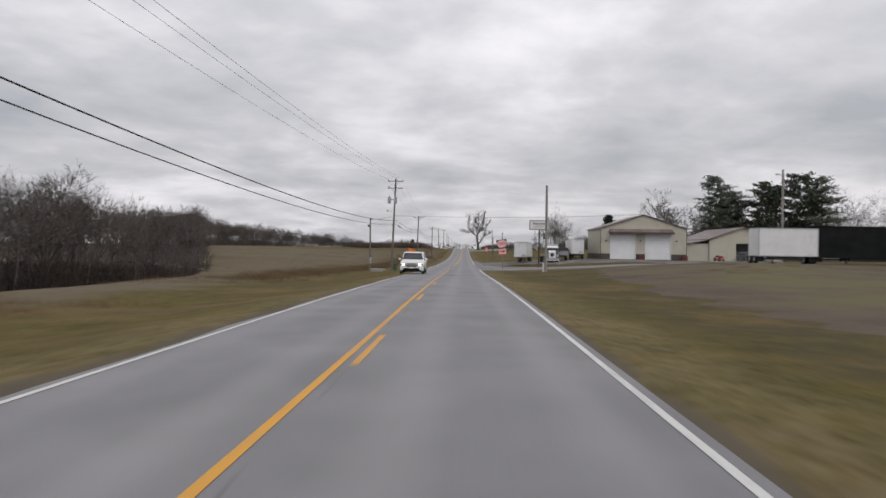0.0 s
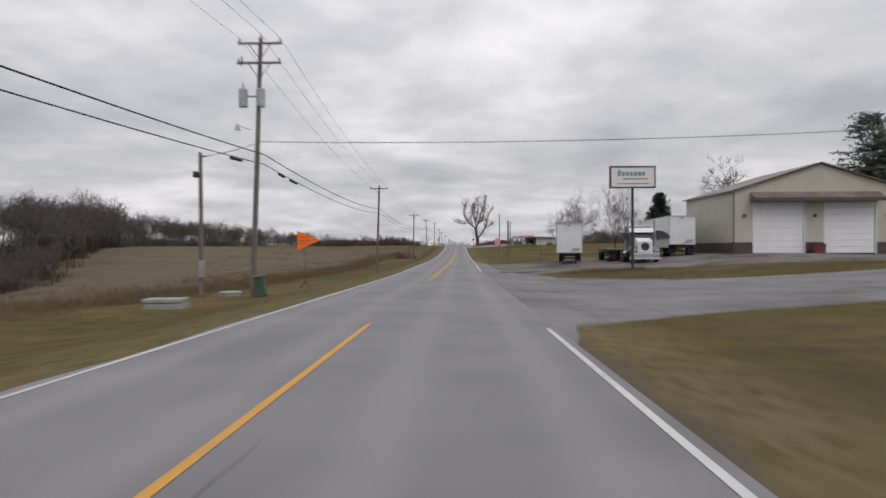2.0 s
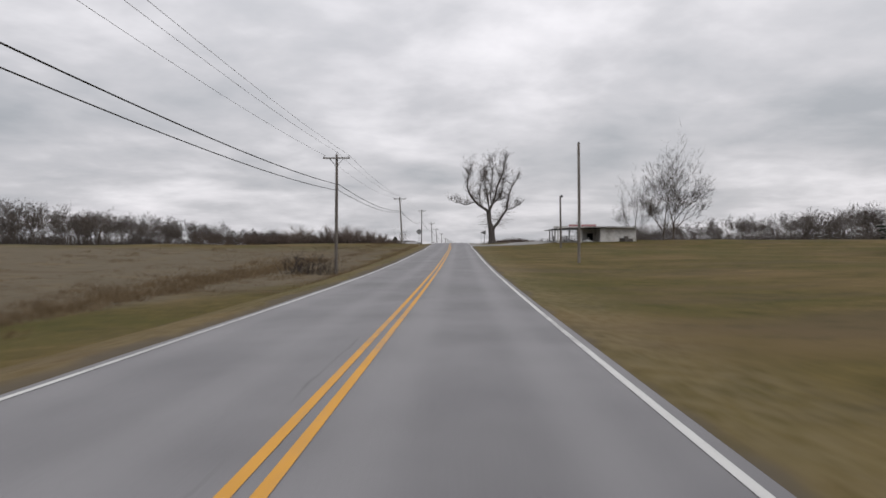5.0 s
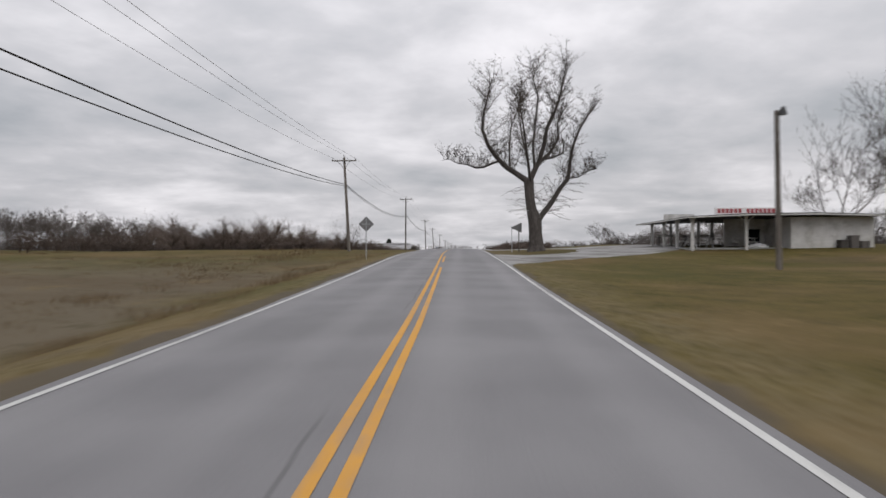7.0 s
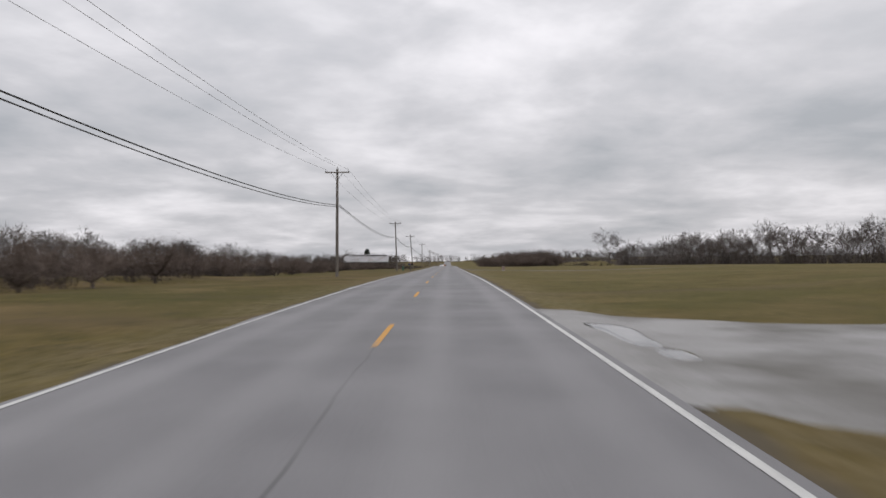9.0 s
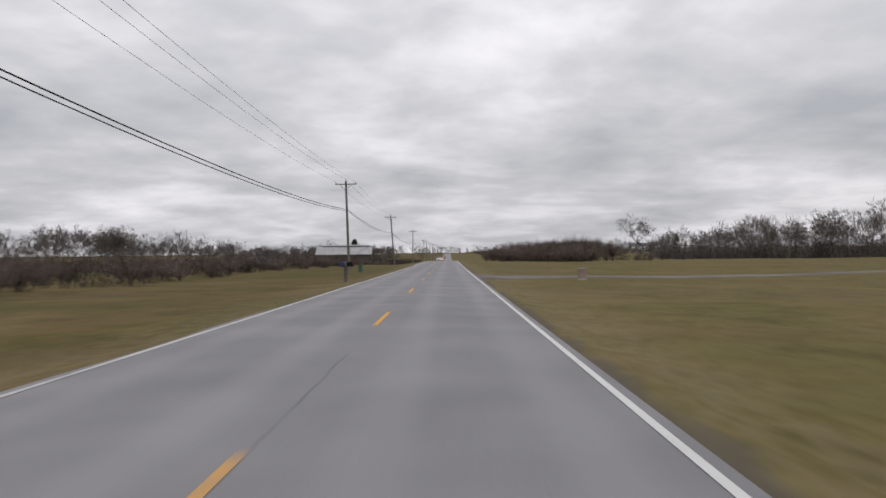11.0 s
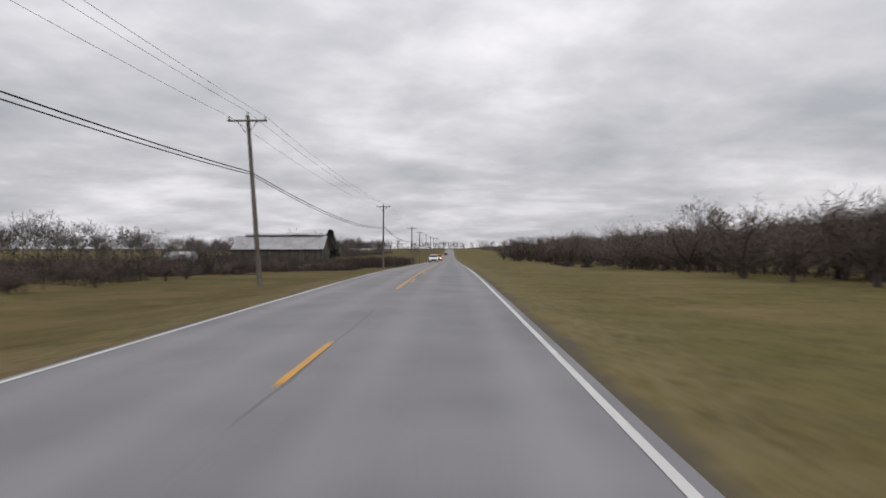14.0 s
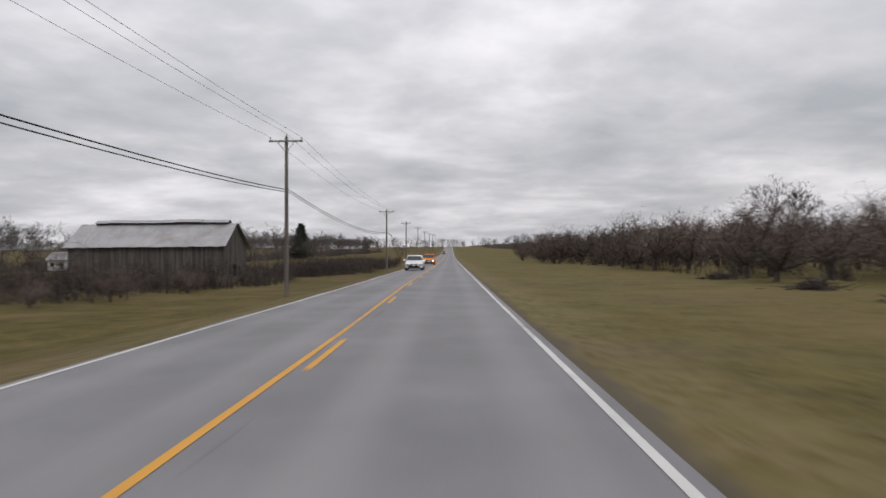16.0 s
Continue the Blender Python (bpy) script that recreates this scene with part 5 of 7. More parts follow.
def box_trailer(x, y, z, turn, length, width, bottom, top, label, paint_mat=WHITE_PAINT, wheels_at=1.0, near_wheels=False, marks=True):
    """A box trailer; its near end lies at the origin and it runs along +y."""
    t = empty("box_trailer", x, y, z, turn, label, "trailer", "parked trailers")
    bm = bmesh.new()
    box(bm, 0, width, 0, length, bottom, top, bevel=0.04)
    body = part("body", bm, paint_mat, t)
    trim_mat = GALV
    for zz in (bottom, top - 0.1):
        boxed("rail", (-0.015, width + 0.015, -0.03, length + 0.02, zz - 0.01, zz + 0.1), trim_mat if paint_mat is WHITE_PAINT else BLACK_PAINT, t)
    for cx in (-0.012, width - 0.07):
        boxed("corner_post", (cx, cx + 0.085, -0.028, 0.05, bottom + 0.09, top - 0.1), trim_mat if paint_mat is WHITE_PAINT else BLACK_PAINT, t)
    first_post = boxed("side_post", (-0.014, -0.001, 0.57, 0.63, bottom + 0.1, top - 0.1), paint_mat, t, 0.0)
    k = 0.62
    while k < length - 0.8:
        post = new("side_post", first_post.data)
        post.parent = t
        post.matrix_basis = pose(0, k, 0)
        k += 0.62
    k = 0.0
    while k < length - 0.8:
        post = new("side_post", first_post.data)
        post.parent = t
        post.matrix_basis = pose(width + 0.015, k, 0)
        k += 0.62
    boxed("frame", (width * 0.28, width * 0.72, 0.3, length - 0.4, bottom - 0.35, bottom - 0.02), DARK_STEEL, t)
    base = length - 3.6 if not near_wheels else 1.2
    for dy in (0.0, 1.25):
        rodded("axle", (0.2, base + dy, 0.5), (width - 0.2, base + dy, 0.5), 0.07, DARK_STEEL, t)
        for sx in (0.18, width - 0.18):
            wheel(t, sx, base + dy, 0.5, 0.5, 0.34)
    ly = 2.4 if not near_wheels else length - 2.4
    for sx in (width * 0.25, width * 0.75):
        leg = boxed("landing_leg", (sx - 0.07, sx + 0.07, ly - 0.07, ly + 0.07, 0.05, bottom - 0.05), DARK_STEEL, t)
        boxed("foot", (sx - 0.15, sx + 0.15, ly - 0.15, ly + 0.15, 0.0, 0.05), DARK_STEEL, leg)
    boxed("mud_flap", (0.1, 0.75, base - 0.75, base - 0.72, 0.25, bottom - 0.05), TYRE, t)
    boxed("mud_flap", (width - 0.75, width - 0.1, base - 0.75, base - 0.72, 0.25, bottom - 0.05), TYRE, t)
    if marks:
        boxed("marker_lamp", (width * 0.45, width * 0.55, -0.06, -0.032, top - 0.32, top - 0.22), DARK_STEEL, t)
        boxed("service_box", (width * 0.62, width * 0.9, -0.06, -0.004, bottom + 0.35, bottom + 0.55), GALV, t)
        boxed("bar_mark", (width * 0.55, width * 0.85, -0.008, -0.002, bottom + 0.2, bottom + 0.26), DARK_STEEL, t)
    return t


gz = ground_z
box_trailer(11.9, 150.8, gz(13.5, 155) - 0.0, -9.5, 16.5, 2.75, 1.25, 4.45, "long white box trailer parked on gravel, dirty lower edge")
box_trailer(23.7, 150.0, gz(25, 152), -4, 14.0, 2.75, 1.2, 4.3, "white box trailer parked close beside the garage", near_wheels=True)
box_trailer(33.0, 82.0, gz(36, 84), 0, 2.6, 6.3, 0.8, 3.85, "short white cargo box standing on the field lot", near_wheels=True, marks=False)
box_trailer(39.5, 82.6, gz(45, 84), 0, 2.7, 13.0, 0.7, 4.15, "long black cargo box standing on the field lot", paint_mat=BLACK_PAINT, near_wheels=True, marks=False)


def semi_truck(x, y, z, turn):
    """A bonneted tractor unit, facing -y."""
    t = empty("semi_truck", x, y, z, turn, "dark semi truck with white bonnet and chrome bumper", "truck")
    boxed("bumper", (-1.2, 1.2, -0.1, 0.12, 0.35, 0.85), CHROME, t, 0.04)
    prism_x("hood", [(0.1, 0.85), (0.1, 1.75), (0.35, 1.95), (1.9, 2.15), (1.9, 0.85)], -0.62, 0.62, WHITE_PAINT, t, 0.04)
    bm = bmesh.new()
    rod(bm, (0, 0.09, 1.38), (0, 0.02, 1.38), 0.36, 0.34, 24)
    part("emblem_disc", bm, DARK_STEEL, t, "round dark grille cover")
    boxed("grille", (-0.5, 0.5, 0.03, 0.095, 0.9, 1.85), WHITE_PAINT, t)
    for s in (-1, 1):
        prism_x("fender", [(0.1, 0.85), (0.15, 1.25), (0.6, 1.42), (1.35, 1.3), (1.7, 0.8), (1.45, 0.8), (1.1, 1.05), (0.5, 1.05), (0.25, 0.8)], min(s * 0.63, s * 1.2), max(s * 0.63, s * 1.2), CAB_PAINT, t, 0.03)
        boxed("headlight", (s * 0.92 - 0.2, s * 0.92 + 0.2, 0.02, 0.09, 0.98, 1.18), CHROME, t, 0.02)
        wheel(t, s * 0.98, 0.85, 0.52, 0.52, 0.3)
        for wy in (5.2, 6.5):
            wheel(t, s * 0.9, wy, 0.52, 0.52, 0.55)
        rodded("exhaust_stack", (s * 1.12, 2.15, 0.9), (s * 1.12, 2.15, 3.7), 0.09, CHROME, t)
        m = rodded("mirror_arm", (s * 1.0, 1.95, 2.3), (s * 1.38, 1.85, 2.3), 0.02, DARK_STEEL, t)
        boxed("mirror", (s * 1.38 - 0.1, s * 1.38 + 0.1, 1.8, 1.86, 1.95, 2.6), DARK_STEEL, m)
        rodded("fuel_tank", (s * 1.0, 2.4, 0.75), (s * 1.0, 4.0, 0.75), 0.32, CHROME, t, n=14)
    prism_x("cab", [(1.9, 0.8), (1.9, 2.15), (2.25, 2.95), (3.4, 3.05), (3.4, 0.8)], -1.05, 1.05, CAB_PAINT, t, 0.05)
    prism_x("windscreen", [(1.87, 2.2), (2.18, 2.9), (2.23, 2.9), (1.93, 2.2)], -0.95, 0.95, GLASS_DARK, t)
    prism_x("sun_visor", [(1.78, 2.62), (2.12, 3.0), (2.2, 3.0), (1.84, 2.6)], -1.02, 1.02, WHITE_PAINT, t, 0.01, "white painted sun visor")
    boxed("windscreen_divider", (-0.03, 0.03, 1.86, 1.93, 2.2, 2.62), CAB_PAINT, t, 0.005)
    boxed("bumper_step", (-1.32, 1.32, -0.16, -0.02, 0.3, 0.42), CHROME, t, 0.03)
    boxed("roof_bar", (-1.05, 1.05, 2.4, 2.5, 3.05, 3.2), CHROME, t, 0.02)
    t.scale = (1.1, 1.1, 1.1)
    for k in range(5):
        boxed("roof_lamp", (-0.8 + 0.4 * k - 0.05, -0.8 + 0.4 * k + 0.05, 2.25, 2.36, 3.03, 3.12), AMBER_OFF, t)
    prism_x("sleeper", [(3.42, 0.8), (3.42, 3.2), (4.4, 3.3), (4.4, 0.8)], -1.1, 1.1, CAB_PAINT, t, 0.05)
    boxed("chassis", (-0.45, 0.45, 0.3, 7.2, 0.6, 0.85), DARK_STEEL, t)
    return t


AMBER_OFF = surface("amber_lens", (0.35, 0.12, 0.01), (0.5, 0.18, 0.02), 2, 0.2, 0.0, 10)
semi_truck(18.6, 140.5, gz(18.6, 141) - 0.0, -6)


def flatbed(x, y, z, turn, length=13.0, width=2.5):
    t = empty("flatbed_trailer", x, y, z, turn, "low empty flatbed trailer with a worn pale deck", "trailer", "parked trailers")
    deck = boxed("deck_frame", (0, width, 0, length, 1.15, 1.3), DARK_STEEL, t, 0.02)
    for i in range(26):
        boxed("plank", (0.04, width - 0.04, 0.02 + i * length / 26, 0.02 + (i + 0.94) * length / 26, 1.302, 1.345), CONCRETE, deck, 0.0)
    boxed("beam", (0.6, 0.8, 0.2, length - 0.2, 0.75, 1.15), DARK_STEEL, t)
    boxed("beam", (width - 0.8, width - 0.6, 0.2, length - 0.2, 0.75, 1.15), DARK_STEEL, t)
    for dy in (0.9, 2.15, length - 3.0, length - 1.75):
        rodded("axle", (0.2, dy, 0.5), (width - 0.2, dy, 0.5), 0.07, DARK_STEEL, t)
        for sx in (0.25, width - 0.25):
            wheel(t, sx, dy, 0.5, 0.5, 0.5)
    return t


flatbed(17.3, 149.5, gz(18, 152), -6)


def dump_trailer(x, y, z, turn, length=10.5, width=2.45):
    t = empty("dump_trailer", x, y, z, turn, "dark grey dump trailer under an arched black tarpaulin", "trailer", "parked trailers")
    tub = prism("tub", [(0.12, 1.15), (width - 0.12, 1.15), (width, 2.2), (0, 2.2)], 0, length, GREY_TUB, t, 0.03)
    for k in range(9):
        for sx in (-0.02, width - 0.04):
            boxed("rib", (sx, sx + 0.06, 0.5 + k * 1.18, 0.6 + k * 1.18, 1.3, 2.15), GREY_TUB, tub, 0.0)
    arch = [(width / 2 + (width / 2 + 0.04) * math.cos(math.pi * a / 12), 2.12 + 0.78 * math.sin(math.pi * a / 12)) for a in range(13)]
    prism("tarpaulin", arch, -0.08, length + 0.08, TARP, t)
    boxed("rail", (-0.03, 0.05, 0, length, 2.14, 2.24), DARK_STEEL, t, 0.01)
    boxed("rail", (width - 0.05, width + 0.03, 0, length, 2.14, 2.24), DARK_STEEL, t, 0.01)
    boxed("frame", (0.7, width - 0.7, 0.1, length - 0.1, 0.8, 1.14), DARK_STEEL, t, 0.01)
    for dy in (length - 3.0, length - 1.75):
        rodded("axle", (0.2, dy, 0.5), (width - 0.2, dy, 0.5), 0.07, DARK_STEEL, t)
        for sx in (0.25, width - 0.25):
            wheel(t, sx, dy, 0.5, 0.5, 0.5)
    for sx in (0.5, width - 0.5):
        leg = boxed("landing_leg", (sx - 0.07, sx + 0.07, 1.9, 2.04, 0.04, 1.14), DARK_STEEL, t)
        boxed("foot", (sx - 0.15, sx + 0.15, 1.82, 2.12, 0.0, 0.04), DARK_STEEL, leg)
    return t


dump_trailer(20.35, 147.2, gz(21.6, 152), -6)


def business_sign():
    x, y = 14.9, 130.6
    z = gz(x, y)
    s = empty("business_sign", x, y, z, 0, "white panel sign with faded green writing on a black post", "sign")
    top = 6.92 - z
    rodded("post", (0, 0, -0.4), (0, 0, top - 1.5), 0.11, DARK_STEEL, s, n=12)
    bm = bmesh.new()
    box(bm, -1.7, 1.7, -0.12, 0.12, top - 1.6, top, bevel=0.02)
    panel = part("panel", bm, SIGN_WHITE, s)
    for dims in ((-1.76, 1.76, top - 0.06, top + 0.05), (-1.76, 1.76, top - 1.66, top - 1.55)):
        boxed("frame_bar", (dims[0], dims[1], -0.15, 0.15, dims[2], dims[3]), DARK_STEEL, s)
    for sx in (-1.76, 1.65):
        boxed("frame_bar", (sx, sx + 0.11, -0.15, 0.15, top - 1.55, top - 0.06), DARK_STEEL, s)
    for k in range(7):
        boxed("writing_bar", (-1.15 + k * 0.31, -0.91 + k * 0.31, -0.128, -0.121, top - 0.72, top - (0.28 if k == 0 else 0.4)), GREEN_INK, panel, 0.0)
    boxed("writing_bar", (-0.75, 1.15, -0.128, -0.121, top - 1.0, top - 0.9), GREEN_INK, panel, 0.0)
    boxed("writing_bar", (-1.2, 1.25, -0.128, -0.121, top - 1.34, top - 1.29), BLACK_INK, panel, 0.0)
    boxed("base_plate", (-0.2, 0.2, -0.2, 0.2, -0.02, 0.05), DARK_STEEL, s)


business_sign()


def text_on(parent, body, size, x, y, z, material, name="lettering", rx=90, rz=0):
    """Raised lettering in the built-in font, turned into a mesh."""
    cu = bpy.data.curves.new(name, "FONT")
    cu.body, cu.size, cu.align_x, cu.align_y, cu.extrude = body, size, "CENTER", "CENTER", 0.003
    tmp = bpy.data.objects.new(name, cu)
    me = bpy.data.meshes.new_from_object(tmp)
    bpy.data.objects.remove(tmp)
    me.materials.clear()
    me.materials.append(material)
    ob = new(name, me)
    ob.parent = parent
    ob.matrix_basis = pose(x, y, z, rx, 0, rz)
    return ob


def oval(bm, w, h, y0, y1, cz, n=28, power=2.6):
    ring = []
    for k in range(n):
        a = 6.2832 * k / n
        c, s = math.cos(a), math.sin(a)
        ring.append((w / 2 * math.copysign(abs(c) ** (2 / power), c), cz + h / 2 * math.copysign(abs(s) ** (2 / power), s)))
    f = [bm.verts.new((x, y0, z)) for x, z in ring]
    b = [bm.verts.new((x, y1, z)) for x, z in ring]
    bm.faces.new(f)
    bm.faces.new(list(reversed(b)))
    for k in range(n):
        j = (k + 1) % n
        bm.faces.new((f[j], f[k], b[k], b[j]))
    bmesh.ops.recalc_face_normals(bm, faces=bm.faces)


def route_sign():
    """The oval route marker with an arrow plate under it, both askew."""
    x, y = 5.1, 75.4
    z = gz(x, y)
    s = empty("route_sign", x, y, z, 0, "route marker 2870 with an arrow plate, leaning on its post", "road sign", "route markers")
    c = 2.13 - z
    tilt = Matrix.Rotation(radians(-9), 4, "Y")
    rodded("post", (0.14, 0.05, -0.4), (0.02, 0.05, c + 0.3), 0.022, SIGN_BACK, s)
    panel = boxed("panel", (-0.5, 0.5, -0.012, 0.012, -0.42, 0.42), BLACK_INK, s, 0.0)
    panel.matrix_basis = Matrix.Translation((0, 0, c)) @ tilt
    bm = bmesh.new()
    oval(bm, 0.93, 0.74, -0.02, -0.013, 0.0)
    part("oval_face", bm, SIGN_FADED, panel)
    text_on(panel, "2870", 0.40, 0, -0.026, 0.0, SIGN_DIGIT)
    arrow = boxed("arrow_plate", (-0.36, 0.36, -0.012, 0.012, -0.27, 0.27), SIGN_PINK, s, 0.0)
    arrow.matrix_basis = Matrix.Translation((0.08, 0, c - 0.76)) @ Matrix.Rotation(radians(-5), 4, "Y")
    prism("arrow_mark", [(-0.24, -0.03), (0.08, -0.03), (0.08, -0.11), (0.25, 0.0), (0.08, 0.11), (0.08, 0.03), (-0.24, 0.03)], -0.02, -0.0125, BLACK_INK, arrow)


def highway_sign():
    x, y = 6.85, 173.7
    z = gz(x, y)
    s = empty("route_sign", x, y, z, 0, "route marker 421 under a small plate on a steel post", "road sign", "route markers")
    c = 1.38 - z
    rodded("post", (0, 0.05, -0.4), (0, 0.05, c + 0.7), 0.022, SIGN_BACK, s)
    panel = boxed("panel", (-0.44, 0.44, -0.012, 0.012, c - 0.34, c + 0.34), BLACK_INK, s, 0.0)
    prism("shield_face", [(-0.36, c - 0.2), (0.0, c - 0.32), (0.36, c - 0.2), (0.4, c + 0.08), (0.36, c + 0.31), (0.0, c + 0.27), (-0.36, c + 0.31), (-0.4, c + 0.08)], -0.02, -0.013, SIGN_PINK, panel)
    text_on(panel, "421", 0.42, 0, -0.026, c - 0.01, SIGN_DIGIT)
    top = boxed("direction_plate", (-0.33, 0.33, -0.012, 0.012, c + 0.38, c + 0.68), SIGN_PINK, s, 0.0)
    boxed("writing_bar", (-0.26, 0.26, -0.018, -0.013, c + 0.49, c + 0.58), SIGN_RED, top, 0.0)


SIGN_DIGIT = surface("dark_red_digits", (0.28, 0.04, 0.05), (0.36, 0.06, 0.07), 2, 0.6, 0.0, 20)
route_sign()
highway_sign()


def orange_sign():
    x, y = -6.8, 115.0
    z = gz(x, y)
    s = empty("work_zone_sign", x, y, z, 0, "bright orange triangular work zone sign on a low stand", "road sign")
    c = 1.12 - z
    prism("panel", [(-0.62, c - 0.55), (0.66, c + 0.02), (-0.62, c + 0.55)], -0.012, 0.012, ORANGE, s)
    for k in range(3):
        boxed("writing_bar", (-0.5, 0.1 - 0.08 * abs(k - 1), -0.018, -0.013, c + 0.165 - 0.17 * k, c + 0.19 - 0.17 * k), RED_PAINT, s, 0.0)
    rodded("post", (-0.2, 0.04, 0.3), (-0.2, 0.04, c + 0.3), 0.016, DARK_STEEL, s)
    for a in range(4):
        dx, dy = 0.55 * math.cos(a * 1.57 + 0.78), 0.55 * math.sin(a * 1.57 + 0.78)
        rodded("leg", (-0.2, 0.04, 0.5), (-0.2 + dx, 0.04 + dy, 0.0), 0.013, DARK_STEEL, s, n=6)


orange_sign()


def bare_pole(x, y, top, mat, label, r=0.14):
    z = gz(x, y)
    p = empty("wooden_pole", x, y, z, 0, label, "pole", "bare poles")
    bm = bmesh.new()
    rod(bm, (0, 0, -0.5), (0.03, 0, (top - z) * 0.5), r, r * 0.9, 10)
    rod(bm, (0.03, 0, (top - z) * 0.5), (0.0, 0, top - z), r * 0.9, r * 0.78, 10)
    part("pole", bm, mat, p)
    rodded("cap", (0, 0, top - z), (0, 0, top - z + 0.06), r * 0.82, DARK_STEEL, p, r * 0.5)
    return p


bare_pole(10.95, 87.8, 9.1, PALE_POLE, "plain pale wooden pole with a white marker post at its foot", 0.17)
bare_pole(8.58, 177.0, 4.65, POLE_WOOD, "short dark wooden pole in the roadside grass", 0.13)
bare_pole(10.7, 234.6, 8.5, POLE_WOOD, "tall thin dark wooden pole in the grass", 0.12)
boxed_post = tagged(boxed("marker_post", (10.52, 10.72, 87.3, 87.5, gz(10.6, 87.4) - 0.3, gz(10.6, 87.4) + 1.05), OLD_WHITE, None, 0.02), "short white marker post beside a wooden pole", "post")
p = bare_pole(-14.0, 118.1, 6.4, POLE_WOOD, "short wooden service pole with a meter box", 0.14)
zt = 6.4 - gz(-14.0, 118.1)
boxed("meter_box", (-0.35, -0.1, -0.3, 0.05, zt - 1.45, zt - 1.1), DARK_STEEL, p)
boxed("meter_box", (-0.02, 0.28, -0.28, -0.13, 1.1, 2.1), GALV, p)
rodded("bracket", (0, 0, zt - 0.25), (0.55, -0.1, zt - 0.15), 0.025, DARK_STEEL, p)

pole_end = bare_pole(52.0, 117.5, 15.0, PALE_POLE, "tall pale wooden pole with a yard light", 0.2)
rodded("lamp_arm", (0, 0, 15.0 - gz(52, 117.5) - 1.0), (-0.9, -0.3, 15.0 - gz(52, 117.5) - 0.7), 0.04, GALV, pole_end)
boxed("lamp_head", (-1.3, -0.8, -0.5, -0.2, 15.0 - gz(52, 117.5) - 0.85, 15.0 - gz(52, 117.5) - 0.65), GALV, pole_end)
cable("service_cable", [(-10.0, 116.1, 6.75), (52.0, 117.5, 9.3)], 0.9, 0.022, "single overhead cable crossing the road", "overhead lines")
cable("service_cable", [(-10.1, 116.0, 6.6), (-13.95, 118.0, 6.2)], 0.1, 0.02, "short service cable between two poles", "overhead lines")

# utility box, slabs and cover by the first poles
u = empty("utility_box", -9.5, 115.4, gz(-9.5, 115.4), 8, "leaning dark green utility pedestal on the verge", "utility box")
u.matrix_basis = pose(-9.5, 115.4, gz(-9.5, 115.4), 4, -9, 8)
b = boxed("body", (-0.26, 0.26, -0.2, 0.2, -0.05, 1.05), GREEN_BOX, u, 0.03)
boxed("lid", (-0.29, 0.29, -0.23, 0.23, 1.05, 1.2), GREEN_BOX, u, 0.04)
boxed("foot", (-0.3, 0.3, -0.25, 0.25, -0.1, 0.1), DARK_STEEL, u, 0.01)
s = empty("concrete_slabs", -11.5, 107.8, gz(-11.5, 107.8), 4, "stack of two pale concrete slabs on the grass", "slab")
boxed("slab", (-0.85, 0.85, -0.55, 0.55, -0.05, 0.26), CONCRETE, s, 0.03)
boxed("slab", (-0.9, 0.82, -0.58, 0.52, 0.275, 0.46), CONCRETE, s, 0.03)
c = empty("well_cover", -11.9, 117.2, gz(-11.9, 117.2), 0, "round weathered concrete well cover on the grass", "well cover")
rodded("ring", (0, 0, -0.1), (0, 0, 0.2), 0.62, CONCRETE, c, n=22)
rodded("lid", (0, 0, 0.2), (0, 0, 0.27), 0.66, CONCRETE, c, 0.6, n=22)
g2 = empty("utility_box", -8.95, 470.9, gz(-8.95, 470.9), 0, "upright dark green cable pedestal by a pole", "utility box")
boxed("body", (-0.24, 0.24, -0.2, 0.2, -0.05, 0.82), GREEN_BOX, g2, 0.03)
boxed("lid", (-0.28, 0.28, -0.24, 0.24, 0.82, 0.98), GREEN_BOX, g2, 0.05)
boxed("base", (-0.2, 0.2, -0.18, 0.18, -0.1, 0.02), DARK_STEEL, g2, 0.01)

# fence stub at the yard's edge
f = empty("rail_fence", 12.5, 169.7, gz(12.5, 169.7), 0, "weathered wooden posts with a single dark rail", "fence")
for k, dx in enumerate((0, 4.2, 8.4)):
    dz = gz(12.5 + dx, 169.7) - gz(12.5, 169.7)
    boxed("post", (dx - 0.075, dx + 0.075, -0.075, 0.075, dz - 0.4, dz + (1.65 if k == 0 else 1.1)), POLE_WOOD, f, 0.02)
rodded("rail", (0.0, -0.14, 0.95), (8.6, -0.14, 1.1), 0.05, DARK_STEEL, f)

# planters, mower and litter in the yard
for px in (37.35, 46.0):
    q = empty("planter", px, 146.2, gz(px, 146.2), 0, "maroon wooden planter box with pale winter stalks", "planter", "planters at the garage")
    boxed("tub", (-0.55, 0.55, -0.35, 0.35, -0.05, 0.85), MAROON, q, 0.03)
    boxed("rim", (-0.6, 0.6, -0.4, 0.4, 0.85, 0.95), MAROON, q, 0.02)
    boxed("soil", (-0.5, 0.5, -0.3, 0.3, 0.8, 0.96), BARN_WOOD, q, 0.0)
m = empty("garden_tractor", 53.5, 146.0, gz(53.5, 146), 20, "small red garden tractor parked by the workshop", "tractor")
prism_x("hood", [(0.0, 0.55), (0.0, 1.05), (0.9, 1.15), (0.9, 0.55)], -0.35, 0.35, RED_PAINT, m, 0.05)
boxed("deck", (-0.6, 0.6, 0.6, 1.6, 0.25, 0.4), RED_PAINT, m, 0.03)
boxed("seat", (-0.25, 0.25, 1.3, 1.75, 0.8, 1.15), BLACK_PAINT, m, 0.05)
rodded("steering_column", (0, 0.9, 1.1), (0, 1.1, 1.35), 0.03, DARK_STEEL, m)
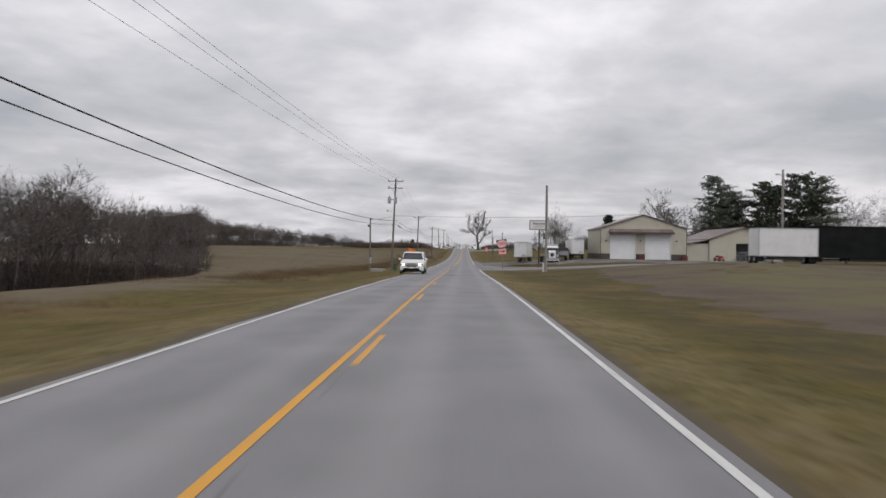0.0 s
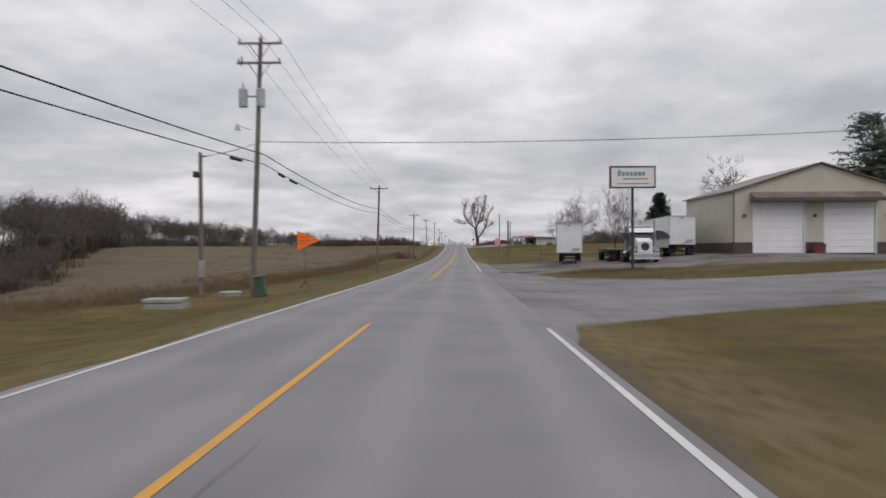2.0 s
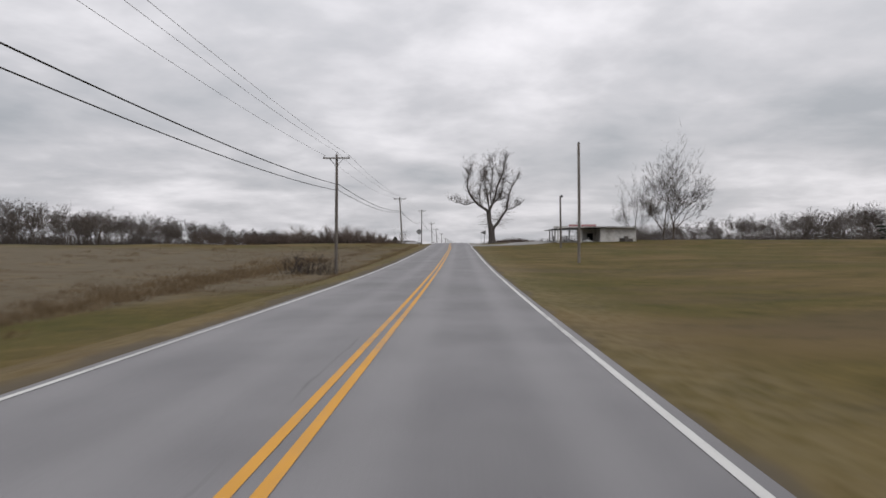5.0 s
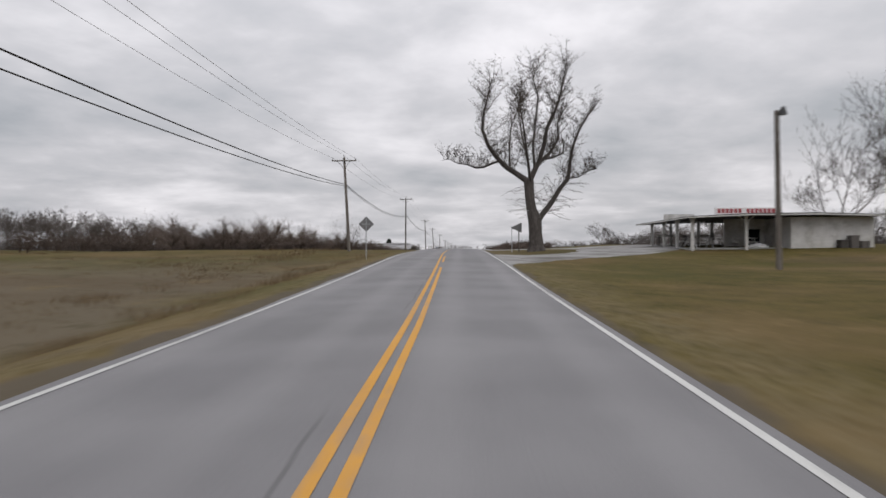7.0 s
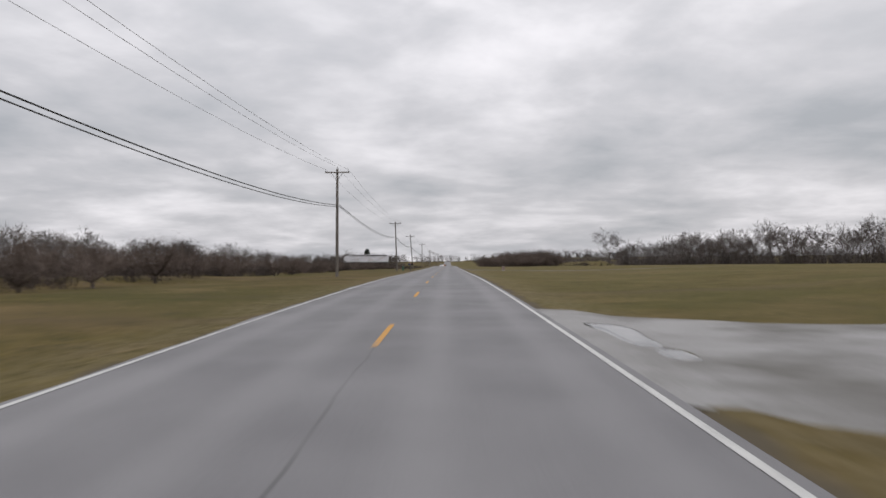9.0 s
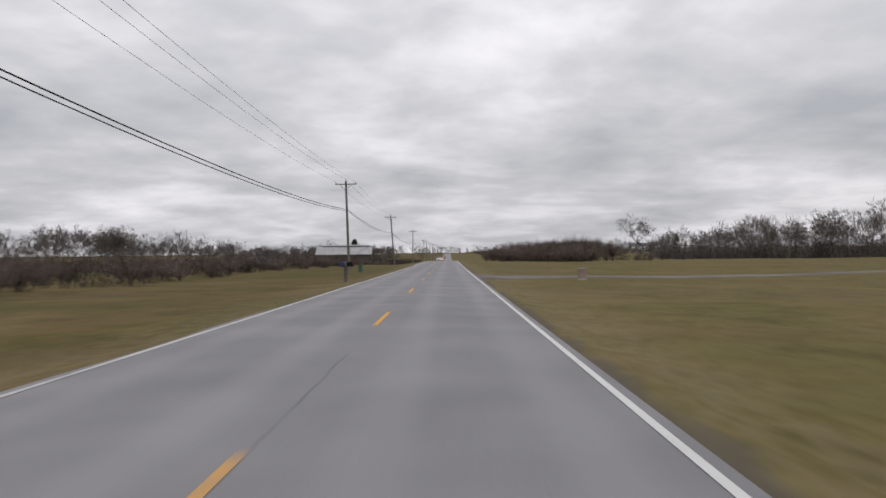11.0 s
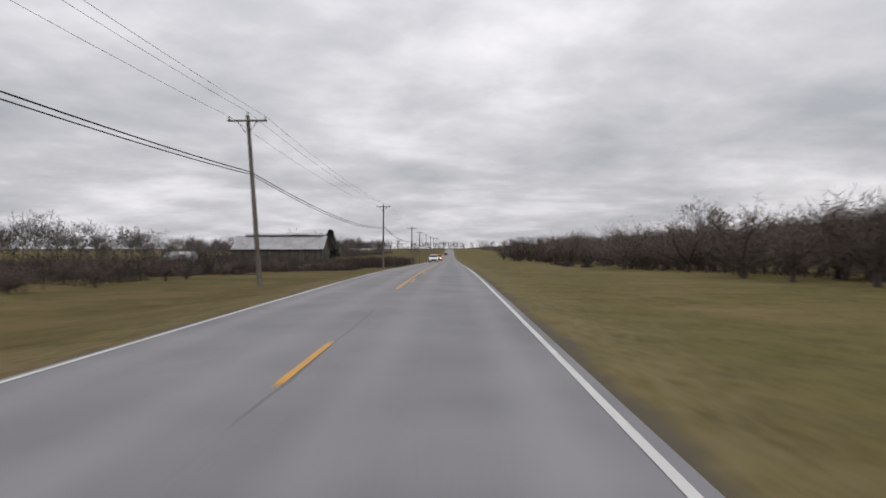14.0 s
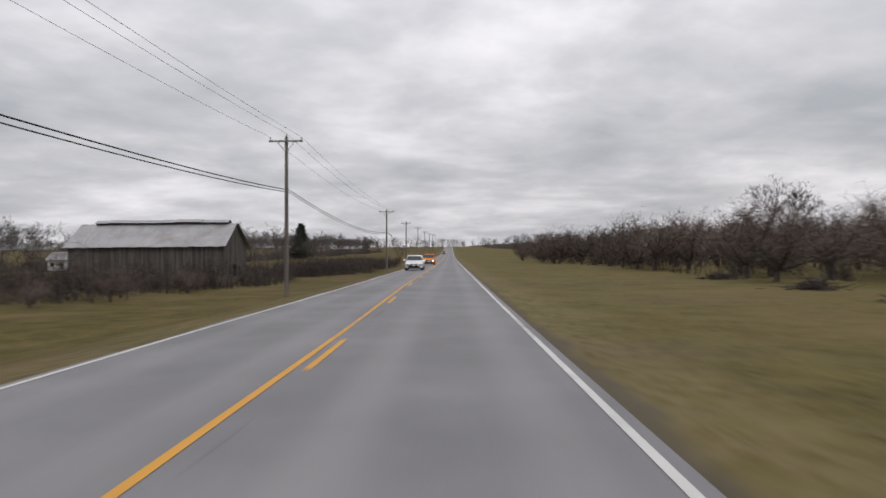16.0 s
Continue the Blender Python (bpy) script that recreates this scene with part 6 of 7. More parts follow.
for wx, wy, wr in ((-0.45, 0.2, 0.22), (0.45, 0.2, 0.22), (-0.5, 1.55, 0.36), (0.5, 1.55, 0.36)):
    wheel(m, wx, wy, wr, wr, 0.22)


# ---- the farm stand ----
FLOOR = 1.72


def farm_stand():
    """A deep open shed: posts along its side and front, a white room at one front corner, a sign on the roof's edge."""
    x0, y0, z = 19.4, 306.4, FLOOR
    s = empty("farm_stand", x0, y0, z, 0, "open white-posted farm stand with low dark roof and white room", "farm stand")
    L, D = 14.4, 14.4
    ev, hi = 2.36, 2.56
    outline = [(-0.5, ev), (4.5, hi), (9.5, hi + 0.02), (L + 0.3, ev + 0.1), (L + 0.3, ev + 0.24), (9.5, hi + 0.18), (4.5, hi + 0.16), (-0.5, ev + 0.12)]
    prism("roof", outline, -0.9, D + 0.3, ROOF_FELT, s)
    prism("fascia", [(-0.5, ev - 0.02), (4.5, hi - 0.02), (9.5, hi), (L + 0.3, ev + 0.08), (L + 0.3, ev + 0.18), (9.5, hi + 0.1), (4.5, hi + 0.08), (-0.5, ev + 0.07)], -0.94, -0.905, OLD_WHITE, s)
    boxed("side_fascia", (-0.54, -0.505, -0.9, D + 0.3, ev - 0.03, ev + 0.08), OLD_WHITE, s, 0.0)

    def post(px, py):
        top = float(np.interp(px, [-0.5, 4.5, 9.5], [ev, hi, hi]))
        p = boxed("post", (px - 0.11, px + 0.11, py - 0.11, py + 0.11, -0.5, top), OLD_WHITE, s, 0.015)
        for q in (-1, 1):
            a, b = ((px, py, top - 0.6), (px + q * 0.6, py, top - 0.03)) if px > 1 else ((px, py, top - 0.6), (px, py + q * 0.6, top - 0.03))
            rodded("knee_brace", a, b, 0.05, OLD_WHITE, p, n=4)
    for px, py in ((0.15, 0.0), (0.15, 3.8), (0.15, 7.5), (0.15, 11.3), (4.4, 0.0), (3.6, 8.5), (6.4, 12.8), (2.6, 13.4)):
        post(px, py)
    boxed("floor_slab", (0.0, L, 0.6, D, -0.5, 0.02), CONCRETE, s, 0.02)
    room = empty("room", 0, 0, 0)
    room.parent = s
    a, b = 7.9, L
    boxed("wall", (a, a + 0.12, 0.12, D - 6.3, -0.3, 2.45), OLD_WHITE, room, 0.0)
    boxed("wall", (a, b, D - 6.3, D - 6.18, -0.3, 2.45), OLD_WHITE, room, 0.0)
    boxed("wall", (b - 0.12, b, 0.12, D - 6.3, -0.3, 2.4), OLD_WHITE, room, 0.0)
    boxed("wall", (a, b, 0.0, 0.12, -0.3, 2.45), OLD_WHITE, room, 0.0)
    for i in range(16):
        bx = a + i * (b - a) / 16
        boxed("board", (bx + 0.006, bx + (b - a) / 16 - 0.006, -0.028, -0.003, -0.1, 2.44), OLD_WHITE, room, 0.004)
    for cx, top in ((11.4, 0.6), (12.2, 0.95), (13.0, 0.5)):
        boxed("crate_stack", (cx, cx + 0.65, -0.75, -0.1, -0.25, top), BARN_WOOD, room, 0.02)
    # inner counter wall set back; a black sheet paints the shade of its open door
    boxed("counter_wall", (4.4, a - 0.01, 4.5, 4.65, -0.1, 2.5), OLD_WHITE, s, 0.0)
    boxed("doorway_shade", (6.3, 7.4, 4.44, 4.49, -0.1, 1.6), BLACK_PAINT, s, 0.0)
    # roof sign, its writing as bars
    sg = empty("roof_sign", 0, 0, 0)
    sg.parent = s
    boxed("board", (2.0, 7.3, 0.2, 0.28, hi + 0.12, hi + 0.66), SIGN_WHITE, sg, 0.01)
    for k in range(15):
        if k != 6:
            boxed("writing_bar", (2.2 + k * 0.33, 2.44 + k * 0.33, 0.19, 0.198, hi + 0.22, hi + 0.56), SIGN_DIGIT, sg, 0.0)
    for px in (2.4, 4.6, 6.9):
        rodded("strut", (px, 0.3, hi + 0.6), (px, 1.1, hi + 0.12), 0.03, GALV, sg, n=5)
    boxed("rear_board", (0.6, 3.4, 9.0, 9.06, ev + 0.1, hi + 0.62), OLD_WHITE, s, 0.0)


farm_stand()


def picnic_table(x, y, turn):
    t = empty("picnic_table", x, y, max(FLOOR + 0.02, gz(x, y)), turn, "old grey-white wooden picnic table under the roof", "table", "tables under the roof")
    for k in range(5):
        boxed("top_plank", (-0.9, 0.9, -0.37 + k * 0.15, -0.235 + k * 0.15, 0.72, 0.76), OLD_WHITE, t, 0.005)
    for s in (-1, 1):
        boxed("bench", (-0.9, 0.9, s * 0.7 - 0.13, s * 0.7 + 0.13, 0.42, 0.46), OLD_WHITE, t, 0.005)
        for e in (-0.7, 0.7):
            rodded("leg", (e, s * 0.65, 0.0), (e, s * 0.18, 0.72), 0.045, OLD_WHITE, t, n=4)
    for e in (-0.7, 0.7):
        boxed("cross_bar", (e - 0.04, e + 0.04, -0.75, 0.75, 0.36, 0.42), OLD_WHITE, t, 0.0)


for px, py, tr in ((21.3, 309.3, 4), (21.6, 313.2, 88), (23.6, 311.9, 6), (25.0, 309.6, 0), (22.6, 316.6, 90)):
    picnic_table(px, py, tr)
bench = empty("market_shelf", 20.4, 318.6, max(FLOOR + 0.02, gz(23, 318.9)), 0, "long low wooden produce shelf with pale slats", "shelf")
for k in range(3):
    boxed("slat", (0, 5.5, k * 0.32, k * 0.32 + 0.28, 0.85 + 0.05 * k, 0.9 + 0.05 * k), OLD_WHITE, bench, 0.005)
for e in (0.1, 2.7, 5.3):
    boxed("leg", (e, e + 0.1, 0.05, 0.95, 0.0, 0.85), BARN_WOOD, bench, 0.005)
heap = empty("tarpaulin", 25.3, 307.6, FLOOR + 0.02, 15, "crumpled white tarpaulin heap on the slab", "tarpaulin")
bm = bmesh.new()
bmesh.ops.create_icosphere(bm, subdivisions=3, radius=1)
for v in bm.verts:
    k = 1 + 0.3 * noise.noise(v.co * 2.3)
    v.co = Vector((v.co.x * 0.85 * k, v.co.y * 0.5 * k, max(v.co.z, -0.05) * 0.34 * k))
part("sheet", bm, WHITE_PAINT, heap, smooth=False)

# yard lamp
lp = empty("yard_lamp", 17.05, 286.7, gz(17.05, 286.7), 0, "weathered wooden lamp pole with a dark lamp head", "lamp post")
h = 8.65 - gz(17.05, 286.7)
bm = bmesh.new()
rod(bm, (0.1, 0, -0.5), (0, 0, h - 0.1), 0.16, 0.12, 10)
part("pole", bm, POLE_WOOD, lp)
rodded("arm", (0, 0, h - 0.25), (0.25, -0.2, h - 0.1), 0.035, DARK_STEEL, lp)
bm = bmesh.new()
rod(bm, (0.22, -0.2, h - 0.35), (0.22, -0.2, h + 0.05), 0.2, 0.1, 12)
part("lamp_head", bm, DARK_STEEL, lp)


# signs near the big tree
def triangle_sign():
    x, y = 6.05, 313.0
    z = gz(x, y)
    s = empty("pennant_sign", x, y, z, 0, "dark triangular pennant sign on two thin posts", "road sign")
    c = 3.62 - z
    prism("panel", [(-0.5, c), (0.5, c - 0.46), (0.5, c + 0.46)], -0.012, 0.012, SIGN_BACK, s)
    rodded("post", (-0.38, 0.04, -0.3), (-0.38, 0.04, c + 0.15), 0.03, GALV, s)
    rodded("post", (0.25, 0.04, -0.3), (0.25, 0.04, c + 0.3), 0.05, POLE_WOOD, s)


triangle_sign()
x, y = -5.5, 298.8
s = empty("warning_sign", x, y, gz(x, y), 0, "bare grey back of a diamond warning sign on a post", "road sign")
c = 3.4 - gz(x, y)
prism("panel", [(-0.54, c), (0, c - 0.54), (0.54, c), (0, c + 0.54)], -0.012, 0.012, SIGN_BACK, s)
rodded("post", (0, -0.05, -0.3), (0, -0.05, c + 0.4), 0.035, GALV, s)
boxed("stiffener", (-0.32, 0.32, -0.035, -0.013, c - 0.03, c + 0.03), GALV, s, 0.0)

# mailboxes on one post
s = empty("mailboxes", -5.35, 436.0, gz(-5.35, 436), 0, "pair of dark blue and black mailboxes on a thick post", "mailbox")
boxed("post", (-0.1, 0.1, -0.1, 0.1, -0.3, 0.98), BARN_WOOD, s, 0.015)
boxed("shelf", (-0.35, 0.55, -0.14, 0.14, 0.98, 1.03), BARN_WOOD, s, 0.005)
for dx, m in ((-0.18, BLUE_PAINT), (0.32, BLACK_PAINT)):
    bm = bmesh.new()
    outline = [(-0.2, 0.0), (0.2, 0.0), (0.2, 0.14)] + [(0.2 * math.cos(a * math.pi / 8), 0.14 + 0.13 * math.sin(a * math.pi / 8)) for a in range(1, 8)] + [(-0.2, 0.14)]
    q = prism("box", [(px + dx, pz + 1.03) for px, pz in outline], -0.28, 0.28, m, s, 0.008)
    boxed("flag", (dx + 0.2, dx + 0.215, -0.2, -0.08, 1.12, 1.3), RED_PAINT, q, 0.0)
b = empty("brick_pillar", 10.5, 437.2, gz(10.5, 437.2), 0, "short pinkish brick pillar with a pale cap beside the drive", "pillar")
boxed("footing", (-0.27, 0.27, -0.27, 0.27, -0.2, 0.08), CONCRETE, b, 0.015)
boxed("shaft", (-0.22, 0.22, -0.22, 0.22, 0.08, 0.74), PINK_BRICK, b, 0.012)
for k in range(8):
    boxed("joint", (-0.223, 0.223, -0.223, 0.223, 0.15 + k * 0.075, 0.158 + k * 0.075), CONCRETE, b, 0.0)
boxed("cap", (-0.28, 0.28, -0.28, 0.28, 0.74, 0.79), CONCRETE, b, 0.012)


# ---- the barn ----
def barn():
    x0, x1, y0, y1 = -51.0, -29.5, 657.5, 667.5
    z = min(gz(x0, y0), gz(x1, y0)) - 0.1
    g = empty("barn", x0, y0, z, 0, "old grey board barn with weathered tin roof and ridge vent", "barn")
    L, D = x1 - x0, y1 - y0
    ev, rg = 3.25 - z, 6.3 - z
    for yy in (0.0, D - 0.1):
        wall = boxed("wall_frame", (0.05, L - 0.05, yy + 0.02, yy + 0.1, 0, ev), BARN_WOOD, g, 0.0)
        n = 70
        for i in range(n):
            a = i * L / n
            if yy == 0.0 and 9.0 < a < 9.5:
                continue
            boxed("board", (a + 0.012, a + L / n - 0.012, yy - 0.03 if yy == 0 else yy + 0.103, yy + 0.018 if yy == 0 else yy + 0.13, rnd.uniform(-0.1, 0.12), ev - rnd.uniform(0.0, 0.06)), BARN_WOOD, wall, 0.0)
    for xx, s in ((L - 0.1, 1), (0.0, -1)):
        m = prism_x("gable_frame", [(0.05, 0), (D - 0.05, 0), (D - 0.05, ev), (D / 2, rg - 0.05), (0.05, ev)], xx + 0.02, xx + 0.09, BARN_WOOD, g)
        if s == 1:
            n = 34
            for i in range(n):
                a = i * D / n
                if 4.0 < a < 5.6:
                    lo = 2.7
                else:
                    lo = rnd.uniform(-0.05, 0.12)
                hi_z = ev + (rg - ev) * (1 - abs(a + D / n / 2 - D / 2) / (D / 2)) - 0.12
                boxed("board", (xx + 0.093, xx + 0.12, a + 0.01, a + D / n - 0.01, lo, hi_z), BARN_WOOD, m, 0.0)
            # black sheet on the gable, painted for the dark inside the open door
            boxed("doorway_shade", (xx + 0.091, xx + 0.1, 4.15, 5.7, 0.0, 2.7), BLACK_PAINT, m, 0.0)
    for side in (0, 1):
        roof = empty("roof_slope", 0, 0, 0)
        roof.parent = g
        n = 26
        for i in range(n):
            a, b = -0.5 + i * (L + 1.0) / n, -0.5 + (i + 1.03) * (L + 1.0) / n
            lift = rnd.uniform(0.0, 0.05)
            y_e, y_r = (-0.55, D / 2 - 0.35) if side == 0 else (D + 0.55, D / 2 + 0.35)
            z_e = ev - 0.28 + rnd.uniform(-0.05, 0.05)
            vs = [(a, y_e, z_e + lift), (b, y_e, z_e + lift), (b, y_r, rg + lift), (a, y_r, rg + lift)]
            vs += [(p[0], p[1], p[2] - 0.035) for p in vs]
            link_mesh("tin_sheet", vs, [(0, 1, 2, 3), (7, 6, 5, 4), (0, 4, 5, 1), (1, 5, 6, 2), (2, 6, 7, 3), (3, 7, 4, 0)], TIN_ROOF, roof)
    # raised ridge vent
    vent = empty("ridge_vent", 0, 0, 0)
    vent.parent = g
    for i in range(10):
        a, b = 1.6 + i * (L - 2.2) / 10, 1.6 + (i + 0.985) * (L - 2.2) / 10
        dz = rnd.uniform(-0.08, 0.06)
        prism_x("cap_sheet", [(D / 2 - 0.95, rg + 0.22 + dz), (D / 2, rg + 0.62 + dz), (D / 2 + 0.95, rg + 0.22 + dz), (D / 2 + 0.95, rg + 0.18 + dz), (D / 2, rg + 0.58 + dz), (D / 2 - 0.95, rg + 0.18 + dz)], a, b, TIN_ROOF, vent)
    boxed("vent_side", (1.6, L - 0.6, D / 2 - 0.5, D / 2 - 0.45, rg - 0.1, rg + 0.35), BARN_WOOD, vent, 0.0)
    boxed("vent_side", (1.6, L - 0.6, D / 2 + 0.45, D / 2 + 0.5, rg - 0.1, rg + 0.35), BARN_WOOD, vent, 0.0)


barn()


def low_house(x, y, turn, L, D, wall_mat, roof_mat, label):
    z = gz(x, y)
    g = empty("farmhouse", x, y, z, turn, label, "house")
    boxed("walls", (-L / 2, L / 2, -D / 2, D / 2, -0.5, 2.7), wall_mat, g, 0.02)
    prism_x("roof", [(-D / 2 - 0.5, 2.6), (0, 4.6), (D / 2 + 0.5, 2.6), (D / 2 + 0.5, 2.75), (0, 4.75), (-D / 2 - 0.5, 2.75)], -L / 2 - 0.4, L / 2 + 0.4, roof_mat, g)
    prism_x("gable_ends", [(-D / 2, 2.7), (0, 4.58), (D / 2, 2.7)], -L / 2 + 0.02, L / 2 - 0.02, wall_mat, g)
    for k in range(4):
        wx = -L / 2 + (k + 0.5) * L / 4
        w = boxed("window", (wx - 0.55, wx + 0.55, -D / 2 - 0.05, -D / 2 - 0.004, 0.9, 2.1), WHITE_PAINT, g, 0.0)
        boxed("pane", (wx - 0.45, wx + 0.45, -D / 2 - 0.06, -D / 2 - 0.052, 1.0, 2.0), GLASS_DARK, w, 0.0)


low_house(-89, 1150, 0, 26, 9, WHITE_PAINT, TIN_ROOF, "long low farm building with a pale roof far off")
low_house(-96.5, 739, 0, 10, 5.5, WHITE_PAINT, TIN_ROOF, "small white farm shed beyond the orchard")
low_house(122, 800, 0, 10, 8, WHITE_PAINT, ROOF_FELT, "small white house among far bare trees")


# ---- vehicles ----
def loft(name, sections, material, parent, smooth=True, label=""):
    """A skin over sections along y: each is y and a half outline of (x, z), mirrored."""
    vs, fs = [], []
    for y, half in sections:
        ring = [(x, y, z) for x, z in half] + [(-x, y, z) for x, z in reversed(half)]
        vs += ring
    n = len(sections[0][1]) * 2
    for j in range(len(sections) - 1):
        for i in range(n):
            k = (i + 1) % n
            fs.append((j * n + i, (j + 1) * n + i, (j + 1) * n + k, j * n + k))
    fs.append(tuple(range(n)))
    fs.append(tuple(reversed(range((len(sections) - 1) * n, len(sections) * n))))
    ob = link_mesh(name, vs, fs, material, parent, label)
    bm = bmesh.new()
    bm.from_mesh(ob.data)
    bmesh.ops.recalc_face_normals(bm, faces=bm.faces)
    bm.to_mesh(ob.data)
    bm.free()
    return ob


def car(x, y, turn, L, W, H, paint_mat, label, hood=0.27, boot=0.0, lights=True, category="car", group="oncoming cars"):
    """A car facing -y with its nose at the origin."""
    c = empty("car", x, y, road_z(y) + 0.05, turn, label, category, group)
    w = W / 2
    belt = H * 0.58
    hy = L * hood
    rear = L - L * boot

    def half(k, lo, hi):
        return [(0.0, lo), (w * k * 0.96, lo), (w * k, lo + 0.12), (w * k, hi - 0.16), (w * k * 0.95, hi - 0.03), (0.0, hi)]
    bonnet = belt - 0.04
    loft("body", [(0.0, half(0.86, 0.32, belt - 0.22)), (0.10, half(0.94, 0.24, belt - 0.14)), (0.55, half(1.0, 0.22, bonnet - 0.02)), (hy, half(1.0, 0.22, belt + 0.03)), (rear - 0.4, half(1.0, 0.22, belt + 0.04)), (L - 0.12, half(0.97, 0.26, belt + 0.02)), (L, half(0.9, 0.36, belt - 0.1))], paint_mat, c)

    def cabin(k, lo, hi):
        return [(0.0, lo), (w * 0.95, lo), (w * 0.93, lo + 0.05), (w * k, hi - 0.06), (w * k * 0.9, hi), (0.0, hi)]
    base = belt
    loft("cabin", [(hy + 0.02, cabin(0.92, base - 0.05, base + 0.06)), (hy + (H - belt) * 1.0, cabin(0.80, base - 0.05, H - 0.03)), (hy + L * 0.22, cabin(0.80, base - 0.05, H)), (rear - 0.35, cabin(0.80, base - 0.05, H - 0.03)), (rear - 0.02 if boot == 0 else rear + 0.3, cabin(0.84 if boot == 0 else 0.9, base - 0.05, H - 0.25 if boot == 0 else base + 0.08))], paint_mat, c)
    # glazing proud of the cabin
    dz = H - belt
    y_a, y_b = hy + 0.04, hy + dz * 1.0
    vs = [(-w * 0.86, y_a + 0.05, base + 0.12), (w * 0.86, y_a + 0.05, base + 0.12), (w * 0.74, y_b - 0.06, H - 0.10), (-w * 0.74, y_b - 0.06, H - 0.10)]
    vs = [(px, py - 0.025, pz + 0.012) for px, py, pz in vs] + [(px, py + 0.02, pz - 0.02) for px, py, pz in vs]
    link_mesh("windscreen", vs, [(0, 1, 2, 3), (7, 6, 5, 4), (0, 4, 5, 1), (1, 5, 6, 2), (2, 6, 7, 3), (3, 7, 4, 0)], GLASS_DARK, c)
    for s in (-1, 1):
        spans = [(y_b - 0.12, hy + L * 0.27), (hy + L * 0.285, hy + L * 0.44)] + ([(hy + L * 0.455, rear - 0.45)] if boot == 0 else [])
        for i, (a, b) in enumerate(spans):
            lo, hi = base + 0.09, H - 0.13
            a_lo = a - (0.32 if i == 0 else 0.0)
            ko = w * 0.935 + 0.012, w * 0.815 + 0.012
            quad = [(s * ko[0], a_lo, lo), (s * ko[0], b, lo), (s * ko[1], b - (0.1 if i == len(spans) - 1 else 0), hi), (s * ko[1], a + 0.1, hi)]
            vs = quad + [(px - s * 0.03, py, pz) for px, py, pz in quad]
            link_mesh("side_window", vs, [(0, 1, 2, 3), (7, 6, 5, 4), (0, 4, 5, 1), (1, 5, 6, 2), (2, 6, 7, 3), (3, 7, 4, 0)], GLASS_DARK, c)
        m = boxed("mirror", (s * (w + 0.12) - 0.11, s * (w + 0.12) + 0.11, hy + 0.18, hy + 0.32, base + 0.06, base + 0.24), paint_mat, c, 0.03)
        boxed("door_seam", (s * (w + 0.001) - 0.003, s * (w + 0.001) + 0.003, hy + L * 0.275, hy + L * 0.282, 0.35, belt - 0.16), DARK_STEEL, c, 0.0)
        boxed("side_moulding", (min(s * w, s * (w + 0.02)), max(s * w, s * (w + 0.02)), L * 0.28, L * 0.72, H * 0.3, H * 0.34), paint_mat, c, 0.005)
        big = 1.25 if H > 1.7 else 1.0
        boxed("headlight", (s * w * 0.68 - 0.2 * big, s * w * 0.68 + 0.2 * big, -0.02, 0.14, belt - 0.29 - 0.1 * big, belt - 0.29 + 0.09 * big), CHROME, c, 0.03)
        if H > 1.7:
            boxed("sill_trim", (min(s * w * 0.97, s * (w + 0.025)), max(s * w * 0.97, s * (w + 0.025)), L * 0.29, L * 0.70, 0.24, 0.42), DARK_STEEL, c, 0.01)
            boxed("door_handle", (min(s * w, s * (w + 0.03)), max(s * w, s * (w + 0.03)), L * 0.49, L * 0.53, belt - 0.2, belt - 0.16), CHROME, c, 0.005)
            boxed("bumper_corner", (s * w * 0.78 - 0.16, s * w * 0.78 + 0.16, -0.03, 0.2, 0.3, 0.56), paint_mat, c, 0.04)
        if lights:
            bm = bmesh.new()
            rod(bm, (s * w * 0.68, -0.035, belt - 0.29), (s * w * 0.68, 0.0, belt - 0.29), 0.075 * big, 0.08 * big, 14)
            part("lit_lamp", bm, HEADLIGHT, c)
        boxed("fog_lamp", (s * w * 0.68 - 0.09, s * w * 0.68 + 0.09, 0.0, 0.1, 0.42, 0.52), DARK_STEEL, c, 0.01)
        r = H * 0.2
        for wy in (L * 0.19, L * 0.80):
            wheel(c, s * (w - 0.1), wy, r - 0.02, r, 0.24, rim=GALV)
            bm = bmesh.new()
            rod(bm, (s * (w - 0.12), wy, r + 0.02), (s * (w + 0.004), wy, r + 0.02), r * 1.16, None, 20)
            part("wheel_arch", bm, TYRE, c)
    if H > 1.7:
        boxed("grille_frame", (-w * 0.45, w * 0.45, -0.025, 0.06, belt - 0.52, belt - 0.13), CHROME, c, 0.03)
        boxed("bonnet_seam", (-w * 0.9, w * 0.9, 0.10, 0.13, belt - 0.135, belt - 0.125), DARK_STEEL, c, 0.0)
        boxed("lower_valance", (-w * 0.8, w * 0.8, -0.025, 0.1, 0.24, 0.5), BLACK_PAINT, c, 0.03)
        for k in range(2):
            boxed("grille_bar", (-w * 0.38, w * 0.38, -0.05, -0.036, belt - 0.43 + 0.16 * k, belt - 0.39 + 0.16 * k), CHROME, c, 0.005)
    boxed("grille", (-w * 0.4, w * 0.4, -0.035 if H > 1.7 else -0.03, 0.06, belt - (0.48 if H > 1.7 else 0.42), belt - 0.2), DARK_STEEL, c, 0.02)
    boxed("grille_bar", (-w * 0.4, w * 0.4, -0.045, -0.032, belt - 0.33, belt - 0.28), CHROME, c, 0.005)
    boxed("lower_intake", (-w * 0.62, w * 0.62, -0.02, 0.06, 0.27, 0.46), BLACK_PAINT, c, 0.02)
    boxed("plate", (-0.16, 0.16, -0.035, -0.021, 0.46, 0.6), SIGN_WHITE, c, 0.003)
    boxed("underside", (-w * 0.85, w * 0.85, 0.3, L - 0.3, 0.17, 0.24), BLACK_PAINT, c, 0.0)
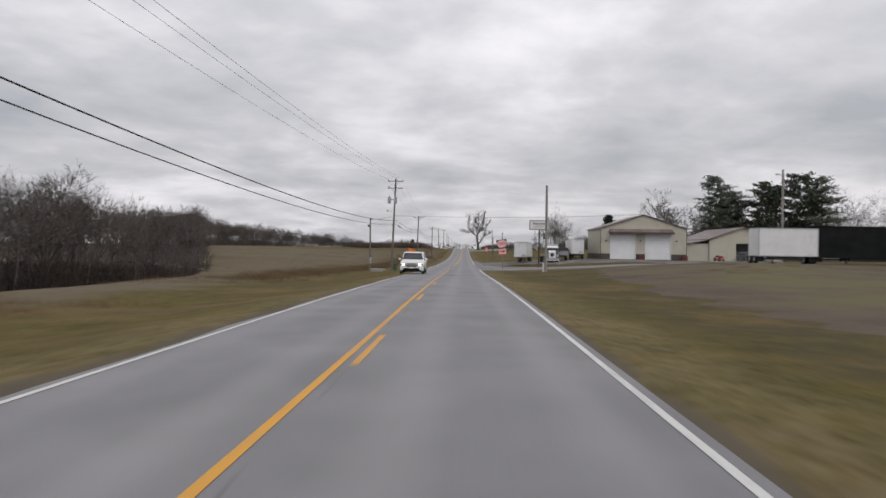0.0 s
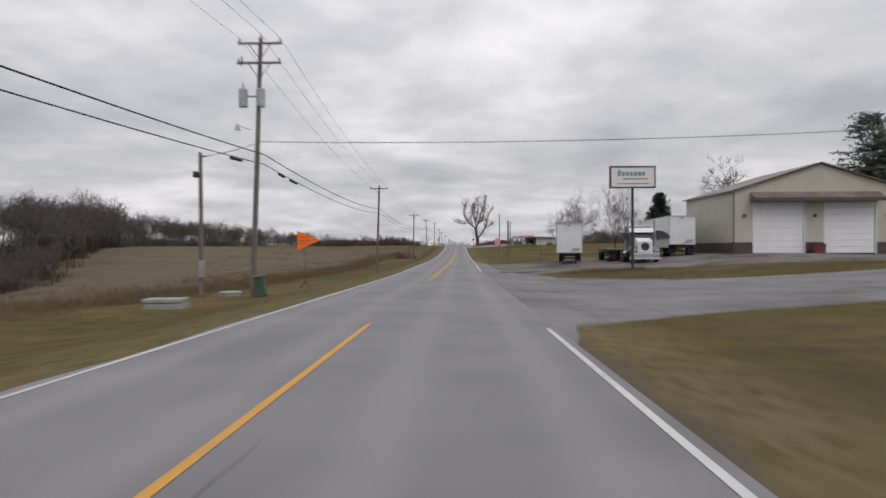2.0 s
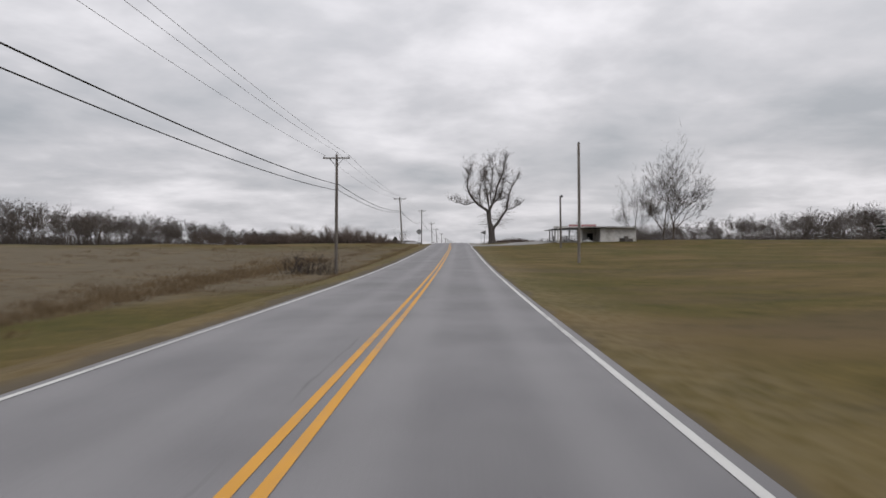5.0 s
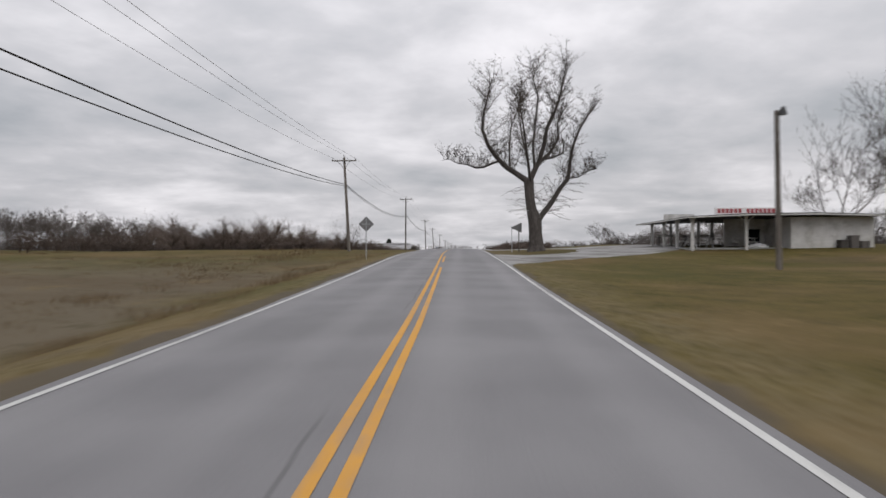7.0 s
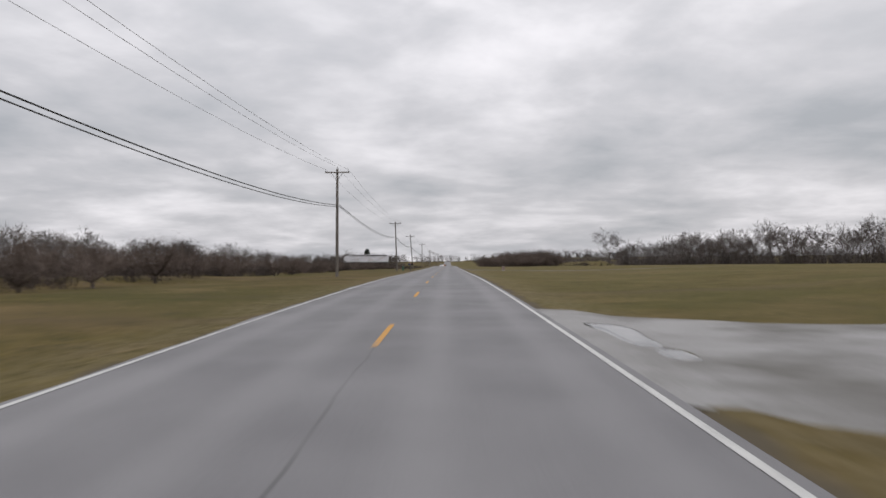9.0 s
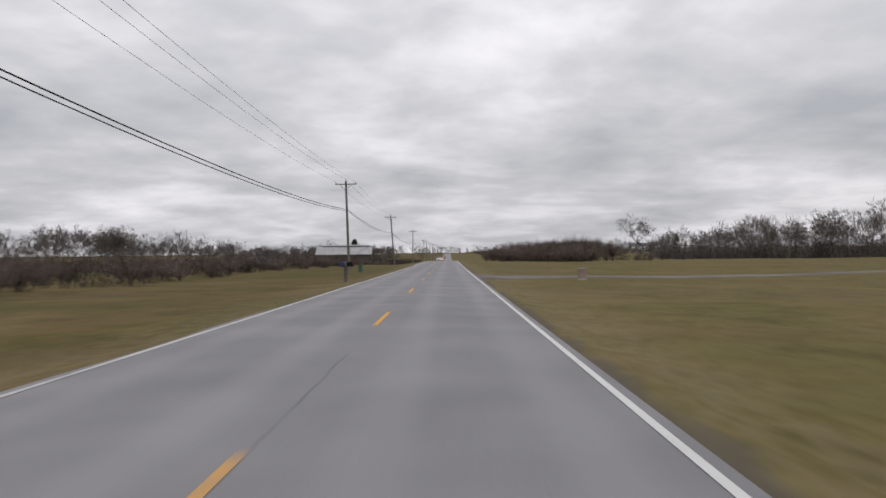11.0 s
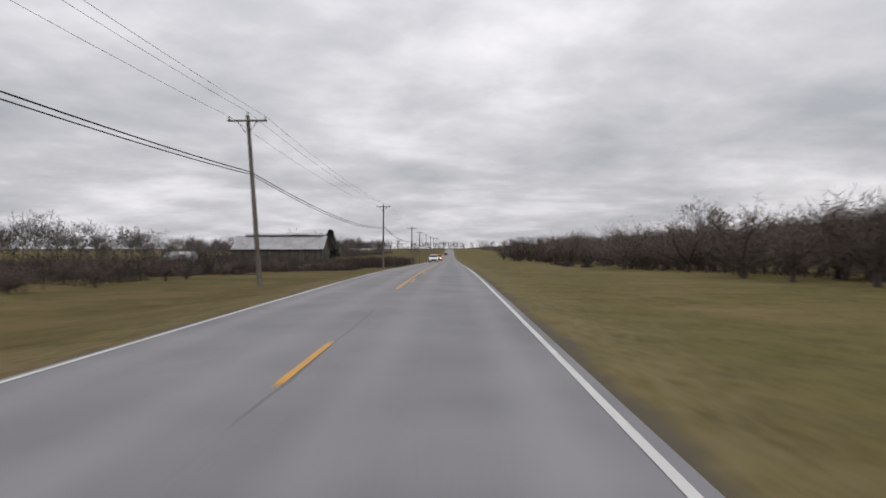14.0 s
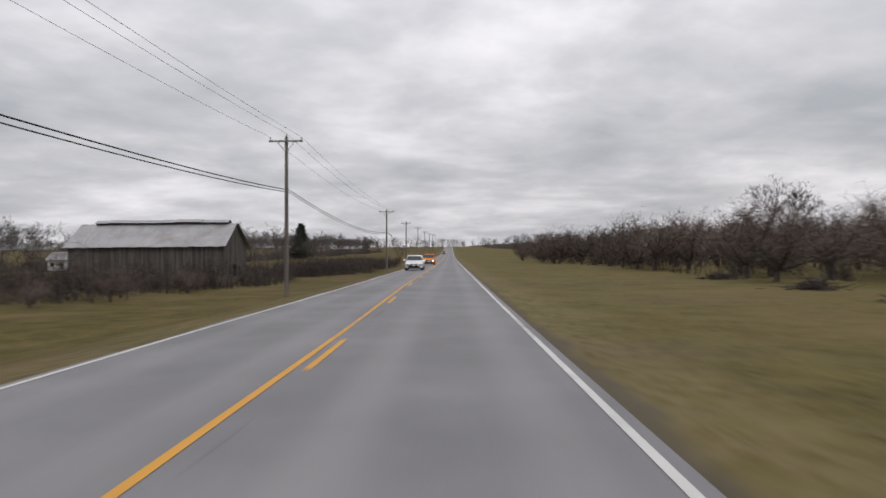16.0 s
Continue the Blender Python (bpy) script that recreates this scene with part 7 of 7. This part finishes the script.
    if boot == 0:
        for s in (-1, 1):
            rodded("roof_rail", (s * w * 0.7, hy + L * 0.2, H + 0.05), (s * w * 0.7, rear - 0.6, H + 0.04), 0.02, DARK_STEEL, c, n=6)
    return c


car(-3.05, 65.6, 0, 4.85, 2.06, 1.86, CAR_WHITE, "white sport utility vehicle with lit headlights on the road's edge", group="work vehicle")
car(-1.9, 632.0, 0, 4.5, 1.8, 1.5, CAR_WHITE, "white sedan car with a chrome-barred grille on the road", boot=0.14, lights=False)
car(-1.6, 668.0, 0, 4.6, 1.85, 1.65, ORANGE_CAR, "orange car with lit headlights behind a white sedan", boot=0.0)
car(-1.7, 900.0, 0, 4.6, 1.85, 1.5, BLACK_PAINT, "dark far-off car with lit headlights", boot=0.14)


# ---- single trees ----
def big_tree():
    """The old roadside tree: a thick trunk with a low side limb and three heavy limbs above."""
    r = random.Random(31)
    pieces = []

    def chain(points, r0, r1, level):
        n = len(points) - 1
        for i in range(n):
            pieces.append((Vector(points[i]), Vector(points[i + 1]), r0 + (r1 - r0) * i / n, r0 + (r1 - r0) * (i + 1) / n, level))
        return [Vector(p) for p in points]

    def sprays(line, r0, count, length, up=0.5, level=2):
        n = len(line) - 1
        for _ in range(count):
            f = r.uniform(0.15, 1.0) * n
            i = min(int(f), n - 1)
            s = line[i].lerp(line[i + 1], f - i)
            d = Vector((r.uniform(-1, 1), r.uniform(-1, 1), r.uniform(-0.5, 1.0) + up)).normalized()
            p, rad, out = s, r0 * r.uniform(0.5, 1.0), [s]
            ln = length * r.uniform(0.5, 1.2)
            for k in range(4):
                d = (d + Vector((r.uniform(-0.35, 0.35), r.uniform(-0.35, 0.35), r.uniform(-0.1, 0.35)))).normalized()
                q = p + d * ln / 4
                pieces.append((p, q, rad, rad * 0.7 if k < 3 else 0.0, level))
                rad *= 0.7
                p = q
                out.append(q)
            for _ in range(13):
                j = r.randrange(1, 5)
                m = out[j - 1].lerp(out[j], r.random())
                e = m + Vector((r.uniform(-1, 1), r.uniform(-1, 1), r.uniform(-0.3, 1.0))) * ln * 0.22
                pieces.append((m, e, 0.018, 0.0, 3))
                for _ in range(2):
                    u = m.lerp(e, r.uniform(0.4, 0.95))
                    pieces.append((u, u + Vector((r.uniform(-1, 1), r.uniform(-1, 1), r.uniform(-0.2, 0.9))) * ln * 0.11, 0.013, 0.0, 3))

    trunk = chain([(0, 0, -0.3), (-0.02, 0, 0.4), (-0.08, 0, 1.5), (-0.13, 0, 2.7), (-0.42, 0, 3.6), (-0.58, 0, 4.6), (-0.64, 0.1, 6.15)], 0.7, 0.44, 0)
    girths = [0.95, 0.68, 0.6, 0.62, 0.46, 0.42, 0.46]
    for i in range(6):
        pieces[i] = (pieces[i][0], pieces[i][1], girths[i], girths[i + 1], 0)
    low = chain([(0.1, 0, 2.5), (0.5, 0.15, 3.1), (1.45, 0.3, 4.3), (2.1, 0.3, 5.4), (2.85, 0.2, 6.35), (3.0, 0.1, 7.8), (3.25, 0, 9.2), (3.75, -0.2, 10.8), (4.5, -0.3, 12.3), (5.0, -0.3, 12.9)], 0.28, 0.03, 0)
    low_out = chain([(2.85, 0.2, 6.35), (3.8, 0.6, 6.5), (4.8, 0.9, 7.1), (5.6, 1.0, 7.3)], 0.07, 0.02, 1)
    left = chain([(-0.64, 0, 6.0), (-1.5, 0.2, 6.65), (-2.7, 0.3, 7.45), (-3.5, 0.3, 8.3), (-4.25, 0.1, 9.4), (-4.75, 0, 11.0), (-4.6, 0, 12.8), (-4.2, 0, 14.6), (-3.9, 0, 16.2)], 0.29, 0.03, 0)
    left_out = chain([(-3.2, 0.3, 7.95), (-3.9, 0.5, 7.75), (-4.6, 0.7, 7.45), (-5.3, 0.85, 7.4), (-6.1, 1.0, 7.75), (-6.9, 1.1, 7.85), (-7.7, 1.1, 8.25), (-8.4, 1.0, 8.15)], 0.12, 0.018, 1)
    shoot = chain([(-2.3, 0.3, 7.2), (-2.35, 0.1, 9.2), (-2.2, 0, 11.2), (-1.6, -0.2, 13.2), (-1.4, -0.2, 14.6)], 0.09, 0.02, 1)
    right = chain([(-0.6, 0.1, 6.1), (-0.2, 0.3, 6.9), (0.3, 0.4, 7.9), (0.7, 0.3, 9.2), (1.0, 0.2, 11.2), (1.6, 0, 12.6), (2.1, 0, 14.2), (2.4, 0, 16.0), (2.7, 0, 17.6)], 0.28, 0.03, 0)
    elbow = chain([(0.35, 0.4, 7.8), (1.4, 0.6, 8.8), (2.1, 0.8, 10.2), (2.0, 0.8, 11.8), (2.7, 0.8, 13.4)], 0.17, 0.025, 0)
    mid = chain([(-0.1, 0.3, 7.2), (-0.3, -0.3, 9.4), (-0.1, -0.6, 11.6), (0.1, -0.8, 14.0), (-0.3, -0.8, 15.8), (-0.6, -0.8, 17.2)], 0.12, 0.02, 1)
    side = chain([(0.6, 0.4, 8.1), (1.6, 0.7, 8.3), (2.5, 0.9, 8.7), (2.6, 0.9, 9.8)], 0.13, 0.04, 1)
    back = chain([(-0.5, 0.3, 6.2), (-0.6, 1.6, 8.2), (-0.9, 2.8, 10.4), (-1.2, 3.4, 13.0), (-1.0, 3.6, 15.4)], 0.12, 0.02, 1)
    front = chain([(-0.5, -0.2, 6.0), (-0.9, -1.5, 8.0), (-1.3, -2.8, 10.2), (-1.7, -3.4, 12.6), (-1.6, -3.6, 14.6)], 0.12, 0.02, 1)
    for line, rad, cnt, ln in ((left, 0.04, 84, 3.0), (left_out, 0.022, 60, 1.7), (shoot, 0.025, 40, 1.9), (right, 0.04, 84, 2.8), (elbow, 0.035, 54, 2.4), (mid, 0.03, 62, 2.6), (low, 0.035, 84, 2.4), (low_out, 0.025, 34, 1.8), (side, 0.03, 24, 2.0), (back, 0.035, 54, 2.6), (front, 0.035, 54, 2.6)):
        sprays(line, rad, cnt, ln, 0.75)
    # long drooping twigs low on the trunk and on the side limb
    for k in range(44):
        base = trunk[3].lerp(trunk[6], r.random() ** 1.1) if k < 26 else low[1].lerp(low[4], r.random())
        out = -1 if k < 26 and k % 3 else 1
        d = Vector((out * r.uniform(0.7, 1), r.uniform(-0.7, 0.3), r.uniform(-0.1, 0.35))).normalized()
        p, rad, ln = base, 0.02, r.uniform(1.0, 2.7)
        for i in range(5):
            d = (d + Vector((r.uniform(-0.12, 0.12), r.uniform(-0.15, 0.15), r.uniform(-0.28, 0.16)))).normalized()
            q = p + d * ln / 5
            pieces.append((p, q, rad, rad * 0.75 if i < 4 else 0.0, 2))
            for _ in range(3):
                m = p.lerp(q, r.random())
                pieces.append((m, m + (d * 0.7 + Vector((r.uniform(-0.5, 0.5), r.uniform(-0.5, 0.5), r.uniform(-0.5, 0.5)))) * ln * 0.2, 0.014, 0.0, 3))
            rad *= 0.75
            p = q

    def lowered(v):
        """The crown is broad and rather flat-topped."""
        return Vector((v.x, v.y, v.z if v.z < 9 else 9 + (v.z - 9) * 0.86))
    pieces = [(lowered(a), lowered(b), r0, r1, level) for a, b, r0, r1, level in pieces]
    return pieces


plant("sycamore_tree", tree_meshes("sycamore_tree", big_tree(), 0.011, DARK_BARK, DARK_TWIG, (10, 6, 3, 2)), 7.75, 311.9, 0, 1.0, "large old leafless tree with a thick forked trunk", "tree", sink=-0.1)

TALL = [tree_meshes("tall_tree", forked(500 + i, 16, 8, angle=20, ratio=0.83, bole=0.9, leader=0.4, girth=0.019, lift=0.22, spurs=0.5, twigs=2), 0.012, BARK, TWIG, (7, 5, 3, 2)) for i in range(3)]
WIDE = [tree_meshes("tall_tree", forked(540 + i, 16, 8, angle=21, ratio=0.83, bole=0.6, leader=0.45, girth=0.018, lift=0.22, spurs=0.6, twigs=2), 0.014, BARK, TWIG, (7, 5, 3, 2)) for i in range(3)]
ROUND = [tree_meshes("round_tree", forked(520 + i, 12, 7, angle=31, ratio=0.8, bole=0.8, girth=0.019, lift=0.08, wide=1.1, spurs=0.6, twigs=2), 0.013, BARK, TWIG, (6, 4, 3, 2)) for i in range(3)]
ROUND_FAR = [tree_meshes("round_tree", forked(520 + i, 12, 7, angle=28, ratio=0.8, bole=0.9, girth=0.021, lift=0.1, spurs=0.7, twigs=3), 0.026, BARK, TWIG, (6, 4, 3, 2)) for i in range(3)]
for i, (x, y, k, data, lab) in enumerate((
        (35.9, 314.5, 0.95, WIDE, "tall slender leafless tree behind the farm stand"), (39.6, 309, 1.45, WIDE, "tall slender leafless tree behind the farm stand"), (42.6, 313, 1.25, WIDE, "tall slender leafless tree behind the farm stand"),
        (23.6, 174, 0.8, TALL, "slender leafless tree behind the truck yard"), 
        (74.5, 261, 2.3, ROUND_FAR, "spreading leafless tree beyond the truck yard"), (34, 200, 0.6, TALL, "slender leafless tree behind the truck yard"),
        (113, 790, 1.95, ROUND_FAR, "wide lone leafless tree far across the orchard"), (-70, 798, 1.35, ROUND_FAR, "leafless tree behind the old barn"), (-50.5, 768, 1.15, ROUND_FAR, "leafless tree behind the old barn"), (-37, 750, 0.9, ROUND_FAR, "leafless tree behind the old barn"), (-14, 770, 0.8, ROUND, "leafless roadside tree far ahead"),
        (-128, 420, 1.25, ROUND_FAR, "lone round leafless tree before the far woods"), (-10.7, 323.5, 0.36, ROUND, "small leafless tree beside a utility pole"),
        (99, 186, 1.5, ROUND, "tall leafless tree at the yard's far edge"), (106, 194, 1.7, ROUND, "tall leafless tree at the yard's far edge"), (113, 200, 1.6, ROUND, "tall leafless tree at the yard's far edge"), (120, 192, 1.7, ROUND, "tall leafless tree at the yard's far edge"))):
    plant("bare_tree", data[i % len(data)], x, y, 57 * i, k, lab, "tree")


def conifer(seed, height, width, open_crown=False, needles=PINE):
    """Trunk pieces, and a crown of drooping needle sprays in whorls."""
    r = random.Random(seed)
    trunk = [(Vector((0, 0, -0.3)), Vector((0, 0, height * 0.5)), height * 0.016, height * 0.011, 0), (Vector((0, 0, height * 0.5)), Vector((0, 0, height)), height * 0.011, 0.0, 0)]
    vs, fs = [], []
    levels = int(height * (1.1 if open_crown else 2.0))
    for lv in range(levels):
        f = (lv + 0.5) / levels
        if open_crown and f < 0.18:
            continue
        zz = height * (0.06 + 0.94 * f)
        reach = width * ((1 - f) ** 0.62 if not open_crown else (0.35 + 0.65 * math.sin(math.pi * min(1, (1 - f) * 1.05 + 0.05)))) * r.uniform(0.75, 1.15)
        for k in range(9 if open_crown else 12):
            a = r.uniform(0, 6.283)
            ln = reach * r.uniform(0.6, 1.1) + 0.25
            d = Vector((math.cos(a), math.sin(a), r.uniform(-0.15, 0.35) if open_crown else r.uniform(-0.35, 0.1)))
            p0 = Vector((0, 0, zz))
            trunk.append((p0, p0 + d * ln, 0.03 + 0.004 * height * (1 - f), 0.0, 1))
            for _ in range(int(12 + ln * 10)):
                m = p0 + d * ln * r.uniform(0.25, 1.05)
                q = Vector((r.gauss(0, 1), r.gauss(0, 1), r.gauss(0, 0.6)))
                t1 = q.normalized() * r.uniform(0.3, 0.7)
                t2 = q.orthogonal().normalized() * r.uniform(0.10, 0.2)
                b = len(vs)
                o = m + Vector((r.gauss(0, 0.22), r.gauss(0, 0.22), r.gauss(0, 0.15)))
                vs += [tuple(o), tuple(o + t1 * 0.6 + t2), tuple(o + t1), tuple(o + t1 * 0.6 - t2)]
                fs.append((b, b + 1, b + 2, b + 3))
    out = []
    for nm, (v, f2), m in (("trunk", pieces_mesh(trunk, 0.02), BARK), ("crown", (np.array(vs), fs), needles)):
        me = bpy.data.meshes.new(nm)
        me.from_pydata(v.tolist(), [], f2)
        me.materials.append(m)
        out.append(me)
    return out


WHITE_PINES = [conifer(600 + i, 22, 5.6, True) for i in range(3)]
SPRUCE = [conifer(620 + i, 13.5, 4.9, needles=DARK_PINE) for i in range(2)]
for i, (x, y, k) in enumerate(((67, 186, 0.98), (72, 189, 0.82), (78, 184, 0.92), (83, 188, 0.9), (89, 187, 1.04), (93, 184, 0.98), (75, 196, 0.75))):
    plant("pine_tree", WHITE_PINES[i % 3], x, y, 71 * i, k, "tall dark green pine with ragged open branches", "tree", "pines beyond the yard")
plant("spruce_tree", SPRUCE[0], 54, 256, 0, 1.12, "dense dark evergreen tree at the field's edge", "tree")
plant("spruce_tree", SPRUCE[1], -64, 860, 60, 1.15, "dense dark evergreen tree behind the old barn", "tree")
plant("spruce_tree", SPRUCE[0], -47, 690, 10, 0.6, "dense dark evergreen tree behind the old barn", "tree")

# ---- dry weeds and grass tufts ----
def tuft(seed, count, height, width, lean=0.5):
    r = random.Random(seed)
    vs, fs = [], []
    for _ in range(count):
        p = Vector((r.gauss(0, 0.5) * width, r.gauss(0, 0.5) * width, -0.03))
        d = Vector((r.uniform(-lean, lean), r.uniform(-lean, lean), 1)).normalized()
        h = height * r.uniform(0.45, 1.1)
        s = Vector((r.uniform(-1, 1), r.uniform(-1, 1), 0)).normalized() * height * 0.03
        b = len(vs)
        vs += [tuple(p - s), tuple(p + s), tuple(p + d * h + Vector((r.uniform(-0.2, 0.2), r.uniform(-0.2, 0.2), 0)) * h)]
        fs.append((b, b + 1, b + 2))
    return np.array(vs), fs


VERGE = [tuft(700 + i, 16, 0.17, 0.55, 0.9) for i in range(5)]
WEEDS = [tuft(720 + i, 36, 0.58, 0.9) for i in range(5)]
places = []
for _ in range(8000):
    y = rnd.uniform(10, 640)
    side = rnd.choice((-1, 1))
    x = side * (3.85 + abs(rnd.gauss(0, 6.5)))
    if side > 0 and (84 < y < 172 or 280 < y < 348 or 432 < y < 451):
        continue
    places.append((x, y, rnd.uniform(0, 6.28), rnd.uniform(0.6, 1.5) * (1.5 if side > 0 and 40 < y < 96 and noise.noise((x * 0.2, y * 0.15, 0.0)) > 0 else 1.0), 1.0))
stuff_of("verge_grass", VERGE, places, GRASS_BLADE, "short tufts of dry winter grass along the road", "grass")
places = []
for _ in range(2200):
    y = rnd.uniform(20, 330)
    x = -13 - rnd.uniform(0, 1) ** 1.5 * 45
    if noise.noise((x * 0.05, y * 0.05, 2.0)) > -0.05:
        places.append((x, y, rnd.uniform(0, 6.28), rnd.uniform(0.6, 1.3), rnd.uniform(0.6, 1.1)))
for _ in range(1500):
    y = rnd.uniform(15, 270)
    if y < 66:
        continue
    x = -15.5 + 3.0 * noise.noise((0.3, y * 0.03, 4.0)) - abs(rnd.gauss(0, 3.0))
    places.append((x, y, rnd.uniform(0, 6.28), rnd.uniform(0.9, 1.5), rnd.uniform(0.8, 1.2)))
for _ in range(1300):
    y = rnd.uniform(222, 312)
    x = -5.5 - rnd.uniform(0, 1) ** 1.3 * 30
    places.append((x, y, rnd.uniform(0, 6.28), rnd.uniform(0.4, 0.95), rnd.uniform(0.5, 1.0)))
for _ in range(900):
    x, y = rnd.uniform(8.5, 34), rnd.uniform(114.5, 129)
    if y < 131.5 - 0.15 * (x - 9) and y > 115 + max(0.0, 12 - x) * 1.6 and noise.noise((x * 0.25, y * 0.25, 6.0)) > -0.25:
        places.append((x, y, rnd.uniform(0, 6.28), rnd.uniform(0.35, 0.8), rnd.uniform(0.5, 0.9)))
for _ in range(90):
    places.append((rnd.gauss(12.5, 1.8), rnd.gauss(131.0, 0.9), rnd.uniform(0, 6.28), rnd.uniform(0.6, 1.0), rnd.uniform(0.7, 1.0)))
stuff_of("dry_weeds", WEEDS, places, DRY_WEED, "knee-high brown dry weeds in the fallow field", "weeds")
places = [(-rnd.uniform(16, 60), rnd.uniform(330, 640), rnd.uniform(0, 6.28), rnd.uniform(0.3, 0.7), 0.7) for _ in range(500)]
stuff_of("dry_weeds", WEEDS, [p for p in places if not (p[0] > 0 and (p[1] < 350 or 436 < p[1] < 449))], DRY_WEED, "tufts of brown dry grass under the orchard", "weeds")
